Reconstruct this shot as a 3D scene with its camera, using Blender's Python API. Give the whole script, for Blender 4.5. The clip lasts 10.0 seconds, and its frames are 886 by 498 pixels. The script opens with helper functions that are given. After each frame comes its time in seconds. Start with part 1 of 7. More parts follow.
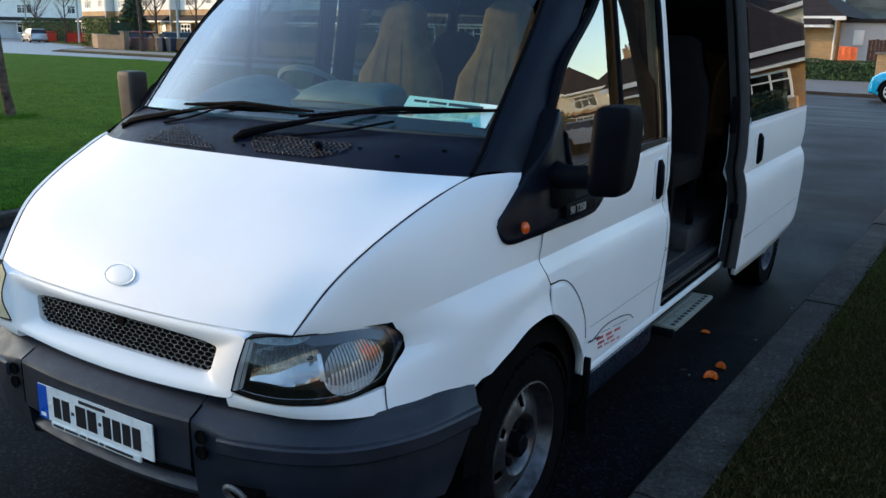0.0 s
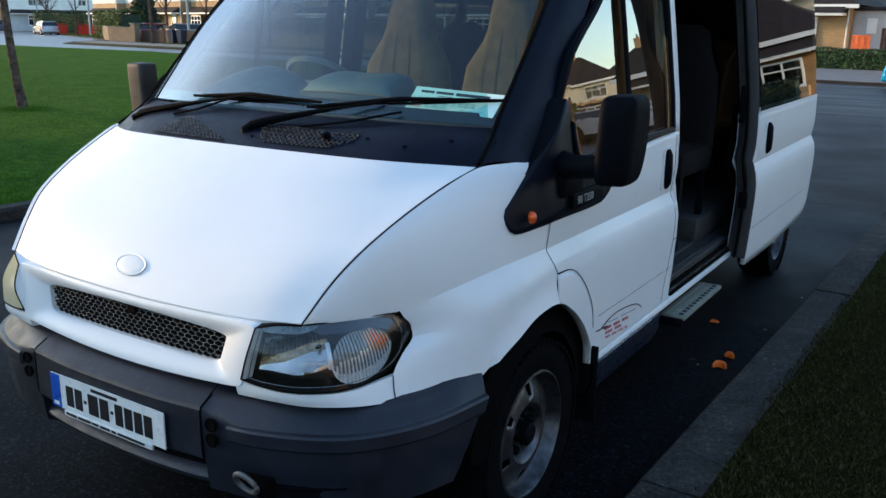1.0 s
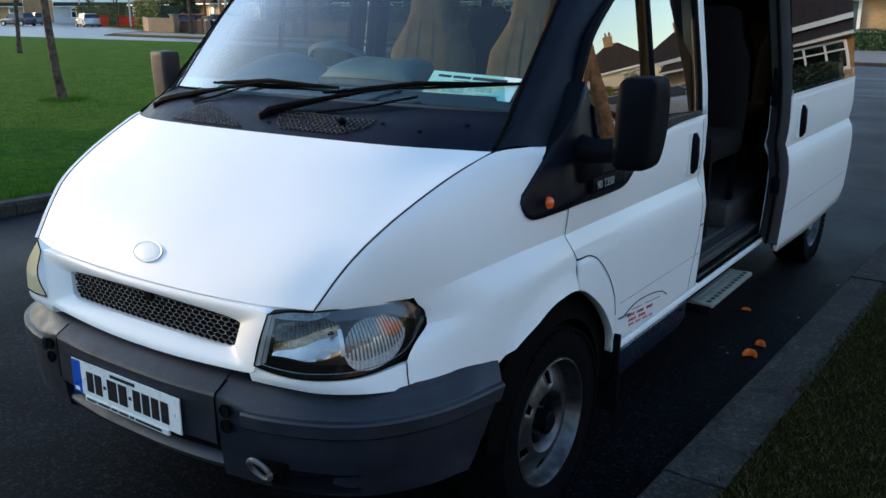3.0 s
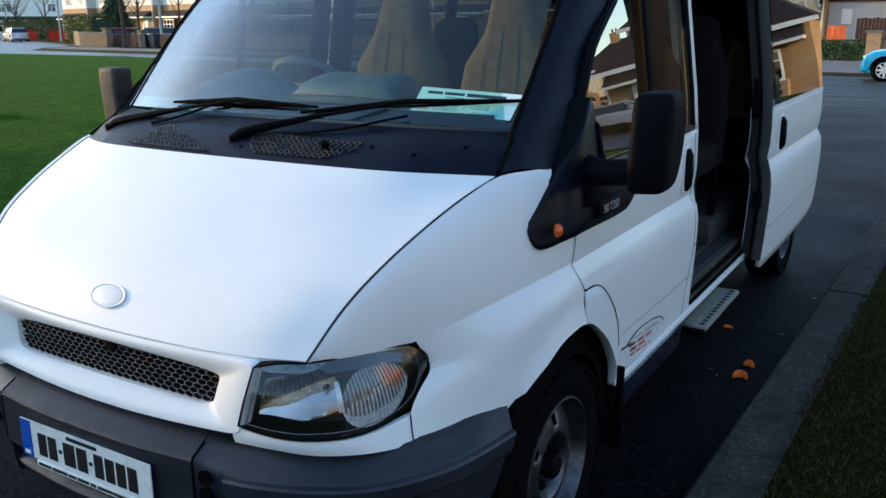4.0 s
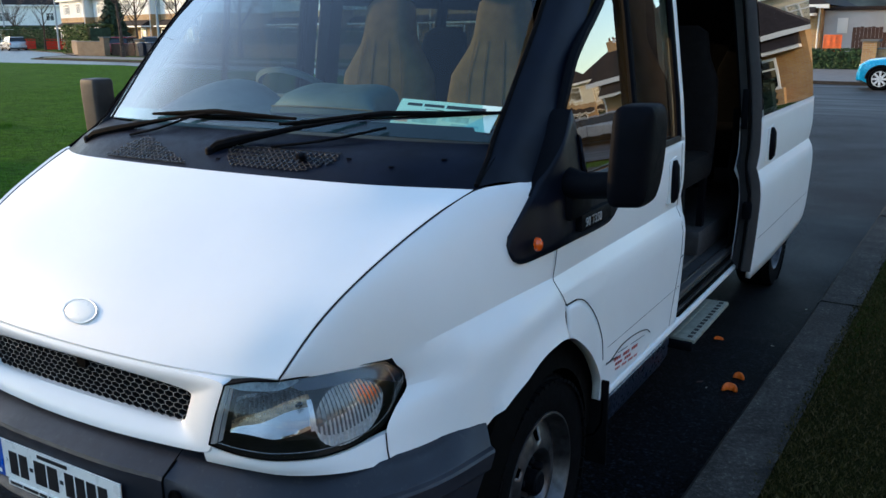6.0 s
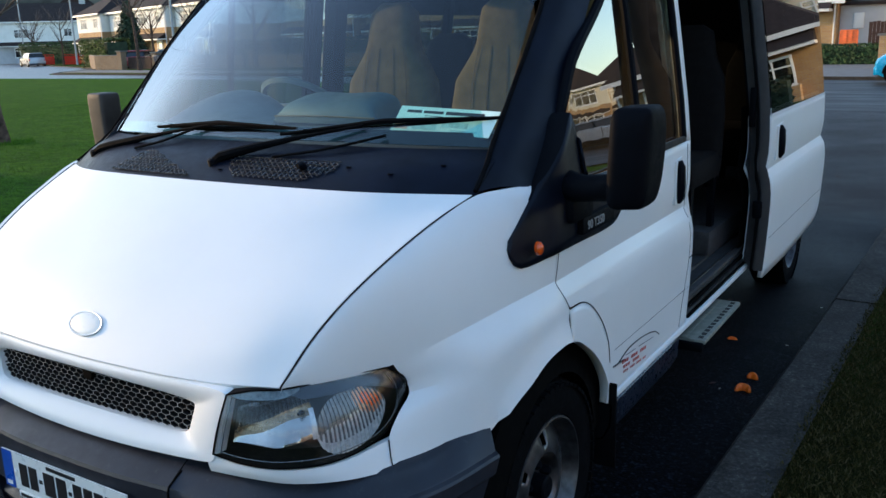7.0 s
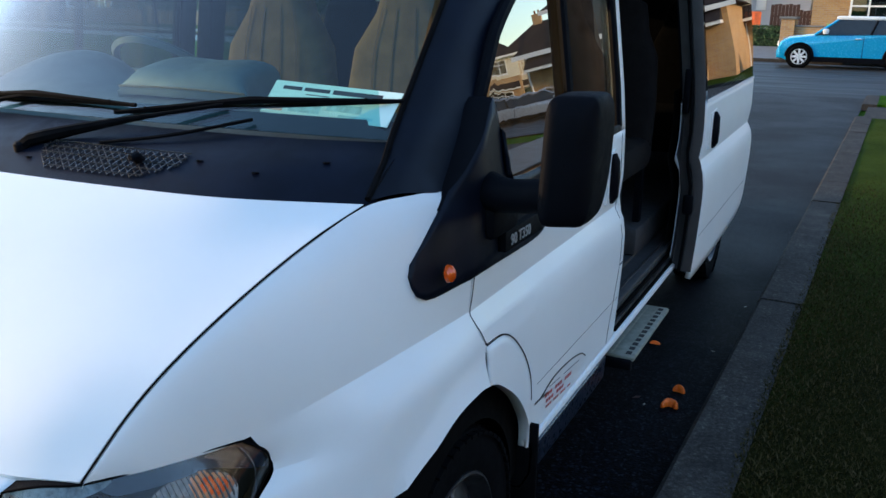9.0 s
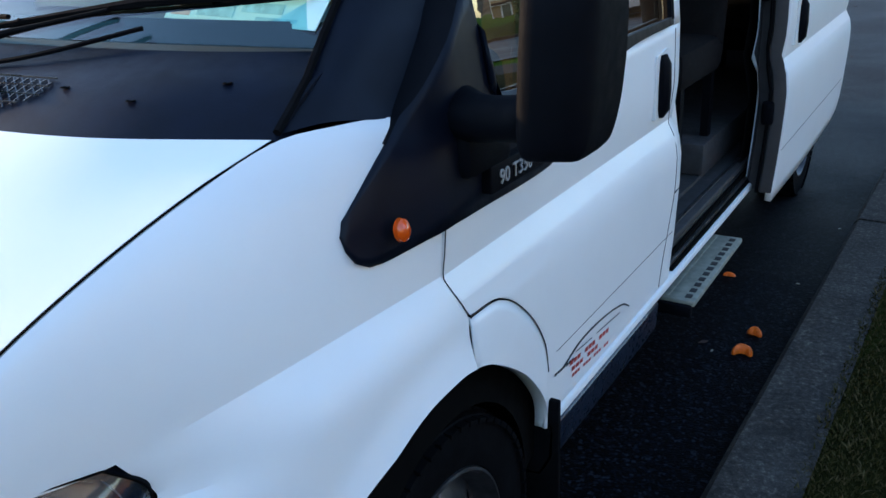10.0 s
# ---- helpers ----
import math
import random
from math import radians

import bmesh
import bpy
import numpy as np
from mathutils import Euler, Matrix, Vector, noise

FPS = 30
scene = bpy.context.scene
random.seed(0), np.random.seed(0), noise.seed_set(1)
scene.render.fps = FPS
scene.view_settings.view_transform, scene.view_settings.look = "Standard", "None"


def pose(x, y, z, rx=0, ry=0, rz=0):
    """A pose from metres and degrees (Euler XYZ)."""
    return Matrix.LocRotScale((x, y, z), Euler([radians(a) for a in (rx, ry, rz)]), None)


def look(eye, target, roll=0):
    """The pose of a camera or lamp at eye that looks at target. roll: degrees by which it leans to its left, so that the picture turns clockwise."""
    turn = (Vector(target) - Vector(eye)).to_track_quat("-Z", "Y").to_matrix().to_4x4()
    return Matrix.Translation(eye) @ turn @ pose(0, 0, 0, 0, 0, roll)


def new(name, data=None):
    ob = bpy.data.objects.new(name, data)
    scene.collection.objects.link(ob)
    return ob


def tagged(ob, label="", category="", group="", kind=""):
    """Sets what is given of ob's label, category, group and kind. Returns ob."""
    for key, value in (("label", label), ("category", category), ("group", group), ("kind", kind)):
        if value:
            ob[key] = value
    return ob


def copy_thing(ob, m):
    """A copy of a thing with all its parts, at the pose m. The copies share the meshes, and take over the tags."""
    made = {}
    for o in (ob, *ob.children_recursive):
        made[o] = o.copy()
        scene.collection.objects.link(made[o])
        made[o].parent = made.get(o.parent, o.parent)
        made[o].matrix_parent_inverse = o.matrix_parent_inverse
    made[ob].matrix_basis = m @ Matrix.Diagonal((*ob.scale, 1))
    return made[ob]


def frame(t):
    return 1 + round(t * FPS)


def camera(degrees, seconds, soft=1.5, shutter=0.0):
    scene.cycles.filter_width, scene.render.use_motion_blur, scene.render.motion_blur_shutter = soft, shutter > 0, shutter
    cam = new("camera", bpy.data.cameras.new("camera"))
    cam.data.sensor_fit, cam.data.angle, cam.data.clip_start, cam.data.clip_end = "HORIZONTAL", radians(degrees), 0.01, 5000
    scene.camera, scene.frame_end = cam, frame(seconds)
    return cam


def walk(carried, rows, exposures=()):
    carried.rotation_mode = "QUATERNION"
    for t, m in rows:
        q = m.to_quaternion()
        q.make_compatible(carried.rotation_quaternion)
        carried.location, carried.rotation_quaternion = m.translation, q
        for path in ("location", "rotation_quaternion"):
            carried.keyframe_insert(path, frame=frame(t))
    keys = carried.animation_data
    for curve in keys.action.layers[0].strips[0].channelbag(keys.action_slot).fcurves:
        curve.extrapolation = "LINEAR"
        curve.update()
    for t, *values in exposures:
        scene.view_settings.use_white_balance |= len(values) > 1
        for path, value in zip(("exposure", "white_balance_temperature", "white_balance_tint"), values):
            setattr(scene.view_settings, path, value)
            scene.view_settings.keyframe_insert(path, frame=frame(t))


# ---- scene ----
cam = camera(54.9, 10.0)
PATH = [
    (0, (2.057, -1.394, 1.62), (1.029, 0.251, 1.133), 1.1),
    (0.5, (2.057, -1.4, 1.618), (1.024, 0.237, 1.115), 1.2),
    (1, (2.073, -1.402, 1.62), (1.027, 0.226, 1.112), 0.8),
    (1.5, (2.086, -1.408, 1.618), (1.03, 0.214, 1.115), 0.7),
    (2, (2.107, -1.394, 1.616), (1.037, 0.214, 1.095), 0.4),
    (2.5, (2.122, -1.374, 1.61), (1.027, 0.212, 1.077), 0.5),
    (2.7, (2.131, -1.364, 1.606), (1.016, 0.207, 1.069), -0.0),
    (3.8, (1.909, -1.253, 1.615), (0.857, 0.37, 1.104), -0.2),
    (4, (1.843, -1.223, 1.604), (0.837, 0.429, 1.094), -0.3),
    (4.5, (1.778, -1.192, 1.597), (0.85, 0.496, 1.058), 1.1),
    (5, (1.793, -1.159, 1.591), (0.822, 0.515, 1.088), -0.4),
    (5.5, (1.834, -1.168, 1.605), (0.837, 0.494, 1.11), 0.0),
    (7, (1.911, -1.143, 1.613), (0.868, 0.495, 1.134), -1.8),
    (7.5, (1.922, -1.113, 1.609), (0.85, 0.506, 1.13), -2.1),
    (8, (1.935, -1.046, 1.59), (0.864, 0.55, 1.038), -2.7),
    (8.2, (1.942, -1.019, 1.586), (0.827, 0.554, 1.053), -2.0),
    (8.5, (1.869, -0.899, 1.59), (0.826, 0.715, 1.037), 0.8),
    (8.7, (1.809, -0.837, 1.574), (0.827, 0.827, 1.059), 1.0),
    (9, (1.667, -0.659, 1.597), (0.822, 1.067, 1.044), 0.8),
    (9.2, (1.632, -0.566, 1.579), (0.897, 1.197, 0.987), -0.3),
    (9.5, (1.606, -0.347, 1.545), (0.914, 1.43, 0.942), 0.3),
    (9.7, (1.625, -0.259, 1.509), (0.778, 1.444, 0.889), -2.5),
    (10, (1.642, -0.142, 1.511), (0.647, 1.427, 0.77), -2.7),
]
walk(cam, [(t, look(eye, target, roll)) for t, eye, target, roll in PATH], [(0, 1.86, 5900, 10), (8.5, 1.86, 5800, 10), (10, 2.31, 5680, 12)])

# ---- light ----
SUN_FROM = Vector((-0.97, -0.21, 0.0)).normalized()
SUN_UP = radians(10.5)
world = bpy.data.worlds.new("world")
scene.world = world
world.use_nodes = True
wn = world.node_tree.nodes
wl = world.node_tree.links
sky = wn.new("ShaderNodeTexSky")
sky.sky_type, sky.sun_disc = "NISHITA", False
sky.sun_elevation, sky.sun_rotation = SUN_UP, math.atan2(SUN_FROM.x, SUN_FROM.y)
sky.air_density, sky.dust_density, sky.ozone_density = 1.0, 0.6, 1.2
wl.new(sky.outputs[0], wn["Background"].inputs[0])
wn["Background"].inputs[1].default_value = 0.143
sun = new("sun", bpy.data.lights.new("sun", "SUN"))
sun.data.energy, sun.data.angle, sun.data.color = 1.3, radians(0.6), (1.0, 0.64, 0.30)
sun.matrix_world = look((0, 0, 0), -(SUN_FROM * math.cos(SUN_UP) + Vector((0, 0, math.sin(SUN_UP)))))

# ---- materials ----


class Mat:
    """A node material under construction."""

    def __init__(self, name):
        self.m = bpy.data.materials.new(name)
        self.m.use_nodes = True
        self.n, self.l = self.m.node_tree.nodes, self.m.node_tree.links
        self.b = self.n["Principled BSDF"]

    def coords(self, kind="Object"):
        return self.n.new("ShaderNodeTexCoord").outputs[kind]

    def place(self):
        return self.n.new("ShaderNodeNewGeometry").outputs["Position"]

    def noise(self, scale, detail=4, rough=0.55, vec=None, out="Fac"):
        t = self.n.new("ShaderNodeTexNoise")
        t.inputs["Scale"].default_value, t.inputs["Detail"].default_value, t.inputs["Roughness"].default_value = scale, detail, rough
        self.l.new(vec or self.place(), t.inputs["Vector"])
        return t.outputs[out]

    def voronoi(self, scale, vec=None, feature="F1", out="Distance"):
        t = self.n.new("ShaderNodeTexVoronoi")
        t.feature = feature
        t.inputs["Scale"].default_value = scale
        self.l.new(vec or self.place(), t.inputs["Vector"])
        return t.outputs[out]

    def ramp(self, fac, stops):
        r = self.n.new("ShaderNodeValToRGB")
        e = r.color_ramp.elements
        while len(e) < len(stops):
            e.new(0.5)
        for el, (p, c) in zip(e, stops):
            el.position = p
            el.color = (c, c, c, 1) if isinstance(c, (int, float)) else (*c, 1)
        self.l.new(fac, r.inputs[0])
        return r.outputs[0]

    def mix(self, fac, a, b, mode="MIX"):
        x = self.n.new("ShaderNodeMix")
        x.data_type, x.blend_type = "RGBA", mode
        for sock, v in ((x.inputs[0], fac), (x.inputs[6], a), (x.inputs[7], b)):
            if isinstance(v, (int, float)):
                sock.default_value = v
            elif isinstance(v, tuple):
                sock.default_value = (*v, 1)
            else:
                self.l.new(v, sock)
        return x.outputs[2]

    def math(self, op, a, b=0.0):
        x = self.n.new("ShaderNodeMath")
        x.operation = op
        for sock, v in zip(x.inputs, (a, b)):
            if isinstance(v, (int, float)):
                sock.default_value = v
            else:
                self.l.new(v, sock)
        return x.outputs[0]

    def bump(self, height, strength=0.3, distance=0.01, after=None):
        x = self.n.new("ShaderNodeBump")
        x.inputs["Strength"].default_value, x.inputs["Distance"].default_value = strength, distance
        self.l.new(height, x.inputs["Height"])
        if after:
            self.l.new(after, x.inputs["Normal"])
        self.l.new(x.outputs[0], self.b.inputs["Normal"])
        return x.outputs[0]

    def set(self, **kw):
        for k, v in kw.items():
            sock = self.b.inputs[k.replace("_", " ")]
            if isinstance(v, (int, float)):
                sock.default_value = v
            elif isinstance(v, tuple):
                sock.default_value = (*v, 1)
            else:
                self.l.new(v, sock)
        return self


def plain(name, col, rough=0.5, metal=0.0, vary=0.15, scale=9.0, grain=None, depth=0.15, coat=0.0, spec=0.5):
    """A surface with stains at a broad scale and grain at a fine one."""
    m = Mat(name)
    dark = tuple(c * (1 - vary) for c in col)
    lite = tuple(min(1, c * (1 + vary)) for c in col)
    c = m.ramp(m.noise(scale, 5), [(0.3, dark), (0.7, lite)])
    m.set(Base_Color=c, Metallic=metal, Coat_Weight=coat, Specular_IOR_Level=spec)
    m.set(Roughness=m.ramp(m.noise(scale * 3, 4), [(0.3, max(0.02, rough - 0.07)), (0.7, min(1, rough + 0.07))]))
    if grain:
        m.bump(m.noise(grain, 3), depth, 0.002)
    return m.m


def glass(name, tint=(0.9, 0.95, 0.95), straight=0.08, power=5.0):
    """A thin pane: mirror by the angle, the rest let through with a tint."""
    m = bpy.data.materials.new(name)
    m.use_nodes = True
    n, l = m.node_tree.nodes, m.node_tree.links
    n.remove(n["Principled BSDF"])
    f, p, a, t, g, x = (n.new("ShaderNode" + k) for k in ("LayerWeight", "Math", "Math", "BsdfTransparent", "BsdfGlossy", "MixShader"))
    p.operation, a.operation = "POWER", "MULTIPLY_ADD"
    f.inputs["Blend"].default_value = 0.5
    p.inputs[1].default_value = power
    a.inputs[1].default_value, a.inputs[2].default_value = 1 - straight, straight
    l.new(f.outputs["Facing"], p.inputs[0])
    l.new(p.outputs[0], a.inputs[0])
    t.inputs[0].default_value = (*tint, 1)
    g.inputs["Roughness"].default_value = 0.0
    l.new(a.outputs[0], x.inputs[0])
    l.new(t.outputs[0], x.inputs[1])
    l.new(g.outputs[0], x.inputs[2])
    l.new(x.outputs[0], n["Material Output"].inputs[0])
    return m


def paint_white():
    m = Mat("white_paint")
    n1 = m.noise(2.5, 6, 0.6)
    c = m.ramp(n1, [(0.25, (0.75, 0.75, 0.735)), (0.6, (0.785, 0.785, 0.772))])
    dirt = m.ramp(m.noise(38, 6, 0.7), [(0.6, 0.0), (0.9, 0.03)])
    m.set(Base_Color=m.mix(dirt, c, (0.36, 0.34, 0.31)), Roughness=m.ramp(m.noise(12, 4), [(0.3, 0.38), (0.7, 0.44)]), Specular_IOR_Level=0.25, Coat_Weight=0.25, Coat_Roughness=0.10)
    m.bump(m.noise(3.0, 2), 0.02, 0.01)
    return m.m


def bumper_plastic():
    m = Mat("weathered_grey_plastic")
    c = m.ramp(m.noise(6, 6, 0.65), [(0.25, (0.0050, 0.0068, 0.0120)), (0.55, (0.0095, 0.0122, 0.0205)), (0.85, (0.019, 0.022, 0.033))])
    scuff = m.ramp(m.noise(55, 5, 0.7), [(0.58, 0.0), (0.74, 0.6)])
    m.set(Base_Color=m.mix(scuff, c, (0.045, 0.045, 0.047)), Specular_IOR_Level=0.45, Roughness=m.ramp(m.noise(17, 4), [(0.3, 0.40), (0.7, 0.56)]))
    m.bump(m.noise(900, 2), 0.25, 0.001)
    return m.m


def sheen(m, low, high):
    """Gloss raised towards a grazing view, for the sky's sheen on the far road."""
    w = m.n.new("ShaderNodeLayerWeight")
    w.inputs["Blend"].default_value = 0.5
    return m.ramp(w.outputs["Facing"], [(0.50, low), (0.72, low + 0.10 * high), (0.88, low + 0.45 * high), (0.97, high)])


def asphalt():
    m = Mat("dark_asphalt")
    chips = m.voronoi(105, out="Color")
    sep = m.n.new("ShaderNodeSeparateColor")
    m.l.new(chips, sep.inputs[0])
    # Far darker than dry asphalt: shade on the near road is put into these tones.
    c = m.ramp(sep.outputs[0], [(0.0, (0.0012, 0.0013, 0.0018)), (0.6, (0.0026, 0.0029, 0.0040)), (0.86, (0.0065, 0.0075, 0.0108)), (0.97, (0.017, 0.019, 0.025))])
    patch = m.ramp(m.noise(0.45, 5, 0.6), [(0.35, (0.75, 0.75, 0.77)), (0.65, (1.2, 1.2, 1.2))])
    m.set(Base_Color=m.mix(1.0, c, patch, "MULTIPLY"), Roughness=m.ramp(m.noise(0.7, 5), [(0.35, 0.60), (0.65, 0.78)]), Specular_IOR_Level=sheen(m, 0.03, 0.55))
    n = m.bump(m.noise(130, 3, 0.6), 0.7, 0.004)
    m.bump(sep.outputs[1], 0.5, 0.003, n)
    return m.m


def turf(name, a, b, c):
    m = Mat(name)
    base = m.ramp(m.noise(1.3, 6, 0.65), [(0.25, a), (0.55, b), (0.8, c)])
    fine = m.ramp(m.noise(70, 4, 0.7), [(0.3, (0.45, 0.5, 0.4)), (0.7, (1.25, 1.2, 1.1))])
    tufts = m.ramp(m.noise(7, 5, 0.75), [(0.35, (0.5, 0.55, 0.5)), (0.5, (0.95, 0.98, 0.9)), (0.66, (1.6, 1.45, 1.2))])
    c = m.mix(1.0, m.mix(1.0, base, fine, "MULTIPLY"), tufts, "MULTIPLY")
    m.set(Base_Color=c, Roughness=0.9, Specular_IOR_Level=0.03)
    n = m.bump(m.noise(90, 3, 0.7), 0.9, 0.03)
    m.bump(m.noise(6, 4, 0.7), 0.8, 0.08, n)
    return m.m


def brickwork(name, a, b, mortar, scale=1.0):
    m = Mat(name)
    t = m.n.new("ShaderNodeTexBrick")
    t.inputs["Scale"].default_value = scale
    for k, v in (("Brick Width", 0.225), ("Row Height", 0.075), ("Mortar Size", 0.006)):
        t.inputs[k].default_value = v
    t.inputs["Color1"].default_value, t.inputs["Color2"].default_value, t.inputs["Mortar"].default_value = (*a, 1), (*b, 1), (*mortar, 1)
    sep, com = m.n.new("ShaderNodeSeparateXYZ"), m.n.new("ShaderNodeCombineXYZ")
    m.l.new(m.place(), sep.inputs[0])
    m.l.new(m.math("ADD", sep.outputs[0], sep.outputs[1]), com.inputs[0])
    m.l.new(sep.outputs[2], com.inputs[1])
    m.l.new(com.outputs[0], t.inputs["Vector"])
    vary = m.ramp(m.noise(0.8, 5), [(0.3, (0.85, 0.85, 0.85)), (0.7, (1.1, 1.1, 1.1))])
    m.set(Base_Color=m.mix(1.0, t.outputs[0], vary, "MULTIPLY"), Roughness=0.9)
    m.bump(t.outputs["Fac"], -0.4, 0.004)
    return m.m


WHITE = paint_white()
BUMPER = bumper_plastic()
BLACK = plain("black_textured_plastic", (0.0024, 0.0029, 0.0048), 0.62, vary=0.25, scale=14, grain=700, depth=0.3, spec=0.06)
COWL = plain("faded_black_cowl_plastic", (0.0036, 0.0054, 0.0125), 0.42, vary=0.4, scale=9, grain=500, depth=0.25, spec=0.12)
PILLAR = plain("satin_black_pillar_paint", (0.0038, 0.0056, 0.0120), 0.42, vary=0.3, scale=9, spec=0.16)
RUBBER = plain("black_rubber", (0.0036, 0.0038, 0.0045), 0.75, vary=0.35, scale=20, grain=300, spec=0.03)
# Near-black: the shade inside gaps, arches and recesses is put into this colour.
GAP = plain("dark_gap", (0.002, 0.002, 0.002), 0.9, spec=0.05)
STEEL = plain("worn_silver_steel", (0.075, 0.075, 0.08), 0.38, 0.75, vary=0.6, scale=18, grain=200, depth=0.1)
CHROME = plain("chrome", (0.85, 0.85, 0.86), 0.16, 1.0, vary=0.03)
SILVER = plain("bright_silver_plastic", (0.82, 0.82, 0.82), 0.25, 0.3, vary=0.04)
SILL = plain("weathered_blue_grey_sill_plastic", (0.011, 0.016, 0.029), 0.30, vary=0.3, scale=18)
PLATE = plain("white_plate", (0.72, 0.73, 0.70), 0.3, vary=0.03)
INK = plain("black_ink", (0.01, 0.01, 0.012), 0.4)
BLUE = plain("blue_plate_band", (0.01, 0.08, 0.42), 0.3)
AMBER = Mat("amber_lens").set(Base_Color=(0.70, 0.085, 0.004), Roughness=0.15, Coat_Weight=0.5).m
TAN = plain("tan_woven_seat_cloth", (0.150, 0.098, 0.052), 0.9, vary=0.2, scale=14, grain=260, depth=0.5, spec=0.15)
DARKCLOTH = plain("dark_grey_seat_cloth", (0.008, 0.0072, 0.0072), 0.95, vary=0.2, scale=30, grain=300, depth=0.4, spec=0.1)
DASH = plain("grey_dashboard_plastic", (0.06, 0.075, 0.08), 0.6, vary=0.15, scale=9, grain=400)
TRIM = plain("grey_door_trim", (0.040, 0.036, 0.037), 0.6, vary=0.2, scale=9)
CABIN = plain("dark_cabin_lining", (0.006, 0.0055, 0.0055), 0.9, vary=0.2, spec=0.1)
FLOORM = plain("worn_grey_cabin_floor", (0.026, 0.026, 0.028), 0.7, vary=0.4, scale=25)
STEPM = plain("weathered_aluminium_tread", (0.23, 0.235, 0.195), 0.5, 0.2, vary=0.25, scale=30)
GRIT = plain("black_grit_strip", (0.02, 0.02, 0.02), 0.9)
CARD = plain("pale_mint_card", (0.60, 0.78, 0.72), 0.6, vary=0.03)
PINK = plain("faded_red_print", (0.62, 0.36, 0.27), 0.6, vary=0.2, scale=60)
REDP = plain("red_print", (0.45, 0.06, 0.05), 0.5)
PEEL = plain("orange_peel", (0.90, 0.150, 0.004), 0.45, vary=0.15, scale=60, grain=400, depth=0.5)
ASPHALT = asphalt()
def damp_sheen_road():
    m = Mat("damp_sheen_asphalt")
    # Paler than the near road: some of the sky's sheen is put into the colour.
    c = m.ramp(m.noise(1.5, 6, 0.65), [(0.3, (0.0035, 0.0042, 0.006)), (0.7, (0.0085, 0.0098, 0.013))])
    streak = m.n.new("ShaderNodeMapping")
    streak.inputs["Scale"].default_value = (0.25, 1.6, 1.0)
    m.l.new(m.place(), streak.inputs["Vector"])
    m.set(Base_Color=c, Specular_IOR_Level=sheen(m, 0.04, 0.6), Roughness=m.ramp(m.noise(1.0, 6, 0.7, streak.outputs[0]), [(0.35, 0.50), (0.65, 0.78)]))
    m.bump(m.noise(170, 3), 0.3, 0.002)
    return m.m


DAMP_SHEEN = damp_sheen_road()
# Sky sheen over the far road is put into this paler base colour.
PALE_ROAD = plain("sky_sheen_asphalt", (0.045, 0.046, 0.048), 0.42, vary=0.25, scale=1.2, grain=150, depth=0.2, spec=0.5)
# Shell of the far mirror: the sunlight on it is put into a paler tan.
HOUSING = plain("sunlit_toned_black_plastic", (0.060, 0.052, 0.045), 0.55, vary=0.2, scale=14, spec=0.2)
def kerb_stone_mat():
    m = Mat("gritty_worn_concrete")
    c = m.ramp(m.noise(5, 6, 0.7), [(0.3, (0.0195, 0.0173, 0.0153)), (0.55, (0.0415, 0.0375, 0.0335)), (0.8, (0.082, 0.076, 0.067))])
    grit = m.ramp(m.noise(62, 6, 0.85), [(0.34, (0.25, 0.25, 0.25)), (0.55, (1.0, 1.0, 1.0)), (0.70, (3.8, 3.7, 3.5))])
    m.set(Base_Color=m.mix(1.0, c, grit, "MULTIPLY"), Roughness=0.9, Specular_IOR_Level=0.2)
    m.bump(m.noise(150, 4, 0.7), 0.8, 0.004)
    return m.m


KERB = kerb_stone_mat()
PATHM = plain("grey_concrete_paving", (0.13, 0.13, 0.128), 0.85, vary=0.2, scale=3, grain=120, depth=0.5)
VERGE = turf("verge_turf", (0.018, 0.020, 0.005), (0.034, 0.034, 0.009), (0.060, 0.052, 0.018))
GREEN = turf("green_turf", (0.030, 0.088, 0.004), (0.052, 0.130, 0.007), (0.086, 0.160, 0.014))
def shaded_verge():
    """Muddy near end with the van's shade put into its colour, greener beyond."""
    m = Mat("shaded_verge_turf")
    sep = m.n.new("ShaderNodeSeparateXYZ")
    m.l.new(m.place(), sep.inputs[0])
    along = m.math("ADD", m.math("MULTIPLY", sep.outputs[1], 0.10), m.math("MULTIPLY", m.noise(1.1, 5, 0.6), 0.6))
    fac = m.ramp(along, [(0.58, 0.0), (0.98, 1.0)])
    shaded_mud = m.ramp(m.noise(1.7, 6, 0.65), [(0.25, (0.012, 0.0135, 0.0035)), (0.55, (0.024, 0.024, 0.0065)), (0.8, (0.044, 0.038, 0.013))])
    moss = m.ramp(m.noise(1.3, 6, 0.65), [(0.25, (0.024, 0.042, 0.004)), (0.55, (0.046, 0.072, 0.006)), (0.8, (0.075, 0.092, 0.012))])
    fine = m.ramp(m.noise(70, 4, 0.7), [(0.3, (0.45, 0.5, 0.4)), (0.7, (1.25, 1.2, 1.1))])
    m.set(Base_Color=m.mix(1.0, m.mix(fac, shaded_mud, moss), fine, "MULTIPLY"), Roughness=0.9, Specular_IOR_Level=0.03)
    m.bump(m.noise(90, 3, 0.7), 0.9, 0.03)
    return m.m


NEARVERGE = shaded_verge()
# Olive turf for past the junction, with the shade there put into its colour.
SHADYGRASS = turf("shade_toned_turf", (0.024, 0.045, 0.004), (0.046, 0.078, 0.006), (0.075, 0.098, 0.012))
BRICK = brickwork("tan_brick", (0.42, 0.26, 0.10), (0.34, 0.19, 0.08), (0.36, 0.32, 0.26))
GARDENB = brickwork("weathered_garden_brick", (0.20, 0.13, 0.075), (0.15, 0.095, 0.055), (0.2, 0.18, 0.15))
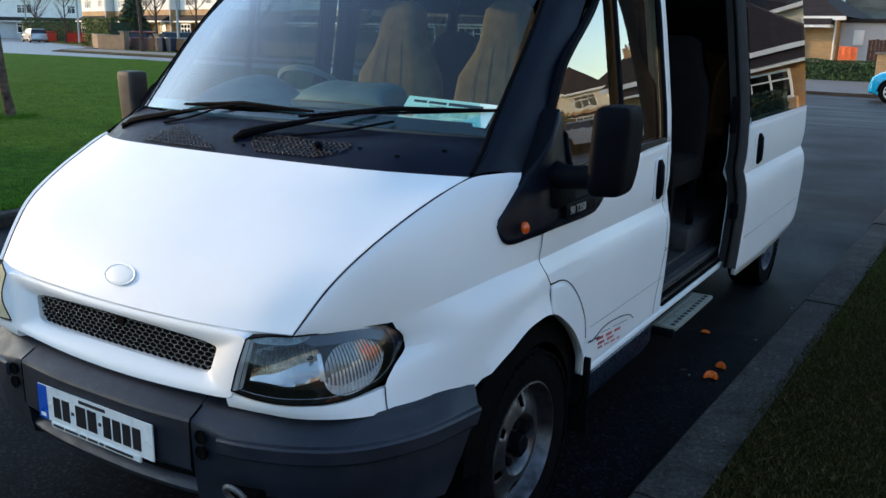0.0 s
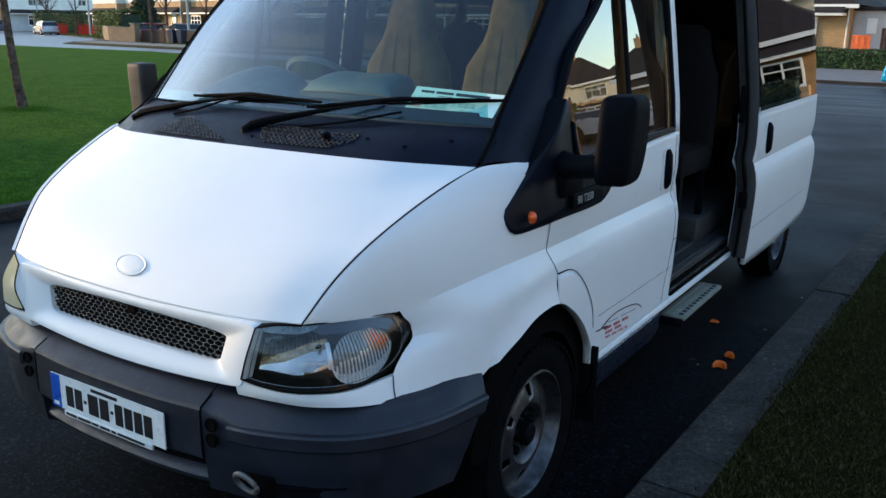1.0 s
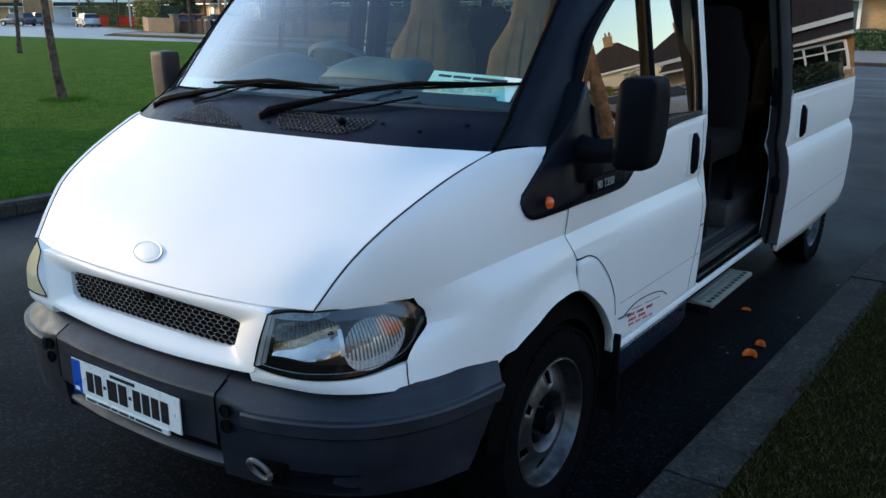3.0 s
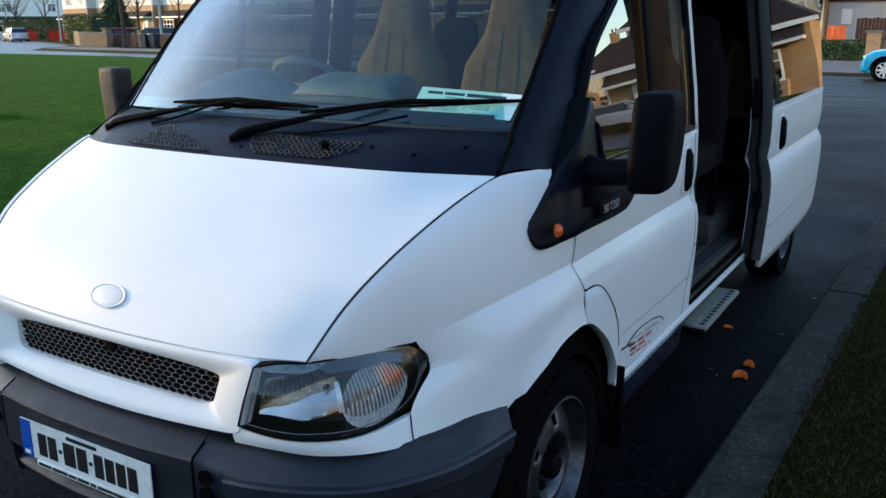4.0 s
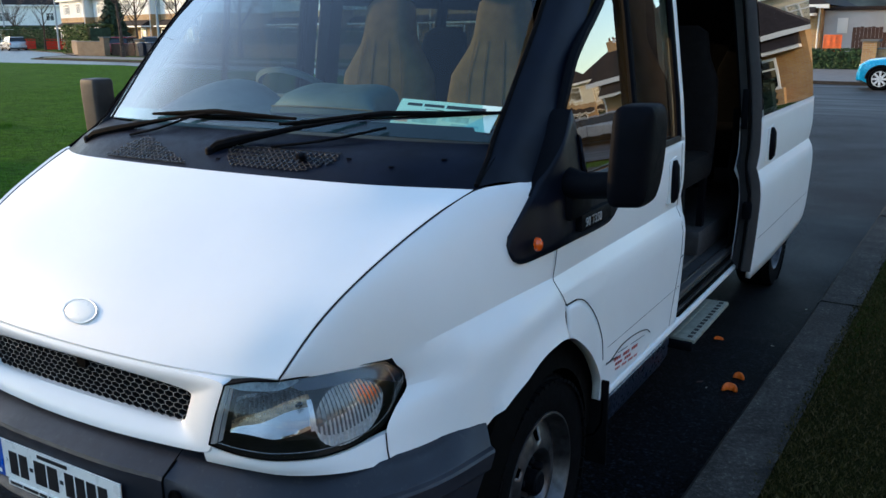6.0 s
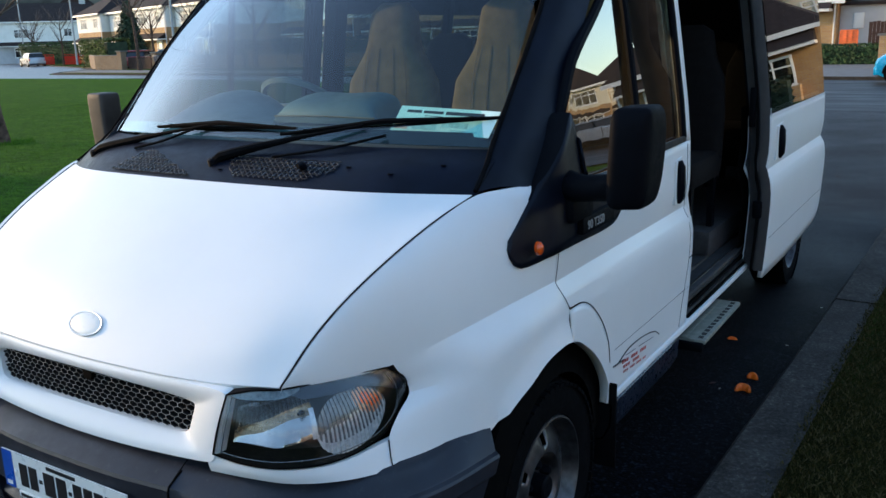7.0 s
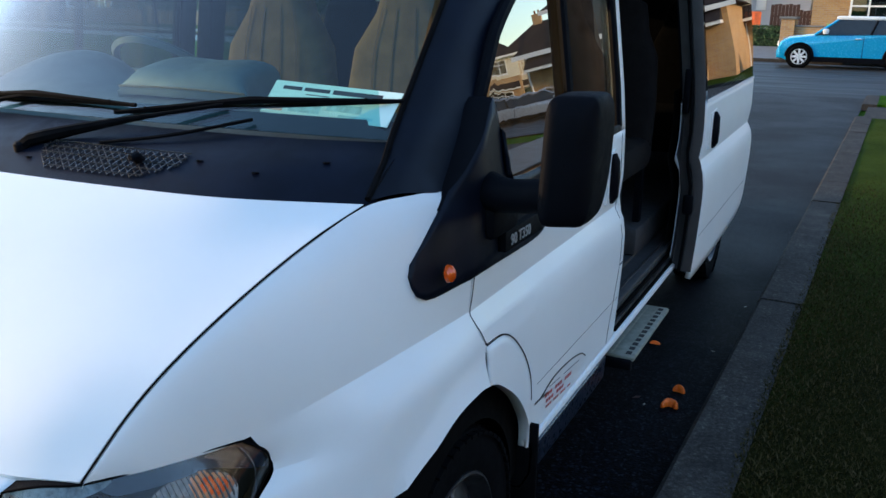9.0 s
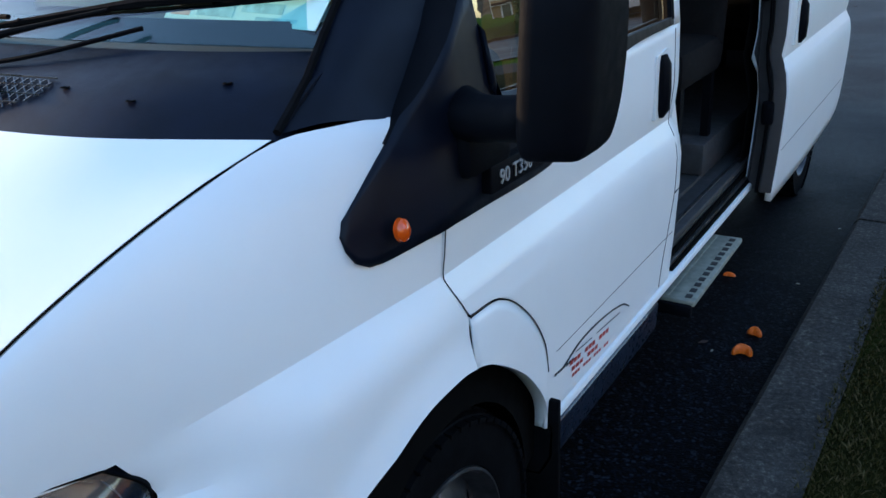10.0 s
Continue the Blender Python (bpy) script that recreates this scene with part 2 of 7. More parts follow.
REDBRICK = brickwork("red_brick", (0.26, 0.11, 0.065), (0.20, 0.085, 0.05), (0.30, 0.27, 0.23))
CREAM = plain("cream_render", (0.66, 0.60, 0.46), 0.9, vary=0.06, scale=1.5, grain=60, depth=0.3)
WHITER = plain("white_render", (0.72, 0.72, 0.70), 0.9, vary=0.06, scale=1.5, grain=60, depth=0.3)
GREYR = plain("pale_grey_render", (0.42, 0.43, 0.45), 0.9, vary=0.08, scale=1.5, grain=60, depth=0.3)
TILE = plain("dark_brown_roof_tile", (0.030, 0.023, 0.022), 0.85, spec=0.15, vary=0.25, scale=4, grain=14, depth=0.6)
UPVC = plain("white_window_frame", (0.78, 0.78, 0.76), 0.4, vary=0.03)
WOODF = plain("brown_timber_fence", (0.045, 0.022, 0.016), 0.85, vary=0.3, scale=6)
# Timber colour darkened well down, with the pole's shade put into it.
POLEM = plain("weathered_timber_pole", (0.014, 0.0135, 0.0145), 0.95, vary=0.4, spec=0.1, scale=9, grain=60, depth=0.6)
BARK = plain("bark", (0.075, 0.05, 0.038), 0.95, vary=0.75, scale=11, grain=45, depth=0.9, spec=0.1)
TWIG = plain("bare_twig", (0.10, 0.08, 0.07), 0.95)
HEDGE = plain("hedge_leaf", (0.035, 0.07, 0.018), 0.8, vary=0.5, scale=4)
BUSHM = plain("bright_hedge_leaf", (0.085, 0.11, 0.018), 0.8, vary=0.5, scale=4)
CONIFER = plain("dark_conifer_leaf", (0.018, 0.034, 0.014), 0.85, vary=0.5, scale=4)
REDPL = plain("red_barrier_plastic", (0.45, 0.022, 0.008), 0.6, spec=0.2)
ORANGEPL = plain("orange_plastic", (0.85, 0.16, 0.03), 0.5)
MINT = plain("green_bin_plastic", (0.10, 0.26, 0.05), 0.5)
CARBLUE = plain("bright_blue_paint", (0.015, 0.30, 0.55), 0.25, 0.1, vary=0.05, coat=0.6)
CARGREY = plain("silver_grey_paint", (0.30, 0.33, 0.38), 0.3, 0.4, vary=0.05, coat=0.6)
CARRED = plain("dark_red_paint", (0.28, 0.02, 0.025), 0.3, 0.1, vary=0.05, coat=0.6)
CARDARK = plain("dark_blue_paint", (0.03, 0.04, 0.07), 0.3, 0.3, vary=0.05, coat=0.6)
SCREEN = glass("windscreen_glass", (0.58, 0.85, 0.84), 0.075, 3.2)
PANE = glass("side_glass", (0.26, 0.28, 0.27), 0.14, 2.2)
PRIVACY = glass("dark_privacy_glass", (0.12, 0.13, 0.13), 0.12, 3.2)
def hazed_lens(name, haze):
    """Clear plastic with a yellowish diffuse haze mixed in."""
    m = glass(name, (0.93, 0.95, 0.95), 0.05)
    n, l = m.node_tree.nodes, m.node_tree.links
    out = n["Material Output"].inputs[0]
    last = out.links[0].from_socket
    d, x = n.new("ShaderNodeBsdfDiffuse"), n.new("ShaderNodeMixShader")
    d.inputs[0].default_value = (0.62, 0.55, 0.34, 1)
    x.inputs[0].default_value = haze
    l.new(last, x.inputs[1])
    l.new(d.outputs[0], x.inputs[2])
    l.new(x.outputs[0], out)
    return m


LENS = hazed_lens("lamp_lens", 0.012)
# Far lens: the sun's yellow on it is put in as a strong haze.
SUN_TINTED = hazed_lens("sun_tinted_lamp_lens", 0.7)
CAR_LENS = glass("lamp_lens", (0.93, 0.95, 0.95), 0.05)
HGLASS = glass("house_glass", (0.25, 0.28, 0.3), 0.09)
# Haze over the distance is put into this grey-brown colour.
HILLM = plain("hazy_hillside", (0.085, 0.082, 0.066), 1.0, vary=0.55, scale=0.035, grain=0.3, depth=0.6, spec=0.0)

# ---- building helpers ----
AT = {}


def part(name, bm, material, parent=None, label="", smooth=35, mods=()):
    """Links a bmesh as one mesh object, under a thing or a part."""
    me = bpy.data.meshes.new(name)
    bm.normal_update()
    bm.to_mesh(me)
    bm.free()
    for m in material if isinstance(material, (list, tuple)) else (material,):
        me.materials.append(m)
    if smooth:
        me.polygons.foreach_set("use_smooth", [True] * len(me.polygons))
        me.set_sharp_from_angle(angle=radians(smooth))
    ob = new(name, me)
    AT[ob] = Matrix.Identity(4)
    if parent:
        ob.parent = parent
        ob.matrix_parent_inverse = AT[parent].inverted()
    for kind, kw in mods:
        md = ob.modifiers.new(kind.lower(), kind)
        for k, v in kw.items():
            if k == "thickness":
                md.thickness = v
            elif k == "offset":
                md.offset = v
            elif k == "width":
                md.width = v
            elif k == "segments":
                md.segments = v
    if label:
        ob["label"] = label
    return ob


def thing(name, at, label, category, group="", kind=""):
    ob = new(name)
    ob.location = at
    AT[ob] = Matrix.Translation(at)
    return tagged(ob, label, category, group, kind)


def solo(name, bm, material, label, category, group="", kind="", smooth=35):
    return tagged(part(name, bm, material, smooth=smooth), label, category, group, kind)


def box(bm, x0, y0, z0, x1, y1, z1, mat=0, bevel=0.0, m=None):
    vs = [bm.verts.new((x, y, z)) for z in (z0, z1) for x, y in ((x0, y0), (x1, y0), (x1, y1), (x0, y1))]
    if m is not None:
        for v in vs:
            v.co = m @ v.co
    fs = [bm.faces.new([vs[i] for i in f]) for f in ((3, 2, 1, 0), (4, 5, 6, 7), (0, 1, 5, 4), (1, 2, 6, 5), (2, 3, 7, 6), (3, 0, 4, 7))]
    for f in fs:
        f.material_index = mat
    if bevel:
        es = {e for f in fs for e in f.edges}
        bmesh.ops.bevel(bm, geom=list(es), offset=bevel, segments=2, affect="EDGES", profile=0.5)
    return vs


def cbox(x0, y0, z0, x1, y1, z1, bevel=0.0, m=None):
    bm = bmesh.new()
    box(bm, x0, y0, z0, x1, y1, z1, 0, bevel, m)
    return bm


def tube(bm, pts, radii, n=10, cap=True, mat=0):
    """A tapered tube along points."""
    pts = [Vector(p) for p in pts]
    if isinstance(radii, (int, float)):
        radii = [radii] * len(pts)
    rings = []
    side = None
    for i, p in enumerate(pts):
        d = (pts[min(i + 1, len(pts) - 1)] - pts[max(i - 1, 0)]).normalized()
        if side is None:
            side = d.orthogonal().normalized()
        side = (side - d * side.dot(d)).normalized()
        up = d.cross(side)
        rings.append([bm.verts.new(p + radii[i] * (math.cos(a) * side + math.sin(a) * up)) for a in (2 * math.pi * k / n for k in range(n))])
    for a, b in zip(rings, rings[1:]):
        for k in range(n):
            bm.faces.new((a[k], a[(k + 1) % n], b[(k + 1) % n], b[k])).material_index = mat
    if cap:
        bm.faces.new(rings[0][::-1]).material_index = mat
        bm.faces.new(rings[-1]).material_index = mat
    return rings


def ctube(pts, radii, n=10):
    bm = bmesh.new()
    tube(bm, pts, radii, n)
    return bm


def spun(profile, n=32, axis="x", centre=(0, 0, 0), closed=False):
    """A profile of (radius, along) turned about an axis."""
    bm = bmesh.new()
    rings = []
    for r, a in profile:
        ring = []
        for k in range(n):
            t = 2 * math.pi * k / n
            c, s = r * math.cos(t), r * math.sin(t)
            p = {"x": (a, c, s), "y": (s, a, c), "z": (c, s, a)}[axis]
            ring.append(bm.verts.new(Vector(p) + Vector(centre)))
        rings.append(ring)
    pairs = list(zip(rings, rings[1:])) + ([(rings[-1], rings[0])] if closed else [])
    for a, b in pairs:
        for k in range(n):
            bm.faces.new((a[k], a[(k + 1) % n], b[(k + 1) % n], b[k]))
    if not closed:
        for ring in (rings[0], rings[-1]):
            bm.faces.new(ring)
    bmesh.ops.recalc_face_normals(bm, faces=bm.faces[:])
    return bm


def curve(pts, n):
    """A smooth curve through points, at n even steps."""
    p = np.array(pts, float)
    if len(p) == 2:
        return p[0] + np.linspace(0, 1, n)[:, None] * (p[1] - p[0])
    d = np.r_[0, np.cumsum(np.maximum(np.linalg.norm(np.diff(p, axis=0), axis=1), 1e-6))]
    tan = np.empty_like(p)
    tan[1:-1] = (p[2:] - p[:-2]) / (d[2:] - d[:-2])[:, None]
    tan[0], tan[-1] = (p[1] - p[0]) / (d[1] - d[0]), (p[-1] - p[-2]) / (d[-1] - d[-2])
    out = []
    for s in np.linspace(0, d[-1], n):
        i = min(max(np.searchsorted(d, s) - 1, 0), len(d) - 2)
        h = d[i + 1] - d[i]
        u = (s - d[i]) / h
        out.append((2 * u**3 - 3 * u**2 + 1) * p[i] + (u**3 - 2 * u**2 + u) * h * tan[i] + (3 * u**2 - 2 * u**3) * p[i + 1] + (u**3 - u**2) * h * tan[i + 1])
    return np.array(out)


def loft(rows, nu, nv):
    """A grid of points through smooth rows."""
    along = [curve(r, nu) for r in rows]
    return np.array([curve([a[i] for a in along], nv) for i in range(nu)])


def sheet(grid, flip=False, back=None, side=1):
    """A bmesh from a grid of points; back: a vector to give it thickness; side -1: mirrored to the van's other side."""
    g = np.array(grid, float)
    if side < 0:
        g = g * np.array((-1.0, 1.0, 1.0))
        flip = not flip
        back = None if back is None else (-back[0], back[1], back[2])
    bm = bmesh.new()
    nu, nv = g.shape[:2]
    v = [[bm.verts.new(g[i, j]) for j in range(nv)] for i in range(nu)]
    for i in range(nu - 1):
        for j in range(nv - 1):
            f = (v[i][j], v[i + 1][j], v[i + 1][j + 1], v[i][j + 1])
            bm.faces.new(f[::-1] if flip else f)
    if back is not None:
        w = [[bm.verts.new(g[i, j] + np.array(back)) for j in range(nv)] for i in range(nu)]
        for i in range(nu - 1):
            for j in range(nv - 1):
                f = (w[i][j], w[i + 1][j], w[i + 1][j + 1], w[i][j + 1])
                bm.faces.new(f if flip else f[::-1])
        rim = [(i, 0) for i in range(nu)] + [(nu - 1, j) for j in range(1, nv)] + [(i, nv - 1) for i in range(nu - 2, -1, -1)] + [(0, j) for j in range(nv - 2, 0, -1)]
        for (a, b), (c, d) in zip(rim, rim[1:] + rim[:1]):
            f = (v[a][b], w[a][b], w[c][d], v[c][d])
            bm.faces.new(f[::-1] if flip else f)
    return bm


def prism(outline, lo, hi, axis="x"):
    """A flat outline pushed out along an axis. outline: (y, z) for x, (x, z) for y, (x, y) for z."""
    bm = bmesh.new()
    put = {"x": lambda a, b, c: (c, a, b), "y": lambda a, b, c: (a, c, b), "z": lambda a, b, c: (a, b, c)}[axis]
    a = [bm.verts.new(put(p, q, lo)) for p, q in outline]
    b = [bm.verts.new(put(p, q, hi)) for p, q in outline]
    bm.faces.new(a)
    bm.faces.new(b)
    for i in range(len(a)):
        j = (i + 1) % len(a)
        bm.faces.new((a[i], a[j], b[j], b[i]))
    bmesh.ops.recalc_face_normals(bm, faces=bm.faces[:])
    return bm


def lerp(table, x):
    return float(np.interp(x, [a for a, _ in table], [b for _, b in table]))

# ---- the ground ----


def kerb_x(y):
    return 1.17 + 0.028 * y


def flat(name, outline, z, material, label, category):
    bm = bmesh.new()
    bm.faces.new([bm.verts.new((x, y, z)) for x, y in outline])
    bm.normal_update()
    if bm.faces[:][0].normal.z < 0:
        bmesh.ops.reverse_faces(bm, faces=bm.faces[:])
    return solo(name, bm, material, label, category, kind="structure", smooth=0)


flat("ground", [(-900, -900), (900, -900), (900, 900), (-900, 900)], -0.03, GREEN, "grassy ground that reaches the horizon", "ground")
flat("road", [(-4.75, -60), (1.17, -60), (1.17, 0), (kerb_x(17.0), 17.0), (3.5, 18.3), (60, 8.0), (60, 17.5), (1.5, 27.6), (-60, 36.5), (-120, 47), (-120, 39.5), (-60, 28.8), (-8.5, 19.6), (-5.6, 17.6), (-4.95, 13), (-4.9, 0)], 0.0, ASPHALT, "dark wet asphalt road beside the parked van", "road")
flat("cross_road", [(-8.6, 20.2), (-35.3, 28.2), (-60, 28.8), (-120, 31), (-120, 47), (-60, 36.5), (-8.6, 28.9)], 0.003, PALE_ROAD, "paler worn asphalt of the cross road", "road")
flat("cross_road", [(-8.6, 19.7), (-5.6, 17.6), (kerb_x(17.0), 17.2), (3.5, 18.3), (30, 13.5), (30, 22.5), (1.5, 27.5), (-8.6, 28.9)], 0.003, DAMP_SHEEN, "damp dark asphalt at the junction", "road")
flat("side_road", [(-53, 35.4), (-58.3, 43.7), (-63.5, 46.6), (-83.4, 55.8), (-112, 74), (-150, 98), (-150, 60), (-118, 40), (-60, 33)], 0.006, PALE_ROAD, "side road past the green", "road")

# ---- the van ----
VAN = thing("minibus", (0, 2.6, 0), "white minibus with its side door slid open at the kerb", "van")
SIDE = [(0.25, 0.93), (0.33, 0.945), (0.45, 0.958), (0.6, 0.968), (0.75, 0.975), (0.84, 0.975), (0.893, 0.966), (0.941, 0.941), (0.985, 0.949), (1.05, 0.955), (1.2, 0.950), (1.35, 0.935), (1.7, 0.885), (2.0, 0.835), (2.2, 0.80)]


def side_x(y, z):
    """Half the van's width at a place on its side."""
    return lerp(SIDE, z) - 0.35 * max(0.0, 0.9 - y) ** 2


def side_grid(ys, low, high, nz, out=0.0):
    """Points of the side between two heights given as functions of y."""
    g = []
    for y in ys:
        a, b = low(y), high(y)
        zs = np.linspace(a, b, nz)
        if nz > 16 and b > 1.0:
            # stations that lie on the fold below the windows
            p = max(a + 0.004, 0.893)
            q = max(p + 0.004, 0.941)
            zs = np.r_[np.linspace(a, p, nz - 12), np.linspace(p, q, 5)[1:], np.linspace(q, b, 9)[1:]]
        g.append([(side_x(y, z) + out, y, z) for z in zs])
    return np.array(g)


BON = [(0.642, 0.155, 0.866), (0.678, 0.238, 0.965), (0.714, 0.321, 1.039), (0.751, 0.452, 1.113), (0.787, 0.596, 1.176), (0.823, 0.72, 1.220)]

# bonnet: rows from the middle to the edge
mid = [(0, 0.085, 0.858), (0, 0.13, 0.925), (0, 0.205, 1.005), (0, 0.31, 1.09), (0, 0.42, 1.17), (0, 0.538, 1.238)]
q1 = [(0.33, 0.095, 0.861), (0.335, 0.145, 0.927), (0.345, 0.222, 1.007), (0.35, 0.33, 1.09), (0.355, 0.44, 1.168), (0.36, 0.556, 1.236)]
q2 = [(0.52, 0.122, 0.864), (0.53, 0.175, 0.94), (0.545, 0.255, 1.018), (0.56, 0.37, 1.098), (0.575, 0.49, 1.168), (0.59, 0.597, 1.232)]
edge = [(x - 0.004, y, z + 0.001) for x, y, z in BON]


def flipx(r):
    return [(-x, y, z) for x, y, z in r]


part("bonnet", sheet(loft([flipx(edge), flipx(q2), flipx(q1), mid, q1, q2, edge], 40, 60), flip=True, back=(0, 0.01, -0.02)), WHITE, VAN)
part("badge", spun([(0.001, 0.006), (0.035, 0.005), (0.050, 0.002), (0.058, -0.006)], 40, "z"), PLATE, VAN, "blank white oval badge")
bd = bpy.data.objects["badge"]
bd.matrix_basis = Matrix.Translation((0, 0.128, 0.928)) @ Euler((radians(51), 0, 0)).to_matrix().to_4x4() @ Matrix.Diagonal((1.06, 0.55, 0.4, 1))
rim = part("badge_rim", spun([(0.057, -0.004), (0.060, -0.006), (0.0615, 0.0), (0.060, 0.003), (0.057, 0.002)], 40, "z", closed=True), SILVER, bd)
rim.matrix_parent_inverse = Matrix.Identity(4)

# front panel with the grille opening
def front_strip(pts_low, pts_high, n=24, nv=6, bulge=0.01):
    a, b = curve(pts_low, n), curve(pts_high, n)
    g = []
    for p, q in zip(a, b):
        g.append([p + (q - p) * t + np.array((0, -bulge * math.sin(math.pi * t), 0)) for t in np.linspace(0, 1, nv)])
    return np.array(g)


def opening_at(u, v):
    """The rim of the grille opening: u across (-1 to 1), v up (0 to 1)."""
    x = u * (0.380 + 0.025 * v)
    return np.array((x, (0.095 + 0.07 * x * x) * (1 - v) + (0.090 + 0.17 * x * x) * v, (0.716 - 0.02 * x * x) * (1 - v) + (0.820 - 0.12 * x * x) * v))


def panel_at(u, v):
    """The outer outline of the grille surround."""
    x = u * (0.494 + 0.040 * v)
    return np.array((x, (0.060 + 0.10 * x * x) * (1 - v) + (0.088 + 0.075 * x * x) * v - 0.008 * abs(u) ** 8, (0.657 + 0.08 * x * x) * (1 - v) + (0.852 + 0.024 * x * x) * v))


def rounded(a, p, q):
    c, sn = math.cos(a), math.sin(a)
    return math.copysign(abs(c) ** p, c), 0.5 + 0.5 * math.copysign(abs(sn) ** q, sn)


loops = []
fine = [math.asin((k / 12) ** 9) for k in range(13)] + [math.acos((k / 12) ** 9) for k in range(12)] + list(np.linspace(0.05, 1.52, 22))
fine = sorted(set(round(a, 9) for a in fine))
for a in [q * math.pi / 2 + d for q in range(4) for d in (fine[:-1] if q < 3 else fine)]:
    out_, in_ = panel_at(*rounded(a, 0.10, 0.10)), opening_at(*rounded(a, 0.16, 0.30 if a > math.pi else 0.18))
    row = [out_ + np.array((0, 0.03, 0)), out_ + np.array((0, 0.004, 0))]
    row += [out_ + (in_ - out_) * t + np.array((0, -0.010 * math.sin(math.pi * t) ** 0.7, 0)) for t in np.linspace(0.04, 1, 9)]
    row += [in_ + np.array((0, 0.006, 0)), in_ + np.array((0, 0.04, 0))]
    loops.append(row)
bm = sheet(np.array(loops), flip=True)
bmesh.ops.remove_doubles(bm, verts=bm.verts[:], dist=1e-5)
for s in (1, -1):
    low = [(0.47, 0.085, 0.652), (0.58, 0.097, 0.656), (0.681, 0.126, 0.655), (0.766, 0.208, 0.646), (0.808, 0.34, 0.622)]
    high = [(0.47, 0.08, 0.696), (0.58, 0.089, 0.690), (0.676, 0.117, 0.691), (0.752, 0.203, 0.687), (0.788, 0.355, 0.688)]
    t = sheet(front_strip(low, high, 16, 5, 0.004), flip=False, back=(-0.01, 0.02, 0), side=s)
    me = bpy.data.meshes.new("t")
    t.to_mesh(me)
    t.free()
    bm.from_mesh(me)
    bpy.data.meshes.remove(me)
front_panel = part("front_panel", bm, WHITE, VAN)

# honeycomb grille: one cell wall ring after another
bm = bmesh.new()
cw, ch = 0.028, 0.0128


def grille_y(x, z):
    v = (z - 0.716) / 0.10
    return (0.095 + 0.07 * x * x) * (1 - v) + (0.090 + 0.17 * x * x) * v + 0.012


for r in range(-1, 10):
    for c in range(-16, 17):
        cx, cz = (c + 0.5 * (r % 2)) * cw, 0.712 + r * ch
        if abs(cx) > 0.42 or not 0.70 < cz < 0.830:
            continue
        ring = []
        for k in range(6):
            a = math.pi / 6 + k * math.pi / 3
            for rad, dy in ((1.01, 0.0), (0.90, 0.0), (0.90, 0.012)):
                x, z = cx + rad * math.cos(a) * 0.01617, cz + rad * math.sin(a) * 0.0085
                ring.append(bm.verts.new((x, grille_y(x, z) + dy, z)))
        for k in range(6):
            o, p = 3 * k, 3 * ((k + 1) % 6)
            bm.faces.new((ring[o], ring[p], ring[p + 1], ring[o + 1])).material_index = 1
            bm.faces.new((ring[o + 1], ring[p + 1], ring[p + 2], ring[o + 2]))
# Front rims of the cells are paler than their walls.
part("grille", bm, [plain("black_grille_plastic", (0.012, 0.012, 0.013), 0.5, spec=0.3), plain("pale_grille_edge", (0.16, 0.155, 0.145), 0.5, vary=0.35, scale=30, spec=0.4)], VAN, "black honeycomb grille", smooth=0)
# Near-black sheet stands in for the shade behind the cells.
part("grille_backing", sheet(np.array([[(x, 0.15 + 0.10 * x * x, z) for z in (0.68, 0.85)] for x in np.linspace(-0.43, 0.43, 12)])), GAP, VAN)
part("grille_emblem_mount", spun([(0.002, -0.004), (0.018, -0.003), (0.020, 0.006)], 18, "y", (0.03, 0.097, 0.808)), GAP, VAN)

# wings
CRE = [(0.642, 0.157, 0.862), (0.70, 0.25, 0.858), (0.761, 0.402, 0.853), (0.847, 0.58, 0.896), (0.910, 0.76, 0.931), (0.943, 0.95, 0.945)]
TOP = BON + [(0.862, 0.81, 1.226), (0.894, 0.90, 1.222), (0.915, 0.955, 1.205)]
TOP2 = curve([(x + 0.004, y, z - 0.001) for x, y, z in TOP], 40)
CR2 = curve(CRE, 40)
g = []
for a, b in zip(CR2, TOP2):
    n = np.array((0.8, -0.25, 0.45))
    h = 0.048 * min(1, np.linalg.norm(b - a) / 0.3)
    row = []
    for t in np.linspace(0, 1, 18):
        w = 1.95 * t * (1 - t) ** 0.75 * h
        row.append(a + (b - a) * t + n * w)
    lip = b + np.array((-0.006, 0.0, -0.012))
    row.append(lip)
    g.append(row)
UPPER_WING = np.array(g)
ARC = (0.96, 0.355, 0.385)
ARCH = curve([(0.615, 0.600, 0), (0.645, 0.638, 0), (0.735, 0.702, 0), (0.831, 0.752, 0), (0.92, 0.769, 0), (0.985, 0.763, 0), (1.052, 0.738, 0), (1.178, 0.653, 0), (1.261, 0.568, 0), (1.300, 0.512, 0), (1.312, 0.47, 0), (1.315, 0.44, 0)], 80)[:, :2]


def arch_z(y):
    return float(np.interp(y, ARCH[:, 0], ARCH[:, 1]))


def wing_low(y):
    """The wing's lower edge: lamp, bumper top, then the wheel arch."""
    if y < 0.64:
        return lerp([(0.34, 0.622), (0.42, 0.612), (0.5, 0.608), (0.58, 0.612), (0.64, 0.624)], y)
    return max(0.600, arch_z(y))


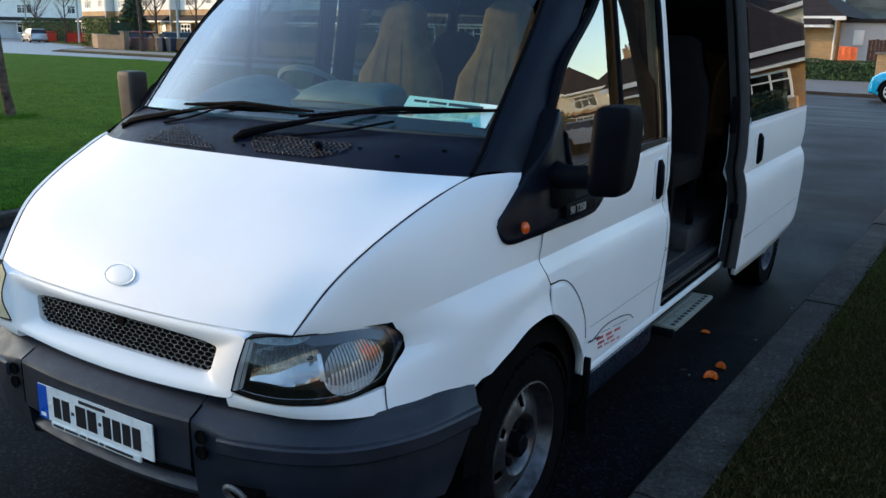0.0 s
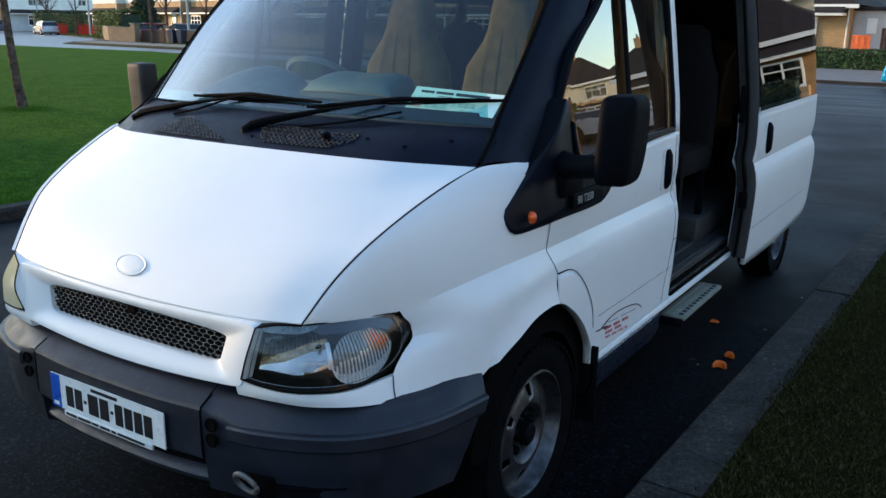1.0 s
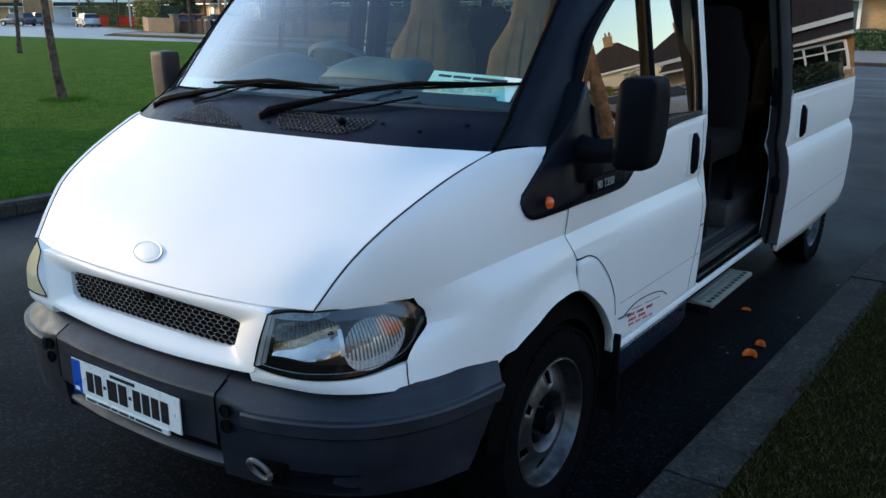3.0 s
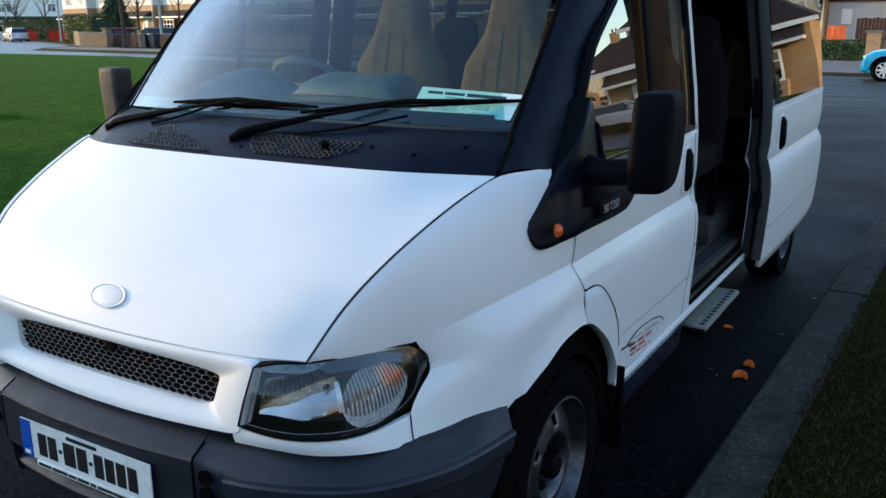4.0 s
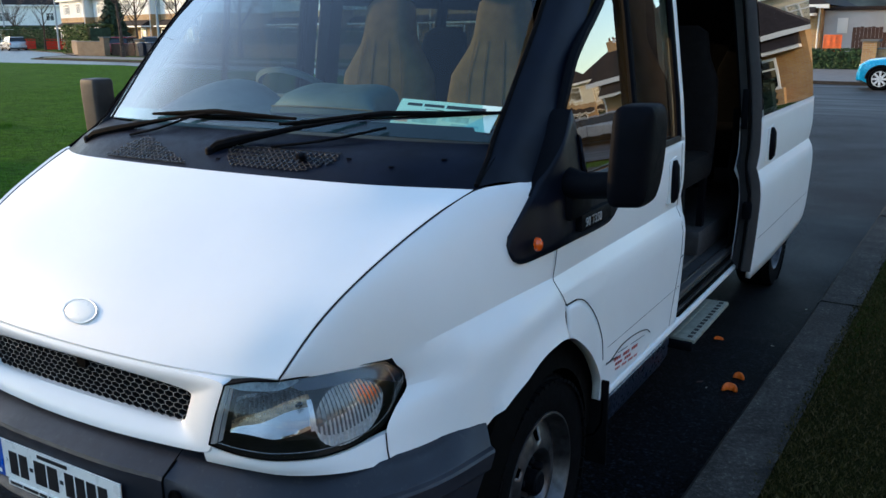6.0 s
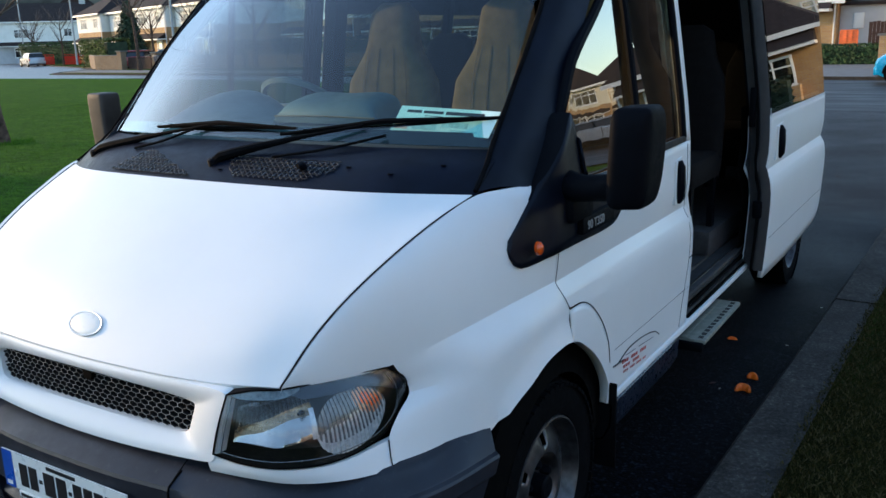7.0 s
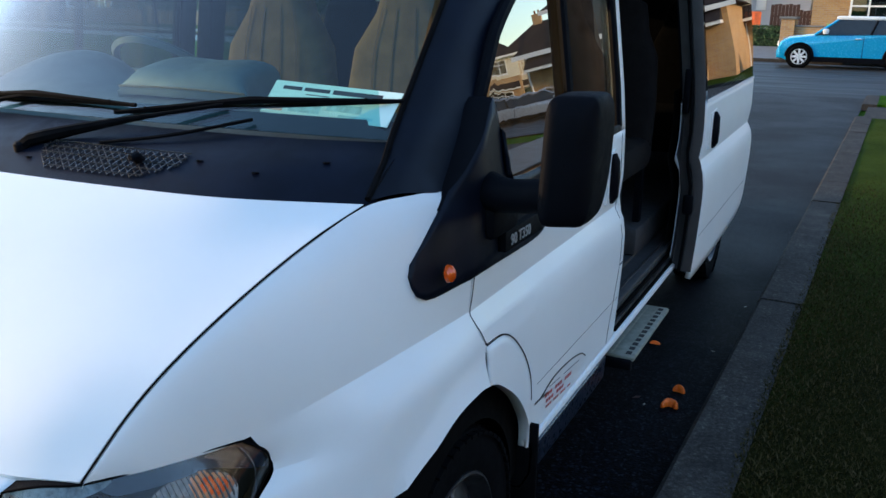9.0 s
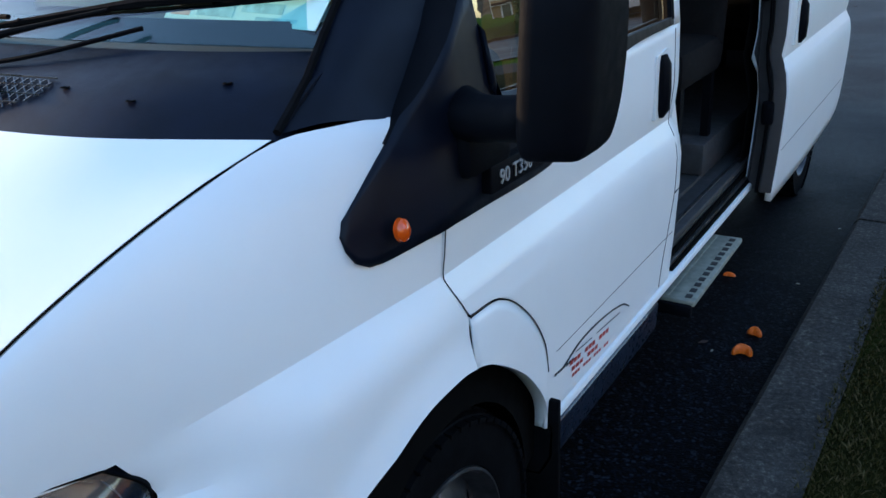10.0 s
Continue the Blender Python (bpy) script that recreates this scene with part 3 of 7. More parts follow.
def wing_x(y, z):
    zc = float(np.interp(y, [p[1] for p in CRE], [p[2] for p in CRE]))
    u = min(1.0, max(0.0, (zc - z) / lerp([(0.42, 0.13), (0.62, 0.095), (0.80, 0.085)], y)))
    t = (1 - u) ** lerp([(0.42, 1.45), (0.62, 1.6), (0.80, 1.8)], y)
    low = lerp([(0.36, 0.805), (0.42, 0.825), (0.46, 0.840), (0.5, 0.857), (0.54, 0.876), (0.58, 0.895), (0.66, 0.926), (0.76, 0.955), (0.9, 0.970), (1.05, 0.974)], y)
    top = lerp([(0.402, 0.761), (0.58, 0.847), (0.76, 0.910), (0.95, 0.943), (1.05, 0.955)], y)
    bulge = 0.015 * max(0.0, 1 - abs(z - arch_z(y)) / 0.065) ** 1.3 * (1 if 0.66 < y else 0)
    return low * (1 - t) + top * t + bulge


tip, first = int(np.argmax(CR2[:, 1] > 0.404)), int(np.argmax(CR2[:, 1] > 0.64))
tops = [tuple(p) for p in CR2[first:]] + [(0.955, 0.960, 0.914), (0.960, 0.972, 0.886), (0.961, 0.986, 0.858)]
g = []
for k, (xt, y, zc) in enumerate(tops):
    lo = wing_low(y)
    row = [(wing_x(y, lo) - 0.02, y, lo + 0.004)]
    row += [(wing_x(y, z), y, z) for z in np.linspace(lo, zc, 16)[:-1]] + [(xt, y, zc)]
    if first + k >= len(CR2):
        row[16] = (side_x(y, zc) + 0.0005, y, zc)
    g.append(row)
LOWER_WING = np.array(g)
# between the lamp's rear edge and the first station of the lower wing
rim_ = curve([(0.808, 0.34, 0.622), (0.788, 0.355, 0.691), (0.785, 0.40, 0.735), (0.781, 0.458, 0.775), tuple(CR2[tip])], 16)
front = []
for k in range(tip, first + 1):
    t = (CR2[k, 1] - CR2[tip, 1]) / (CR2[first, 1] - CR2[tip, 1])
    row = []
    for q, p in enumerate(rim_):
        e = LOWER_WING[0, q + 1]
        y, z = p[1] + (e[1] - p[1]) * t, p[2] + (e[2] - p[2]) * t
        base = rim_[0, 2] + (LOWER_WING[0, 1, 2] - rim_[0, 2]) * t
        z += (wing_low(rim_[0, 1] + (LOWER_WING[0, 1, 1] - rim_[0, 1]) * t) - base) * (1 - q / 15)
        x = wing_x(y, z) + (p[0] - wing_x(p[1], p[2])) * (1 - t) ** 1.35
        row.append((x, y, z))
    row[-1] = tuple(CR2[k])
    front.append([(row[0][0] - 0.02, row[0][1], row[0][2] + 0.004)] + row)
FAR_WING = UPPER_WING.copy()
for k, row in enumerate(FAR_WING):
    # far wing's shoulder levelled to fit the camera's view past the bonnet
    edge_ = row[-2].copy()
    for j in range(9, 18):
        t = (j - 9) / 8
        flat_ = edge_ + np.array((0.030 * (1 - t), -0.004 * (1 - t), 0.001))
        row[j] = row[j] * (1 - t) + flat_ * t if t < 0.5 else flat_
for s, name in ((1, "wing"), (-1, "wing")):
    bm = sheet(UPPER_WING if s > 0 else FAR_WING, side=s)
    for extra in (LOWER_WING, np.array(front)):
        t = sheet(extra, side=s)
        me = bpy.data.meshes.new("t")
        t.to_mesh(me)
        t.free()
        bm.from_mesh(me)
        bpy.data.meshes.remove(me)
    bmesh.ops.remove_doubles(bm, verts=bm.verts[:], dist=0.0008)
    part(name, bm, WHITE, VAN, smooth=15)
    # strip behind the arch
    g = []
    for t in np.linspace(0, 1, 24):
        rear = ARCH[ARCH[:, 0] > 0.982]
        yi, zi = rear[int(round(t * (len(rear) - 1)))]
        yo, zo = curve([(0.990, 0.857), (1.10, 0.845), (1.2, 0.775), (1.29, 0.665), (1.318, 0.58), (1.318, 0.44)], 24)[int(round(t * 23))]
        row = [(side_x(yi, zi) - 0.02, yi - 0.002, zi)]
        for u in np.linspace(0, 1, 7):
            y, z = yi + (yo - yi) * u, zi + (zo - zi) * u
            row.append((side_x(y, z) + 0.010 * (1 - u) ** 0.6, y, z))
        g.append(row)
    part("arch_panel", sheet(np.array(g), side=s), WHITE, VAN, mods=[("SOLIDIFY", dict(thickness=0.006, offset=-1.0))])
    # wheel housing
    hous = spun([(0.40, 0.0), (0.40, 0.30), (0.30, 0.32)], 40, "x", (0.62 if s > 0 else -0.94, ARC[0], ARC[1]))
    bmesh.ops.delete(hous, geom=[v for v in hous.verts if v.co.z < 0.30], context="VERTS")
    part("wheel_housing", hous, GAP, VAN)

# dark gaps between the panels
for s in (1, -1):
    part("bonnet_seal", ctube([(p[0] * s, p[1], p[2] + 0.0005) for p in curve(BON, 30)], 0.0018, 6), GAP, VAN)
    part("wing_seam", ctube([((side_x(y, z) + 0.0035) * s, y, z) for y, z in curve([(0.949, 1.04, 0), (0.952, 0.95, 0), (0.970, 0.89, 0), (0.990, 0.857, 0)], 16)[:, :2]], 0.0010, 6), GAP, VAN)
    part("arch_seam", ctube([((side_x(y, z) + 0.0015) * s, y, z) for y, z in curve([(0.990, 0.858, 0), (1.10, 0.847, 0), (1.2, 0.778, 0), (1.29, 0.668, 0), (1.320, 0.58, 0)], 24)[:, :2]], 0.0012, 6), GAP, VAN)

# seam below the lamp, between wing and front panel
for s in (1, -1):
    part("panel_seam", ctube([(0.8095 * s, 0.338, 0.622), (0.800 * s, 0.342, 0.655), (0.7895 * s, 0.352, 0.690)], 0.0016, 6), GAP, VAN)

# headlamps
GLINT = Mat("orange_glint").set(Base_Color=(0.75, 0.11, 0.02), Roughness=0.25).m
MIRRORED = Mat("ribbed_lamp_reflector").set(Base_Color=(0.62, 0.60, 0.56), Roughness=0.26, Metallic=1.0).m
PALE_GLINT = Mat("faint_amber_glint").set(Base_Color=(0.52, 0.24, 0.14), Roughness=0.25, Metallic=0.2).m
# Dark and tan zones put the bowl's reflections into its colour.
DARK_ZONE = plain("dark_reflection_zone", (0.050, 0.058, 0.064), 0.3, 0.7, vary=0.7, scale=60)
TAN_ZONE = plain("tan_reflection_zone", (0.30, 0.22, 0.14), 0.3, 0.8, vary=0.5, scale=70)
DARK_RIBS = plain("dark_ribbed_lens", (0.13, 0.14, 0.155), 0.22, 0.3, vary=0.4, scale=90)
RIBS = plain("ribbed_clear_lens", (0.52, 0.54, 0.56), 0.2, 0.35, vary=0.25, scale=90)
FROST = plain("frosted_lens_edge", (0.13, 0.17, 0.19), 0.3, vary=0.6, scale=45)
LB = [(0.493, 0.076, 0.705), (0.58, 0.085, 0.698), (0.673, 0.112, 0.698), (0.749, 0.201, 0.694), (0.778, 0.345, 0.704), (0.774, 0.455, 0.772)]
LT = [(0.532, 0.098, 0.850), (0.585, 0.122, 0.862), (0.642, 0.157, 0.863), (0.695, 0.25, 0.860), (0.730, 0.328, 0.857), (0.760, 0.400, 0.852)]
LM = [((a[0] + b[0]) / 2 + 0.010, (a[1] + b[1]) / 2 - 0.016, (a[2] + b[2]) / 2) for a, b in zip(LB, LT)]
LM[-1] = (0.782, 0.441, 0.813)
LAMP = loft([LB, LM, LT], 34, 16)
for s in (1, -1):
    lamp = part("headlamp", sheet(LAMP, flip=False, side=s), LENS if s > 0 else SUN_TINTED, VAN, "clear headlamp with an orange-tinged indicator")
    lamp.visible_shadow = False
    back = LAMP + np.array((-0.055, 0.075, 0.0)) * 1.0
    part("lamp_housing", sheet(back, flip=False, side=s), plain("black_lamp_housing", (0.006, 0.006, 0.007), 0.4, spec=0.25), lamp)
    # rim between lens and housing, and the dark upper brow
    border = np.array([[LAMP[i, j], back[i, j]] for i, j in [(i, 0) for i in range(34)] + [(33, j) for j in range(16)] + [(i, 15) for i in range(33, -1, -1)] + [(0, j) for j in range(15, -1, -1)]])
    part("lamp_rim", sheet(border, side=s), BLACK if s > 0 else WHITE, lamp)
    inward = np.array((-0.55, 0.65, 0.0))

    def lamp_at(u, v, deep):
        """A place behind the lens: u along it, v up it."""
        i0, j0 = int(min(32, max(0, u))), int(min(14, max(0, v)))
        a, b = u - i0, v - j0
        p = (LAMP[i0, j0] * (1 - a) + LAMP[i0 + 1, j0] * a) * (1 - b) + (LAMP[i0, j0 + 1] * (1 - a) + LAMP[i0 + 1, j0 + 1] * a) * b
        return p + inward * deep

    def brow_low(u):
        return lerp([(11, 14.2), (14, 12.2), (18, 11.9), (25, 11.9), (27, 11.0), (29, 8.6), (31, 5.0), (33, 1.0)], u)

    # The brow's navy is the sky's reflection put into its colour.
    part("lamp_brow", sheet(np.array([[lamp_at(u, v, 0.010) for v in np.linspace(brow_low(u), 14.9, 8)] for u in np.linspace(11, 32.6, 34)]), side=s), plain("navy_brow", (0.004, 0.008, 0.020), 0.22, spec=0.5), lamp)
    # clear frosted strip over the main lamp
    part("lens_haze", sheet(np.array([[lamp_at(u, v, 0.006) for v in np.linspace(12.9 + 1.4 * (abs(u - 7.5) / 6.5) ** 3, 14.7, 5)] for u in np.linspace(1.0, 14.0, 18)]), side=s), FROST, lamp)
    # main reflector: a deep squarish trough, fluted across its upper half
    def bowl(low_b, high_b, n):
        rows = []
        for k, a in enumerate(np.linspace(-1, 1, 81)):
            col = []
            for b in np.linspace(low_b(a), max(low_b(a) + 0.01, high_b(a)), n):
                low, high = 3.6 + 1.6 * max(0.0, a) ** 2, 12.6 - 0.8 * a * a
                v = low + (high - low) * (b + 1) / 2
                deep = 0.012 + 0.048 * (1 - 0.55 * abs(a) ** 3) * max(0.0, 1 - (b - 0.30 * a) ** 2) ** 0.8
                flute = 0.0020 * (k % 5 < 2) * (1 if b > 0.05 + 0.5 * a else 0)
                col.append(lamp_at(8.9 + 6.0 * a, v, deep - flute))
            rows.append(col)
        return sheet(np.array(rows), side=s)

    def step_low(a):
        return -0.86 + 0.46 * (a + 1) + 0.05 * math.sin(5 * a)

    def step_high(a):
        return min(0.99, step_low(a) + 0.46 + 0.5 * max(0.0, a - 0.45))

    # Three colours painted for what a plain bowl would mirror: bright, tan, dark.
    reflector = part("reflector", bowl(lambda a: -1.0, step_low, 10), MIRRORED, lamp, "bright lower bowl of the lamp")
    part("reflector_step", bowl(step_low, step_high, 8), TAN_ZONE, reflector)
    part("reflector_crown", bowl(step_high, lambda a: 1.0, 10), DARK_ZONE, reflector)
    c = lamp_at(13.0, 9.2, 0.030)
    part("bulb", spun([(0.001, -0.007), (0.0035, -0.006), (0.004, 0.0), (0.0055, 0.003), (0.0055, 0.008)], 14, "y", (c[0] * s, c[1], c[2])), GAP, lamp)
    # the indicator: a ribbed round bowl, amber towards the rear
    n_u, n_v = 73, 15
    g = []
    for k, a in enumerate(np.linspace(-1, 1, n_u)):
        tall = math.sqrt(max(0.02, 1 - abs(a) ** 2.6))
        rib = 0.0035 * (k % 4 in (1, 2))
        g.append([lamp_at(21.4 + 6.3 * a, 6.1 + 5.7 * tall * b + 0.9 * a, 0.010 + 0.014 * (1 - a * a * 0.7) * (1 - 0.6 * b * b) + rib) for b in np.linspace(-1, 1, n_v)])
    bmi = sheet(np.array(g), side=s)
    # Dark upper and bright lower ribs are painted light; amber colours in the bulb.
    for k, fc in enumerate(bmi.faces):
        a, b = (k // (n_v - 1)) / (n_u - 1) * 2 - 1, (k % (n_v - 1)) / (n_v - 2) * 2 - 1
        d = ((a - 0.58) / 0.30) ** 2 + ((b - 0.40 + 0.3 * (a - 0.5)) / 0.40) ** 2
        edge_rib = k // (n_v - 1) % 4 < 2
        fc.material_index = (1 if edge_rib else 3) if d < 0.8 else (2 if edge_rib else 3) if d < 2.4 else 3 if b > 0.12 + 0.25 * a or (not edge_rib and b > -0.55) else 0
    part("indicator", bmi, [RIBS, GLINT, PALE_GLINT, DARK_RIBS], lamp, "ribbed clear indicator with an amber glow at the rear")
    # clear bar between lamp and indicator
    part("lamp_divider", sheet(np.array([[lamp_at(u, v, 0.011) for v in np.linspace(4.5, 10.4, 12)] for u in (14.5, 14.9, 15.3)]), side=s), RIBS, lamp)

    # dark seal round the lens
    part("lamp_seal", ctube([(p[0] * s, p[1] - 0.001, p[2]) for p in [LAMP[i, 0] for i in range(34)] + [LAMP[33, j] for j in range(1, 16)] + [LAMP[i, 15] for i in range(32, -1, -1)] + [LAMP[0, j] for j in range(14, -1, -1)]], 0.0022, 6), GAP, lamp)
    # pale moulded line just inside the lens edge
    inset = [lamp_at(u, 1.1, 0.003) for u in np.linspace(1.2, 30, 26)] + [lamp_at(30 + 1.4 * t, 1.1 + 11.5 * t, 0.003) for t in np.linspace(0.1, 1, 8)]
    part("lens_bead", ctube([(p[0] * s, p[1], p[2]) for p in inset], 0.0012, 5), DARK_RIBS, lamp)
    part("lens_bead", ctube([(p[0] * s, p[1], p[2]) for p in [lamp_at(1.2, v, 0.003) for v in np.linspace(1.1, 14, 12)]], 0.0012, 5), DARK_RIBS, lamp)

# bumper
PLAN = [(0.0, 0.012), (0.20, 0.016), (0.381, 0.036), (0.548, 0.061), (0.681, 0.11), (0.785, 0.184), (0.858, 0.294), (0.903, 0.421), (0.935, 0.63)]


def bumper_rows(plan, prof, tail=0.0, lift=0.0, start=None):
    c = curve([(x, y, 0) for x, y in plan], 40)
    rows = []
    for i, p in enumerate(c):
        d = c[min(i + 1, 39)] - c[max(i - 1, 0)]
        n = np.array((d[1], -d[0], 0))
        n /= np.linalg.norm(n)
        s = i / 39
        k = max(0.0, 1 - s / 0.16) if start else 0.0
        at_s = [(a[0] * (1 - k) + b[0] * k, a[1] * (1 - k) + b[1] * k) for a, b in zip(prof, start or prof)]
        rows.append([p + n * o + np.array((0, -tail * s**4 * (0.62 - z) / 0.32, z + 1.55 * lift * math.sin(math.pi * s**0.8) * (1 - 1.25 * s) + lift * (7.5 * max(0.0, (s - 0.82) / 0.18) ** 1.3 - 3.2 * math.exp(-((s - 0.68) / 0.16) ** 2) - 2.0 * math.exp(-((s - 0.78) / 0.10) ** 2)) * (z > 0.59))) for o, z in at_s])
    return np.array(rows)


CORNER = [(-0.09, 0.338), (-0.040, 0.345), (-0.014, 0.358), (-0.006, 0.40), (-0.004, 0.436), (0.0, 0.447), (0.003, 0.50), (0.006, 0.535), (0.008, 0.570), (0.006, 0.580), (0.000, 0.587), (-0.028, 0.614), (-0.045, 0.632), (-0.060, 0.644), (-0.110, 0.650)]
AT_SEAM = [(-0.09, 0.338), (-0.040, 0.345), (-0.014, 0.358), (-0.006, 0.40), (-0.004, 0.436), (0.0, 0.447), (0.004, 0.50), (0.006, 0.535), (0.007, 0.575), (0.007, 0.597), (0.004, 0.609), (-0.018, 0.622), (-0.038, 0.633), (-0.060, 0.645), (-0.110, 0.655)]
CENTRE = [(-0.03, 0.452), (0.002, 0.456), (0.006, 0.462), (0.007, 0.602), (0.003, 0.611), (-0.035, 0.632), (-0.075, 0.652)]
seam_plan = [p for p in PLAN if p[0] >= 0.38]
centre_plan = [(-0.377, 0.034), (-0.20, 0.016), (0, 0.012), (0.20, 0.016), (0.377, 0.034)]
for s in (1, -1):
    skin = bumper_rows(seam_plan, CORNER, 0.21, 0.004, AT_SEAM)
    skin = np.concatenate([skin[:1] + np.array((0.001, 0.03, 0)), skin, skin[-1:] + np.array((-0.03, 0.001, 0))])
    corner = part("bumper_corner", sheet(skin, side=s), BUMPER, VAN)
    for z in (0.572, 0.527):
        # Near-black disc stands in for the shade in a bolt recess.
        part("recess_shade_disc", spun([(0.0205, -0.003), (0.0185, -0.006), (0.016, 0.004), (0.002, 0.005)], 20, "y", (0.421 * s, 0.028, z)), GAP, corner)
    strip_ = bumper_rows([(0.472, 0.0505)] + seam_plan[1:], [(0.000, 0.530), (0.016, 0.534), (0.0205, 0.540), (0.0205, 0.574), (0.016, 0.580), (0.000, 0.584)], 0.21, 0.004)
    strip_ = np.concatenate([strip_[:1] + np.array((-0.012, 0.026, 0)), strip_[:1] + np.array((-0.006, 0.006, 0)), strip_])
    part("rubbing_strip", sheet(strip_, side=s), BUMPER, corner, smooth=25)
part("bumper_centre", sheet(bumper_rows(centre_plan, CENTRE)), BUMPER, VAN, smooth=20)
for s in (1, -1):
    part("bumper_seam", ctube([(0.379 * s, 0.034, 0.455), (0.379 * s, 0.0285, 0.470), (0.379 * s, 0.0275, 0.600), (0.379 * s, 0.033, 0.612), (0.379 * s, 0.075, 0.634)], 0.0026, 6), GAP, VAN)
# Plain near-black sheet stands in for the shade inside the intake.
part("intake_shade_sheet", sheet(bumper_rows([(-0.42, 0.06), (-0.2, 0.03), (0, 0.025), (0.2, 0.03), (0.42, 0.06)], [(-0.02, 0.40), (-0.02, 0.46)])), GAP, VAN)
lowp = [(-0.60, 0.16), (-0.40, 0.070), (-0.2, 0.040), (0, 0.034), (0.2, 0.040), (0.40, 0.070), (0.60, 0.16)]
part("lower_valance", sheet(bumper_rows(lowp, [(-0.12, 0.335), (-0.05, 0.345), (-0.012, 0.360), (0.010, 0.375), (0.014, 0.388), (0.010, 0.396), (-0.010, 0.411), (-0.035, 0.424), (-0.06, 0.430)])), BUMPER, VAN, mods=[("SOLIDIFY", dict(thickness=0.008, offset=-1.0))])
bm = bmesh.new()
for i in range(34):
    for j in range(2):
        x = -0.37 + i * 0.0224 + 0.011 * j
        tube(bm, [(x + 0.009 * math.cos(a), 0.036 + 0.13 * x * x, 0.434 + j * 0.014 + 0.007 * math.sin(a)) for a in np.linspace(0, 2 * math.pi, 7)], 0.0018, 4, False)
part("lower_grille", bm, BLACK, VAN, "black honeycomb intake")
part("tow_eye", ctube([(0.545 + 0.036 * math.cos(a), 0.026 - 0.016 * math.sin(a), 0.438 + 0.033 * math.sin(a)) for a in np.linspace(0.2, 6.2, 22)], 0.0075, 8), plain("weathered_tow_steel", (0.15, 0.14, 0.13), 0.5, 0.5, vary=0.4, scale=40), VAN, "rusty steel towing eye")
# Near-black box, slightly proud, stands in for the shade of a pocket.
part("pocket_shade_block", cbox(0.485, 0.048, 0.392, 0.600, 0.12, 0.450, 0.006), GAP, VAN)
part("fog_lamp_blank", sheet(bumper_rows([(0.56, 0.052), (0.67, 0.10), (0.77, 0.17)], [(-0.03, 0.372), (0.006, 0.378), (-0.002, 0.384), (-0.004, 0.402), (-0.002, 0.420), (0.006, 0.427), (-0.03, 0.434)])), BLACK, VAN)

# number plate
plate = part("number_plate", prism([(-0.26, 0.462), (0.26, 0.462), (0.26, 0.572), (-0.26, 0.572)], 0.0, 0.004, "y"), PLATE, VAN)
plate.matrix_basis = Matrix.Translation((0, 0.0, 0))
part("plate_band", cbox(-0.2595, -0.0014, 0.463, -0.215, 0.0006, 0.571), BLUE, plate)
part("plate_band_mark", cbox(-0.250, -0.002, 0.470, -0.226, -0.0012, 0.482), PLATE, plate)
x = -0.185
for w in (0.034, 0.034, 0.012, 0.046, 0.040, 0.012, 0.034, 0.034, 0.034, 0.034):
    tall = 0.066 if w > 0.02 else 0.010
    part("plate_bar", cbox(x, -0.0016, 0.512 - tall / 2, x + w, 0.0006, 0.512 + tall / 2, 0.0), INK, plate)
    x += w + 0.009
part("plate_bar", cbox(-0.06, -0.0016, 0.555, 0.06, 0.0006, 0.565), INK, plate)
strip = part("plate_surround", cbox(-0.20, -0.003, 0.444, 0.205, 0.004, 0.4615, 0.001), PLATE, VAN)
x = -0.19
for w in (0.05, 0.06, 0.03, 0.045, 0.02, 0.12):
    part("plate_bar", cbox(x, -0.0045, 0.449, x + w, -0.002, 0.457), INK, strip)
    x += w + 0.008
for x in (-0.20, 0.235):
    part("plate_screw", spun([(0.001, -0.004), (0.005, -0.003), (0.006, 0.001)], 10, "y", (x, 0.0, 0.517)), PLATE, plate)

# scuttle
rear_edge = [(-0.823, 0.724, 1.216), (-0.59, 0.601, 1.228), (-0.36, 0.560, 1.232), (0, 0.542, 1.234), (0.36, 0.560, 1.232), (0.59, 0.601, 1.228), (0.823, 0.724, 1.216)]
glass_base = [(-0.815, 0.905, 1.315), (-0.60, 0.80, 1.322), (-0.33, 0.755, 1.326), (0, 0.742, 1.328), (0.33, 0.755, 1.326), (0.60, 0.80, 1.322), (0.815, 0.905, 1.315)]
half = [tuple((np.array(a) + np.array(b)) / 2 + np.array((0, 0.0, 0.012))) for a, b in zip(rear_edge, glass_base)]
SCUT = loft([rear_edge, half, glass_base], 48, 12)
scuttle = part("scuttle_panel", sheet(SCUT, flip=True, back=(0, 0.0, -0.03)), COWL, VAN, "faded black plastic scuttle panel")


def scut_at(x, v):
    """A place on the scuttle: x across, v from bonnet (0) to glass (1)."""
    j = min(10, int(v * 11))
    w = v * 11 - j
    row = SCUT[:, j] * (1 - w) + SCUT[:, j + 1] * w
    return np.array([np.interp(x, row[:, 0], row[:, k]) for k in range(3)])


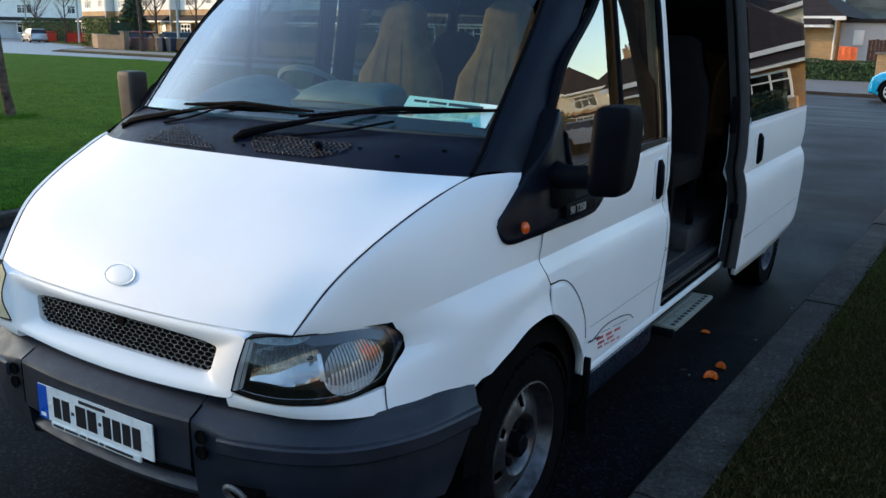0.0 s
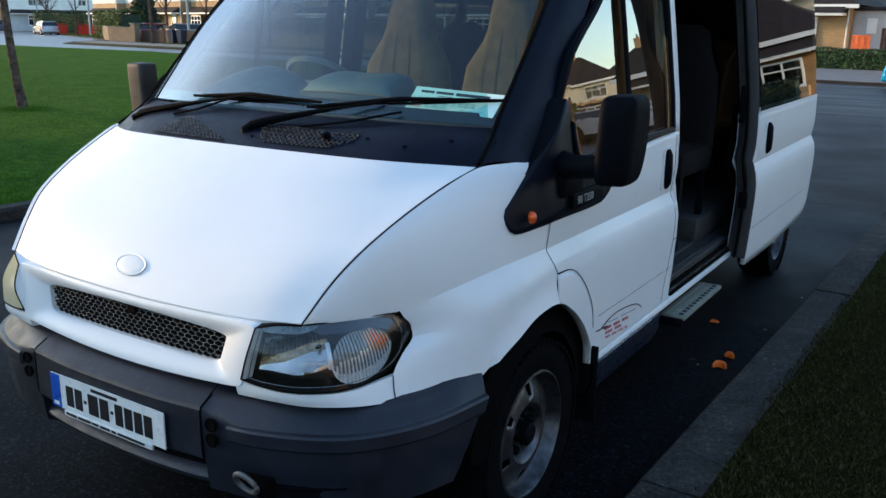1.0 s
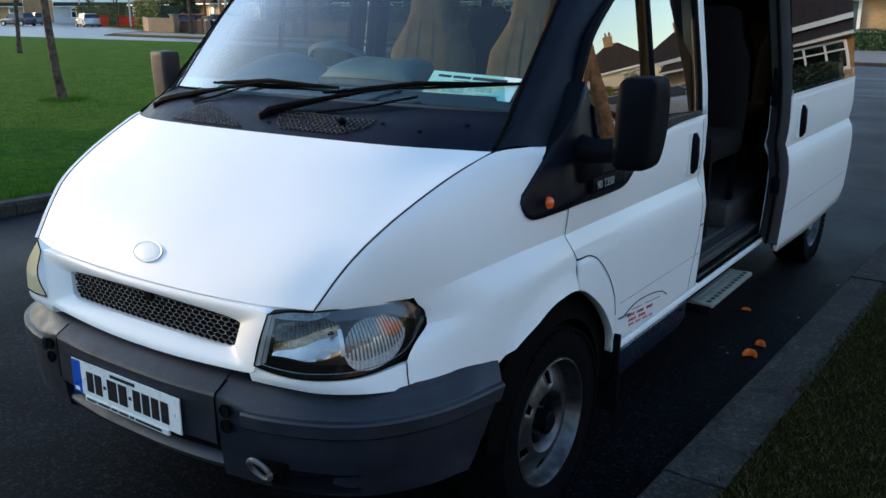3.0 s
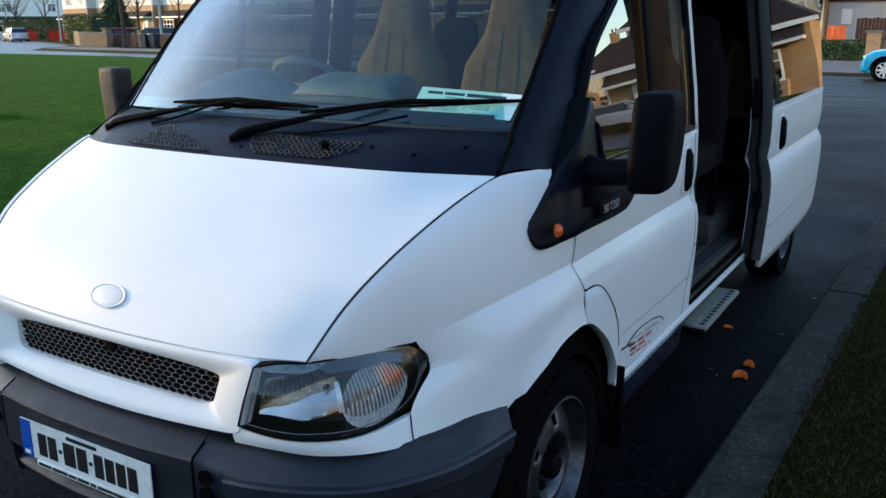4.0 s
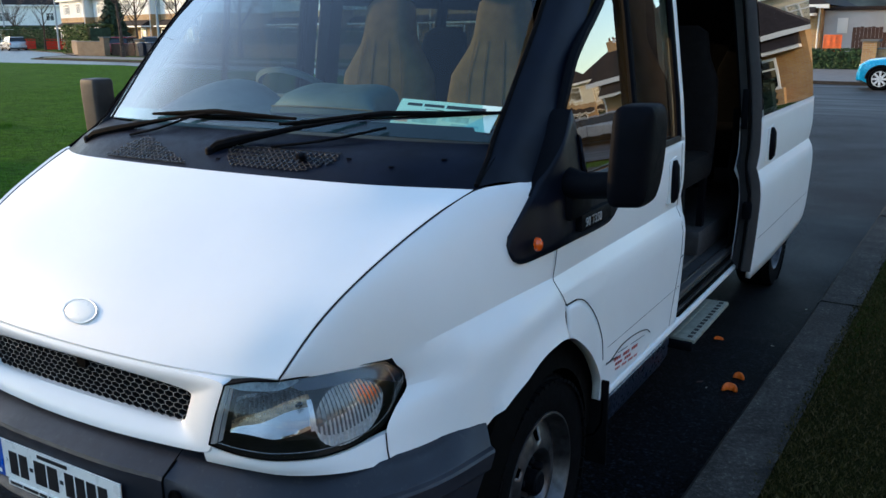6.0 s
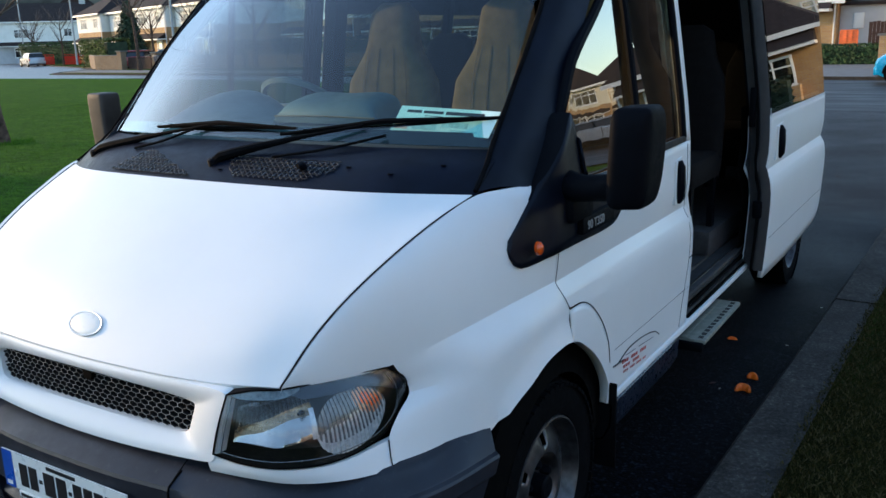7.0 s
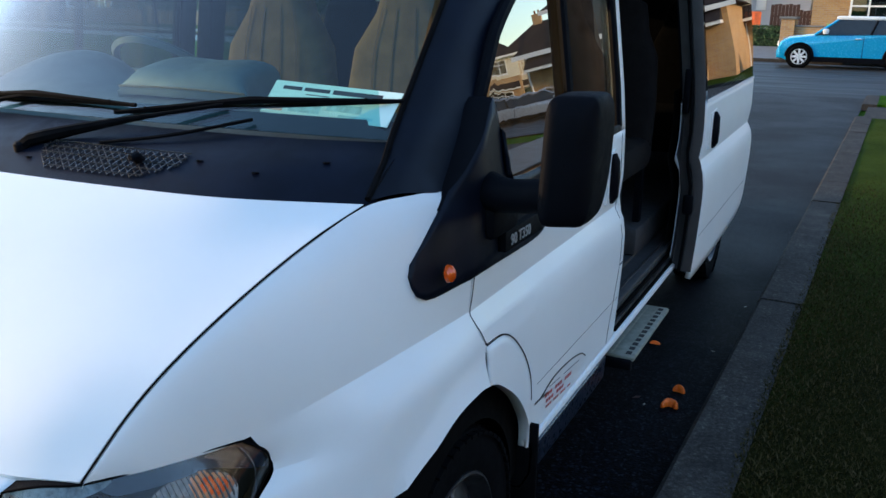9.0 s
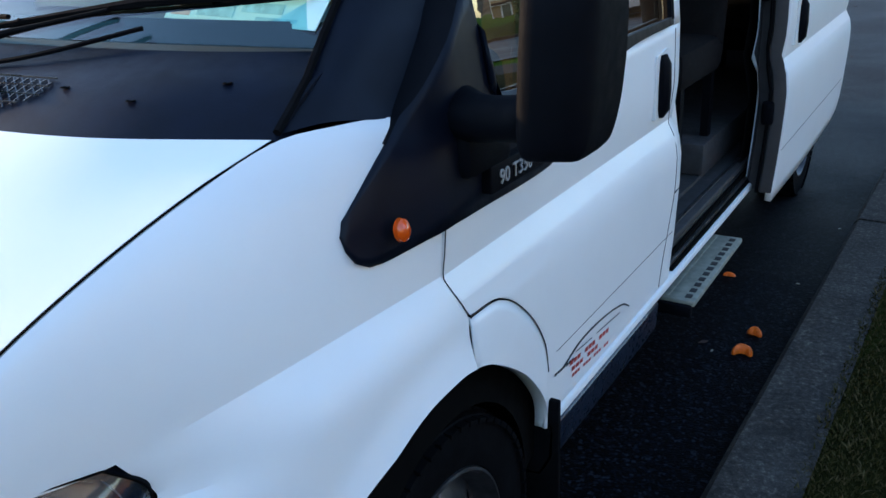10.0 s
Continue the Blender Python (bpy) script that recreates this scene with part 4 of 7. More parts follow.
def vent(inside, lo, hi):
    """A net of thin raised bars over a stretch of the scuttle."""
    bm = bmesh.new()
    for k in range(8):
        v = k / 7
        run = [scut_at(x, 0.08 + 0.62 * v) + np.array((0, 0, 0.0045)) for x in np.linspace(lo, hi, 60) if inside((x - lo) / (hi - lo), v)]
        if len(run) > 1:
            tube(bm, run, 0.0017, 4)
    for sgn in (-1, 0.35):
        for k in range(-30, 90):
            run = []
            for i in range(26):
                v = i / 25
                x = lo + k * 0.019 + sgn * v * 0.16
                if lo <= x <= hi and inside((x - lo) / (hi - lo), v):
                    p = scut_at(x, 0.08 + 0.62 * v)
                    run.append((x, p[1], p[2] + 0.004))
                elif len(run) > 1:
                    tube(bm, run, 0.0015, 4)
                    run = []
                else:
                    run = []
            if len(run) > 1:
                tube(bm, run, 0.0015, 4)
    part("vent_mesh", bm, plain("vent_plastic", (0.016, 0.018, 0.023), 0.28, spec=0.6), scuttle, smooth=0)["kind"] = "stuff"


vent(lambda u, v: v < 3.2 * u + 0.05 and v < 1.15 - 1.1 * u, -0.43, -0.05)
vent(lambda u, v: 0.05 < v < 0.72 and v > 1.6 * (u - 0.75) and v > 0.5 - 3 * u, 0.06, 0.44)
for x, v in ((0.05, 0.25), (0.47, 0.45), (0.60, 0.35), (0.71, 0.55)):
    p = scut_at(x, v)
    # Raised near-black dot stands in for the shade in a clip hole.
    part("hole_shade_dot", spun([(0.008, 0.002), (0.006, 0.003), (0.004, 0.001)], 12, "z", tuple(p)), GAP, scuttle)
p = scut_at(0.34, 0.3)
part("washer_jet", ctube([p + np.array((0, 0.02, 0)), p + np.array((0, 0.0, 0.022)), p + np.array((0, -0.015, 0.02))], [0.012, 0.011, 0.006], 8), BLACK, scuttle)

# windscreen and pillars
ws_top = [(-0.70, 1.53, 1.965), (-0.36, 1.42, 1.985), (0, 1.385, 1.99), (0.36, 1.42, 1.985), (0.70, 1.53, 1.965)]
ws_low = [(-0.80, 0.885, 1.322), (-0.42, 0.775, 1.335), (0, 0.745, 1.338), (0.42, 0.775, 1.335), (0.80, 0.885, 1.322)]
ws_mid = [tuple((np.array(a) + np.array(b)) / 2 + np.array((0, -0.012, 0.02))) for a, b in zip(ws_low, ws_top)]
WS = loft([ws_low, ws_mid, ws_top], 30, 20)
screen = part("windscreen", sheet(WS), SCREEN, VAN, "clear windscreen with a dark band along its base")
screen.visible_shadow = False
band = WS[:, :2] + np.array((0, 0.006, -0.003))
part("screen_band", sheet(band), plain("black_glass_frit", (0.006, 0.007, 0.008), 0.15), screen)
for s in (1, -1):
    inner = [(0.822, 0.735, 1.226), (0.805, 0.83, 1.285), (0.795, 0.870, 1.318), (0.787, 1.00, 1.452), (0.772, 1.21, 1.668), (0.72, 1.50, 1.955)]
    ridge = [(0.86, 0.80, 1.232), (0.852, 0.84, 1.262), (0.845, 0.868, 1.288), (0.835, 1.02, 1.43), (0.822, 1.24, 1.66), (0.775, 1.53, 1.955)]
    outer = [(0.895, 0.885, 1.220), (0.899, 0.905, 1.222), (0.902, 0.94, 1.235), (0.892, 1.06, 1.36), (0.872, 1.28, 1.60), (0.835, 1.58, 1.935)]
    if s < 0:
        ridge = [tuple(np.array(a) + 0.35 * (np.array(b) - np.array(a))) for a, b in zip(inner, ridge)]
        outer = [tuple(np.array(a) + 0.35 * (np.array(b) - np.array(a))) for a, b in zip(inner, outer)]
    g = loft([inner, ridge, outer], 26, 12)
    part("windscreen_pillar", sheet(g, flip=True, back=(-0.03, 0.05, -0.01), side=s), PILLAR, VAN, "black windscreen pillar")
    seal = part("screen_seal", ctube([(p[0] * s, p[1] - 0.004, p[2] + 0.003) for p in curve(inner, 20)], 0.007 if s > 0 else 0.004, 6), RUBBER, VAN)

# roof and cab header
roof = [[(0, 1.39, 1.99), (0, 1.55, 2.06), (0, 2.4, 2.13), (0, 4.6, 2.13), (0, 5.1, 2.05)], [(0.55, 1.47, 1.98), (0.56, 1.6, 2.04), (0.58, 2.4, 2.11), (0.58, 4.6, 2.11), (0.56, 5.1, 2.03)], [(0.835, 1.58, 1.94), (0.845, 1.72, 1.965), (0.84, 2.4, 2.0), (0.84, 4.6, 2.0), (0.82, 5.1, 1.96)]]
R = loft([flipx(roof[2]), flipx(roof[1]), roof[0], roof[1], roof[2]], 40, 28)
part("roof", sheet(R, flip=True, back=(0, 0, -0.02)), WHITE, VAN)
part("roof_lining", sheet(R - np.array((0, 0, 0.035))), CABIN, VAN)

# ---- doors and sides ----
ARCSEAM = curve([(0.990, 0.857), (1.10, 0.845), (1.2, 0.775), (1.29, 0.665), (1.318, 0.58), (1.318, 0.44)], 40)


def door_low(y):
    """The front door's lower edge: round the arch panel, then level."""
    if y < 0.992:
        return lerp([(0.944, 0.95), (0.992, 0.855)], y)
    if y < 1.318:
        return float(np.interp(y, ARCSEAM[:, 0], ARCSEAM[:, 1])) + 0.004
    return 0.448


def belt(y):
    return lerp([(0.94, 1.05), (1.36, 1.05), (1.45, 1.10), (1.62, 1.165), (1.80, 1.196), (2.22, 1.206)], y)


SKIN = [("SOLIDIFY", dict(thickness=0.02, offset=-1.0))]
for s in (1, -1):
    ys = np.r_[np.linspace(0.950, 1.31, 26), np.linspace(1.322, 2.19, 30)]
    door = part("front_door", sheet(side_grid(ys, door_low, belt, 30), side=s), WHITE, VAN, smooth=20, mods=SKIN)
    # groove and lower fold of the door skin, their shade drawn as a dark tube
    part("groove_shade", ctube([((side_x(y, 0.61) + 0.0002) * s, y, 0.610) for y in np.linspace(1.36, 2.17, 12)], 0.0007, 5), GAP, door)
    # shut line ahead of the centre pillar
    part("shut_line", ctube([((side_x(y, z) + 0.0006) * s, y, z) for y, z in curve([(2.150, 1.19, 0), (2.150, 0.95, 0), (2.146, 0.74, 0), (2.105, 0.56, 0), (2.095, 0.46, 0)], 24)[:, :2]], 0.0009, 6), GAP, door)
    part("pillar_joint", ctube([((side_x(y, 0.735) + 0.0006) * s, y, 0.735 + 0.1 * (y - 2.15)) for y in (2.148, 2.17, 2.19)], 0.0016, 6), GAP, door)
    # white rear frame of the door, beside its window
    post = np.array([[(side_x(y, z), y, z) for y in np.linspace(2.105, 2.19, 4)] for z in np.linspace(1.2, 1.95, 18)])
    part("door_frame", sheet(post, flip=True, side=s), WHITE if s > 0 else BLACK, door, mods=SKIN)
    # black surround: foot under the mirror, and the frame round the glass
    foot_lo = [(0.748, 1.078), (0.756, 1.045), (0.78, 1.022), (0.87, 1.024), (0.98, 1.033), (1.33, 1.034), (1.40, 1.062), (1.47, 1.108), (1.62, 1.166), (1.80, 1.196), (2.105, 1.206)]
    foot_hi = [(0.756, 1.10), (0.794, 1.135), (0.828, 1.165), (0.905, 1.226), (1.0, 1.33), (1.062, 1.402), (1.080, 1.385), (1.096, 1.30), (1.118, 1.222), (1.45, 1.208), (1.70, 1.222), (2.105, 1.226)]
    lo, hi = curve([(0, *p) for p in foot_lo], 60), curve([(0, *p) for p in foot_hi], 60)
    g = []
    for a, b in zip(lo, hi):
        row = []
        for t in np.linspace(0, 1, 10):
            y, z = a[1] + (b[1] - a[1]) * t, a[2] + (b[2] - a[2]) * t
            x = side_x(y, z) + 0.010
            if y < 1.0:
                pts = UPPER_WING[:, :-1].reshape(-1, 3)
                far = (pts[:, 1] - y) ** 2 + (pts[:, 2] - z) ** 2 + 1e-5
                near = np.argsort(far)[:12]
                wx = float((pts[near, 0] / far[near]).sum() / (1 / far[near]).sum())
                k = min(1, (1.0 - y) / 0.10)
                x = (wx + 0.008) * k + x * (1 - k)
            row.append((x, y, z))
        g.append(row)
    sail = part("mirror_sail_trim", sheet(np.array(g), side=s), PILLAR, door, "black plastic trim below the mirror", mods=[("SOLIDIFY", dict(thickness=0.012, offset=-1.0))])
    lip = [(r[-1][0], r[-1][1], r[-1][2]) for r in g if 0.84 < r[-1][1] < 1.085 and r[-1][2] > 1.17]
    part("sail_lip", sheet(np.array([[p, (p[0] - 0.03, p[1] + 0.004, p[2] + 0.002), (p[0] - 0.075, p[1] + 0.008, p[2] - 0.004)] for p in lip]), side=s), BLACK, sail)
    inner = curve([(0.892, 1.07, 1.345), (0.893, 1.12, 1.44), (0.885, 1.20, 1.545), (0.868, 1.44, 1.715), (0.835, 1.68, 1.915), (0.835, 1.9, 1.93), (0.835, 2.09, 1.93)], 40)
    bmt = bmesh.new()
    tube(bmt, [(p[0] * s, p[1], p[2]) for p in inner], 0.016, 8)
    tube(bmt, [(side_x(2.10, z) * s, 2.098, z) for z in np.linspace(1.22, 1.94, 12)], 0.014, 8)
    part("window_frame", bmt, BLACK, door)
    tb = bmesh.new()
    tube(tb, [((side_x(1.605, z) + 0.002) * s, 1.605, z) for z in np.linspace(1.215, 1.86, 8)], 0.014, 8)
    part("window_divider", tb, BLACK, door)
    g = []
    for y in np.linspace(1.07, 2.10, 26):
        top = lerp([(1.07, 1.36), (1.12, 1.44), (1.20, 1.545), (1.44, 1.715), (1.68, 1.915), (1.9, 1.93), (2.1, 1.93)], y)
        bot = lerp([(1.07, 1.20), (2.1, 1.212)], y)
        g.append([(side_x(y, z) - 0.012, y, z) for z in np.linspace(bot, top, 14)])
    wnd = part("door_window", sheet(np.array(g), side=s), PANE, door)
    wnd.visible_shadow = False
    # handle in its scoop
    hx = side_x(2.04, 1.06)
    scoop = part("handle_scoop", prism([(1.995, 0.975), (2.085, 0.965), (2.100, 1.0), (2.10, 1.13), (2.07, 1.15), (1.99, 1.14), (1.982, 1.11)], min(s * (hx - 0.01), s * (hx + 0.0025)), max(s * (hx - 0.01), s * (hx + 0.0025))), WHITE, door)
    hand = part("door_handle", ctube([(s * (hx - 0.004), 2.035, 1.135), (s * (hx + 0.004), 2.033, 1.115), (s * (hx + 0.006), 2.033, 1.05), (s * (hx + 0.004), 2.035, 1.0), (s * (hx - 0.004), 2.038, 0.982)], [0.018, 0.022, 0.023, 0.022, 0.017], 10), BLACK, door)
    # repeater
    rp = part("side_repeater", spun([(0.001, 0.012), (0.014, 0.010), (0.022, 0.004), (0.024, -0.004)], 24, "x", (0.0, 0.0, 0.0)), AMBER, sail, "orange oval repeater lamp")
    rp.matrix_basis = Matrix.Translation((0.952 * s, 0.835, 1.068)) @ Euler((0, radians(-8) * s, radians(-12) * s)).to_matrix().to_4x4() @ Matrix.Diagonal((s, 0.62, 0.80, 1))

# badge lettering on the near side
fnt = bpy.data.curves.new("lettering", "FONT")
fnt.body, fnt.size, fnt.extrude = "90 T350", 0.037, 0.0012
txt = new("badge_lettering", fnt)
bpy.context.view_layer.update()
me = bpy.data.meshes.new_from_object(txt)
bpy.data.objects.remove(txt)
me.materials.append(plain("dull_grey_lettering", (0.34, 0.34, 0.34), 0.4))
let = new("badge_lettering", me)
AT[let] = Matrix.Identity(4)
let.parent = bpy.data.objects["mirror_sail_trim"]
let.matrix_basis = Matrix.Translation((0.985, 1.085, 1.070)) @ Matrix(((0, 0, 1, 0), (1, 0, 0, 0), (0, 1, 0, 0), (0, 0, 0, 1)))
let["label"] = "raised silver lettering"
bmb = cbox(0.955, 1.06, 1.058, 0.983, 1.30, 1.108, 0.004)
part("badge_plate", bmb, BLACK, bpy.data.objects["mirror_sail_trim"])

# mirrors
def mirror(s, cx, wx, yc, yaw=0.012, shell=BLACK):
    rows = []

    def outline(k, deep):
        ring = []
        for a in np.linspace(0, 2 * math.pi, 49):
            c, sn = math.cos(a), math.sin(a)
            u = k * math.copysign(abs(c) ** 0.36, c)
            v = k * math.copysign(abs(sn) ** (0.36 if sn > 0 else 0.62), sn)
            dome = (1 - min(1, abs(u)) ** 3.2) ** 0.5 * (1 - min(1, abs(v)) ** 3.2) ** 0.5
            y = yc + 0.125 * deep - 0.034 * dome - yaw * u
            ring.append((cx + wx * u + 0.006 * v, y, 1.300 + 0.131 * v))
        return ring

    for k in (0.01, 0.15, 0.3, 0.45, 0.6, 0.72, 0.82, 0.9, 0.955, 0.985, 0.999):
        rows.append(outline(k, 0.16))
    for k, deep in ((1.012, 0.22), (1.02, 0.4), (1.02, 0.7), (1.0, 1.0)):
        rows.append(outline(k, deep))
    g = np.array(rows)
    ob = part("door_mirror", sheet(g, flip=True, side=s), shell, VAN, "large black textured door mirror")
    bmc = bmesh.new()
    bmc.faces.new([bmc.verts.new((p[0] * s, p[1] - 0.006, p[2])) for p in g[-1][:-1]])
    part("mirror_glass", bmc, CHROME, ob)
    arm = [(0.94, 1.03, 1.205), (1.0, 1.0, 1.205), (1.10, 0.99, 1.215)]
    part("mirror_arm", ctube([(x * s, y, z) for x, y, z in curve(arm, 8)], [0.046, 0.043, 0.040, 0.038, 0.037, 0.037, 0.037, 0.036], 14), BLACK, ob)
    part("mirror_foot", cbox(min(0.935 * s, 0.985 * s), 0.99, 1.10, max(0.935 * s, 0.985 * s), 1.14, 1.20, 0.018), BLACK, ob)


mirror(1, 1.160, 0.049, 0.915, -0.022)


def far_mirror():
    """A slim upright housing: a rounded box that tapers a little to its foot."""
    rows = []
    for z, k in ((1.16, 0.80), (1.22, 0.90), (1.30, 0.96), (1.38, 1.0), (1.425, 1.0), (1.437, 0.985), (1.444, 0.93), (1.448, 0.80), (1.449, 0.4), (1.449, 0.02)):
        ring = []
        for a in np.linspace(0, 2 * math.pi, 41):
            c, sn = math.cos(a), math.sin(a)
            ring.append((-1.012 + 0.046 * k * math.copysign(abs(c) ** 0.28, c) + 0.03 * (1.43 - z), 1.012 + 0.046 * k * math.copysign(abs(sn) ** 0.28, sn), z))
        rows.append(ring)
    ob = part("door_mirror", sheet(np.array(rows), flip=True), HOUSING, VAN, "black door mirror faded by the sun")
    part("mirror_glass", cbox(-1.045, 1.056, 1.21, -0.980, 1.061, 1.425, 0.002), CHROME, ob)
    part("mirror_arm", ctube([(-0.93, 1.05, 1.20), (-0.97, 1.03, 1.20), (-1.0, 1.02, 1.21)], 0.03, 10), BLACK, ob)


far_mirror()

# rear sides: far side closed with windows, near side open, with the door slid back
def rear_side(s, y0):
    ys = np.linspace(y0, 5.15, 40)

    def low(y):
        d = 0.40**2 - (y - 4.62) ** 2
        return max(0.44, 0.355 + math.sqrt(d)) if d > 0 else 0.44

    body = part("side_panel", sheet(side_grid(ys, low, lambda y: 1.20, 20), side=s), WHITE, VAN, mods=SKIN)
    for a, b in ((1.19, 1.26), (1.86 if s > 0 else 1.75, 2.0)):
        part("window_rail", sheet(side_grid(ys, lambda y: a, lambda y: b, 4), side=s), WHITE if a > 1.8 else BLACK, body, mods=SKIN)
    edges = [y0, 3.35, 4.62, 5.15] if s < 0 else [y0, 5.15]
    for i, y in enumerate(edges):
        part("pillar", sheet(side_grid(np.linspace(max(y - 0.05, y0), min(y + 0.05, 5.15), 3), lambda _: 1.2, lambda _: 1.92, 8, -0.004), side=s), BLACK, body, mods=SKIN)
    for a, b in zip(edges, edges[1:]):
        part("window_pane", sheet(side_grid(np.linspace(a + 0.04, b - 0.04, 8), lambda y: 1.24, lambda y: 1.88, 8, -0.002), side=s), PANE if s < 0 else PRIVACY, body)
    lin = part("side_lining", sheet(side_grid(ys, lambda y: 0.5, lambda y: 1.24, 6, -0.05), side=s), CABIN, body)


rear_side(-1, 2.22)
rear_side(1, 3.22)
for s in (1, -1):
    part("centre_pillar", sheet(np.array([[(side_x(y, z) - 0.03, y, z) for y in (2.195, 2.24, 2.29)] for z in np.linspace(0.46, 2.0, 10)]), flip=True, back=(-0.06, 0, 0), side=s), WHITE if s > 0 else BLACK, VAN, mods=())
    # sills
    sill = part("sill_cover", sheet(np.array([[(0.965, y, 0.435), (0.972, y, 0.425), (0.968, y, 0.35), (0.940, y, 0.296), (0.86, y, 0.288)] for y in np.linspace(1.335, 2.06, 8)]), flip=True, side=s), SILL, VAN, "blue-grey plastic sill cover", mods=[("SOLIDIFY", dict(thickness=0.006, offset=-1.0))])
    part("sill_panel", cbox(min(0.90 * s, 0.968 * s), 1.353, 0.425, max(0.90 * s, 0.968 * s), 3.9, 0.452, 0.008), WHITE, VAN)
    part("mud_flap", cbox(min(0.78 * s, 0.985 * s), 1.335, 0.20, max(0.78 * s, 0.985 * s), 1.350, 0.50, 0.004), RUBBER, VAN)

# sliding door, pushed back and out
DOX = 0.096
dlow = lambda y: lerp([(3.19, 0.395), (3.75, 0.378), (4.2, 0.385), (4.6, 0.405), (4.72, 0.435), (4.77, 0.50)], y)
sdoor = part("sliding_door", sheet(side_grid(np.linspace(3.19, 4.77, 60), dlow, lambda y: 1.205, 24, DOX)), WHITE, VAN, smooth=20, mods=[("SOLIDIFY", dict(thickness=0.025, offset=-1.0))])
part("door_edge", sheet(np.array([[(side_x(3.19, z) + DOX - o, 3.19 + y, z) for o, y in ((0.004, 0.001), (0.012, -0.004), (0.05, -0.004), (0.055, 0.02), (0.11, 0.03))] for z in np.linspace(0.43, 1.95, 24)]), flip=True), TRIM, sdoor, "grey inner edge of the sliding door")
part("door_lining", sheet(side_grid(np.linspace(3.2, 4.6, 6), lambda y: 0.45, lambda y: 1.22, 6, DOX - 0.10), flip=True), TRIM, sdoor)
pane = part("door_window", sheet(side_grid(np.linspace(3.20, 4.72, 14), lambda y: 1.21, lambda y: 1.93, 10, DOX + 0.001)), PRIVACY, sdoor)
pane.visible_shadow = False
part("window_band", sheet(side_grid(np.linspace(3.19, 4.74, 6), lambda y: 1.198, lambda y: 1.214, 3, DOX + 0.005)), WHITE, sdoor)
part("top_rail", sheet(side_grid(np.linspace(3.19, 4.74, 6), lambda y: 1.93, lambda y: 2.0, 3, DOX)), WHITE, sdoor, mods=[("SOLIDIFY", dict(thickness=0.02, offset=-1.0))])
for y0, y1 in ((3.205, 3.235), (4.66, 4.72)):
    part("window_post", sheet(side_grid(np.linspace(y0, y1, 3), lambda y: 1.22, lambda y: 1.93, 6, DOX - 0.012)), BLACK, sdoor)
hx = side_x(3.42, 1.06) + DOX
part("handle_scoop", prism([(3.33, 0.975), (3.50, 0.965), (3.52, 1.0), (3.50, 1.13), (3.46, 1.15), (3.32, 1.14)], hx - 0.01, hx + 0.002), WHITE, sdoor)
part("door_handle", ctube([(hx - 0.004, 3.40, 1.135), (hx + 0.004, 3.395, 1.115), (hx + 0.006, 3.395, 1.05), (hx + 0.004, 3.40, 1.0), (hx - 0.004, 3.405, 0.982)], [0.018, 0.024, 0.025, 0.024, 0.018], 10), BLACK, sdoor)
part("door_latch", cbox(0.985, 3.160, 0.70, 1.030, 3.19, 0.79, 0.012), BLACK, sdoor)
part("door_seal", ctube([(side_x(3.19, z) + DOX - 0.060, 3.178, z) for z in np.linspace(0.43, 1.95, 20)], 0.006, 8), RUBBER, sdoor)
# Shade of the pressed fold, drawn as a thin dark tube.
part("crease_shade", ctube([(side_x(y, 0.60) + DOX + 0.0004, y, 0.60) for y in np.linspace(3.2, 4.72, 14)], 0.0007, 5), GAP, sdoor)
part("door_latch", cbox(0.945, 3.17, 1.15, 0.975, 3.19, 1.34, 0.006), BLACK, sdoor)
# top and bottom rails of the opening
part("opening_header", sheet(side_grid(np.linspace(2.19, 3.25, 4), lambda y: 1.93, lambda y: 2.0, 3, -0.01)), WHITE, VAN)
thr = part("threshold", cbox(0.82, 2.24, 0.50, 0.925, 3.9, 0.525, 0.006), FLOORM, VAN, "worn grey step threshold")
for k, (x, z) in enumerate(((0.950, 0.458), (0.940, 0.470), (0.930, 0.482), (0.918, 0.495), (0.905, 0.508), (0.890, 0.522))):
    part("threshold_rib", cbox(x - 0.006, 2.24, z - 0.006, x + 0.006, 3.3, z + 0.006, 0.002), (GAP, STEEL)[k % 2], thr)
part("threshold_riser", cbox(0.80, 2.24, 0.44, 0.915, 3.9, 0.50), GAP, thr)
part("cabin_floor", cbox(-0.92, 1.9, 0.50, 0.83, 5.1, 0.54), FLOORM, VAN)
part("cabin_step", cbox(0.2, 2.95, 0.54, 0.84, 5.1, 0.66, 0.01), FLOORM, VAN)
# Boxes added low under the floor, barely seen, to block sun from passing beneath.
part("underbody_sun_block", cbox(-0.72, 1.45, 0.17, 0.72, 3.75, 0.50), GAP, VAN)
part("engine_sun_block", cbox(-0.62, 0.30, 0.22, 0.62, 1.45, 0.55), GAP, VAN)
part("chassis_sun_block", cbox(-0.62, 3.75, 0.20, 0.62, 5.0, 0.50), GAP, VAN)
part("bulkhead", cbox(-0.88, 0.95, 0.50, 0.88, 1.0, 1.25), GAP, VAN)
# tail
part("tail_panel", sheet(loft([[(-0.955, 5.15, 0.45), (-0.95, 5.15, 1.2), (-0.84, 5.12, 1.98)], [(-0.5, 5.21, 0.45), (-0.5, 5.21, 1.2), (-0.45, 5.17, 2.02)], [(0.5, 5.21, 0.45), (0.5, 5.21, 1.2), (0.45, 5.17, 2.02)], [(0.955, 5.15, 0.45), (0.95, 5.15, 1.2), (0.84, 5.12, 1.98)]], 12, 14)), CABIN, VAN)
part("rear_bumper", cbox(-0.95, 5.10, 0.40, 0.95, 5.24, 0.56, 0.03), BUMPER, VAN)

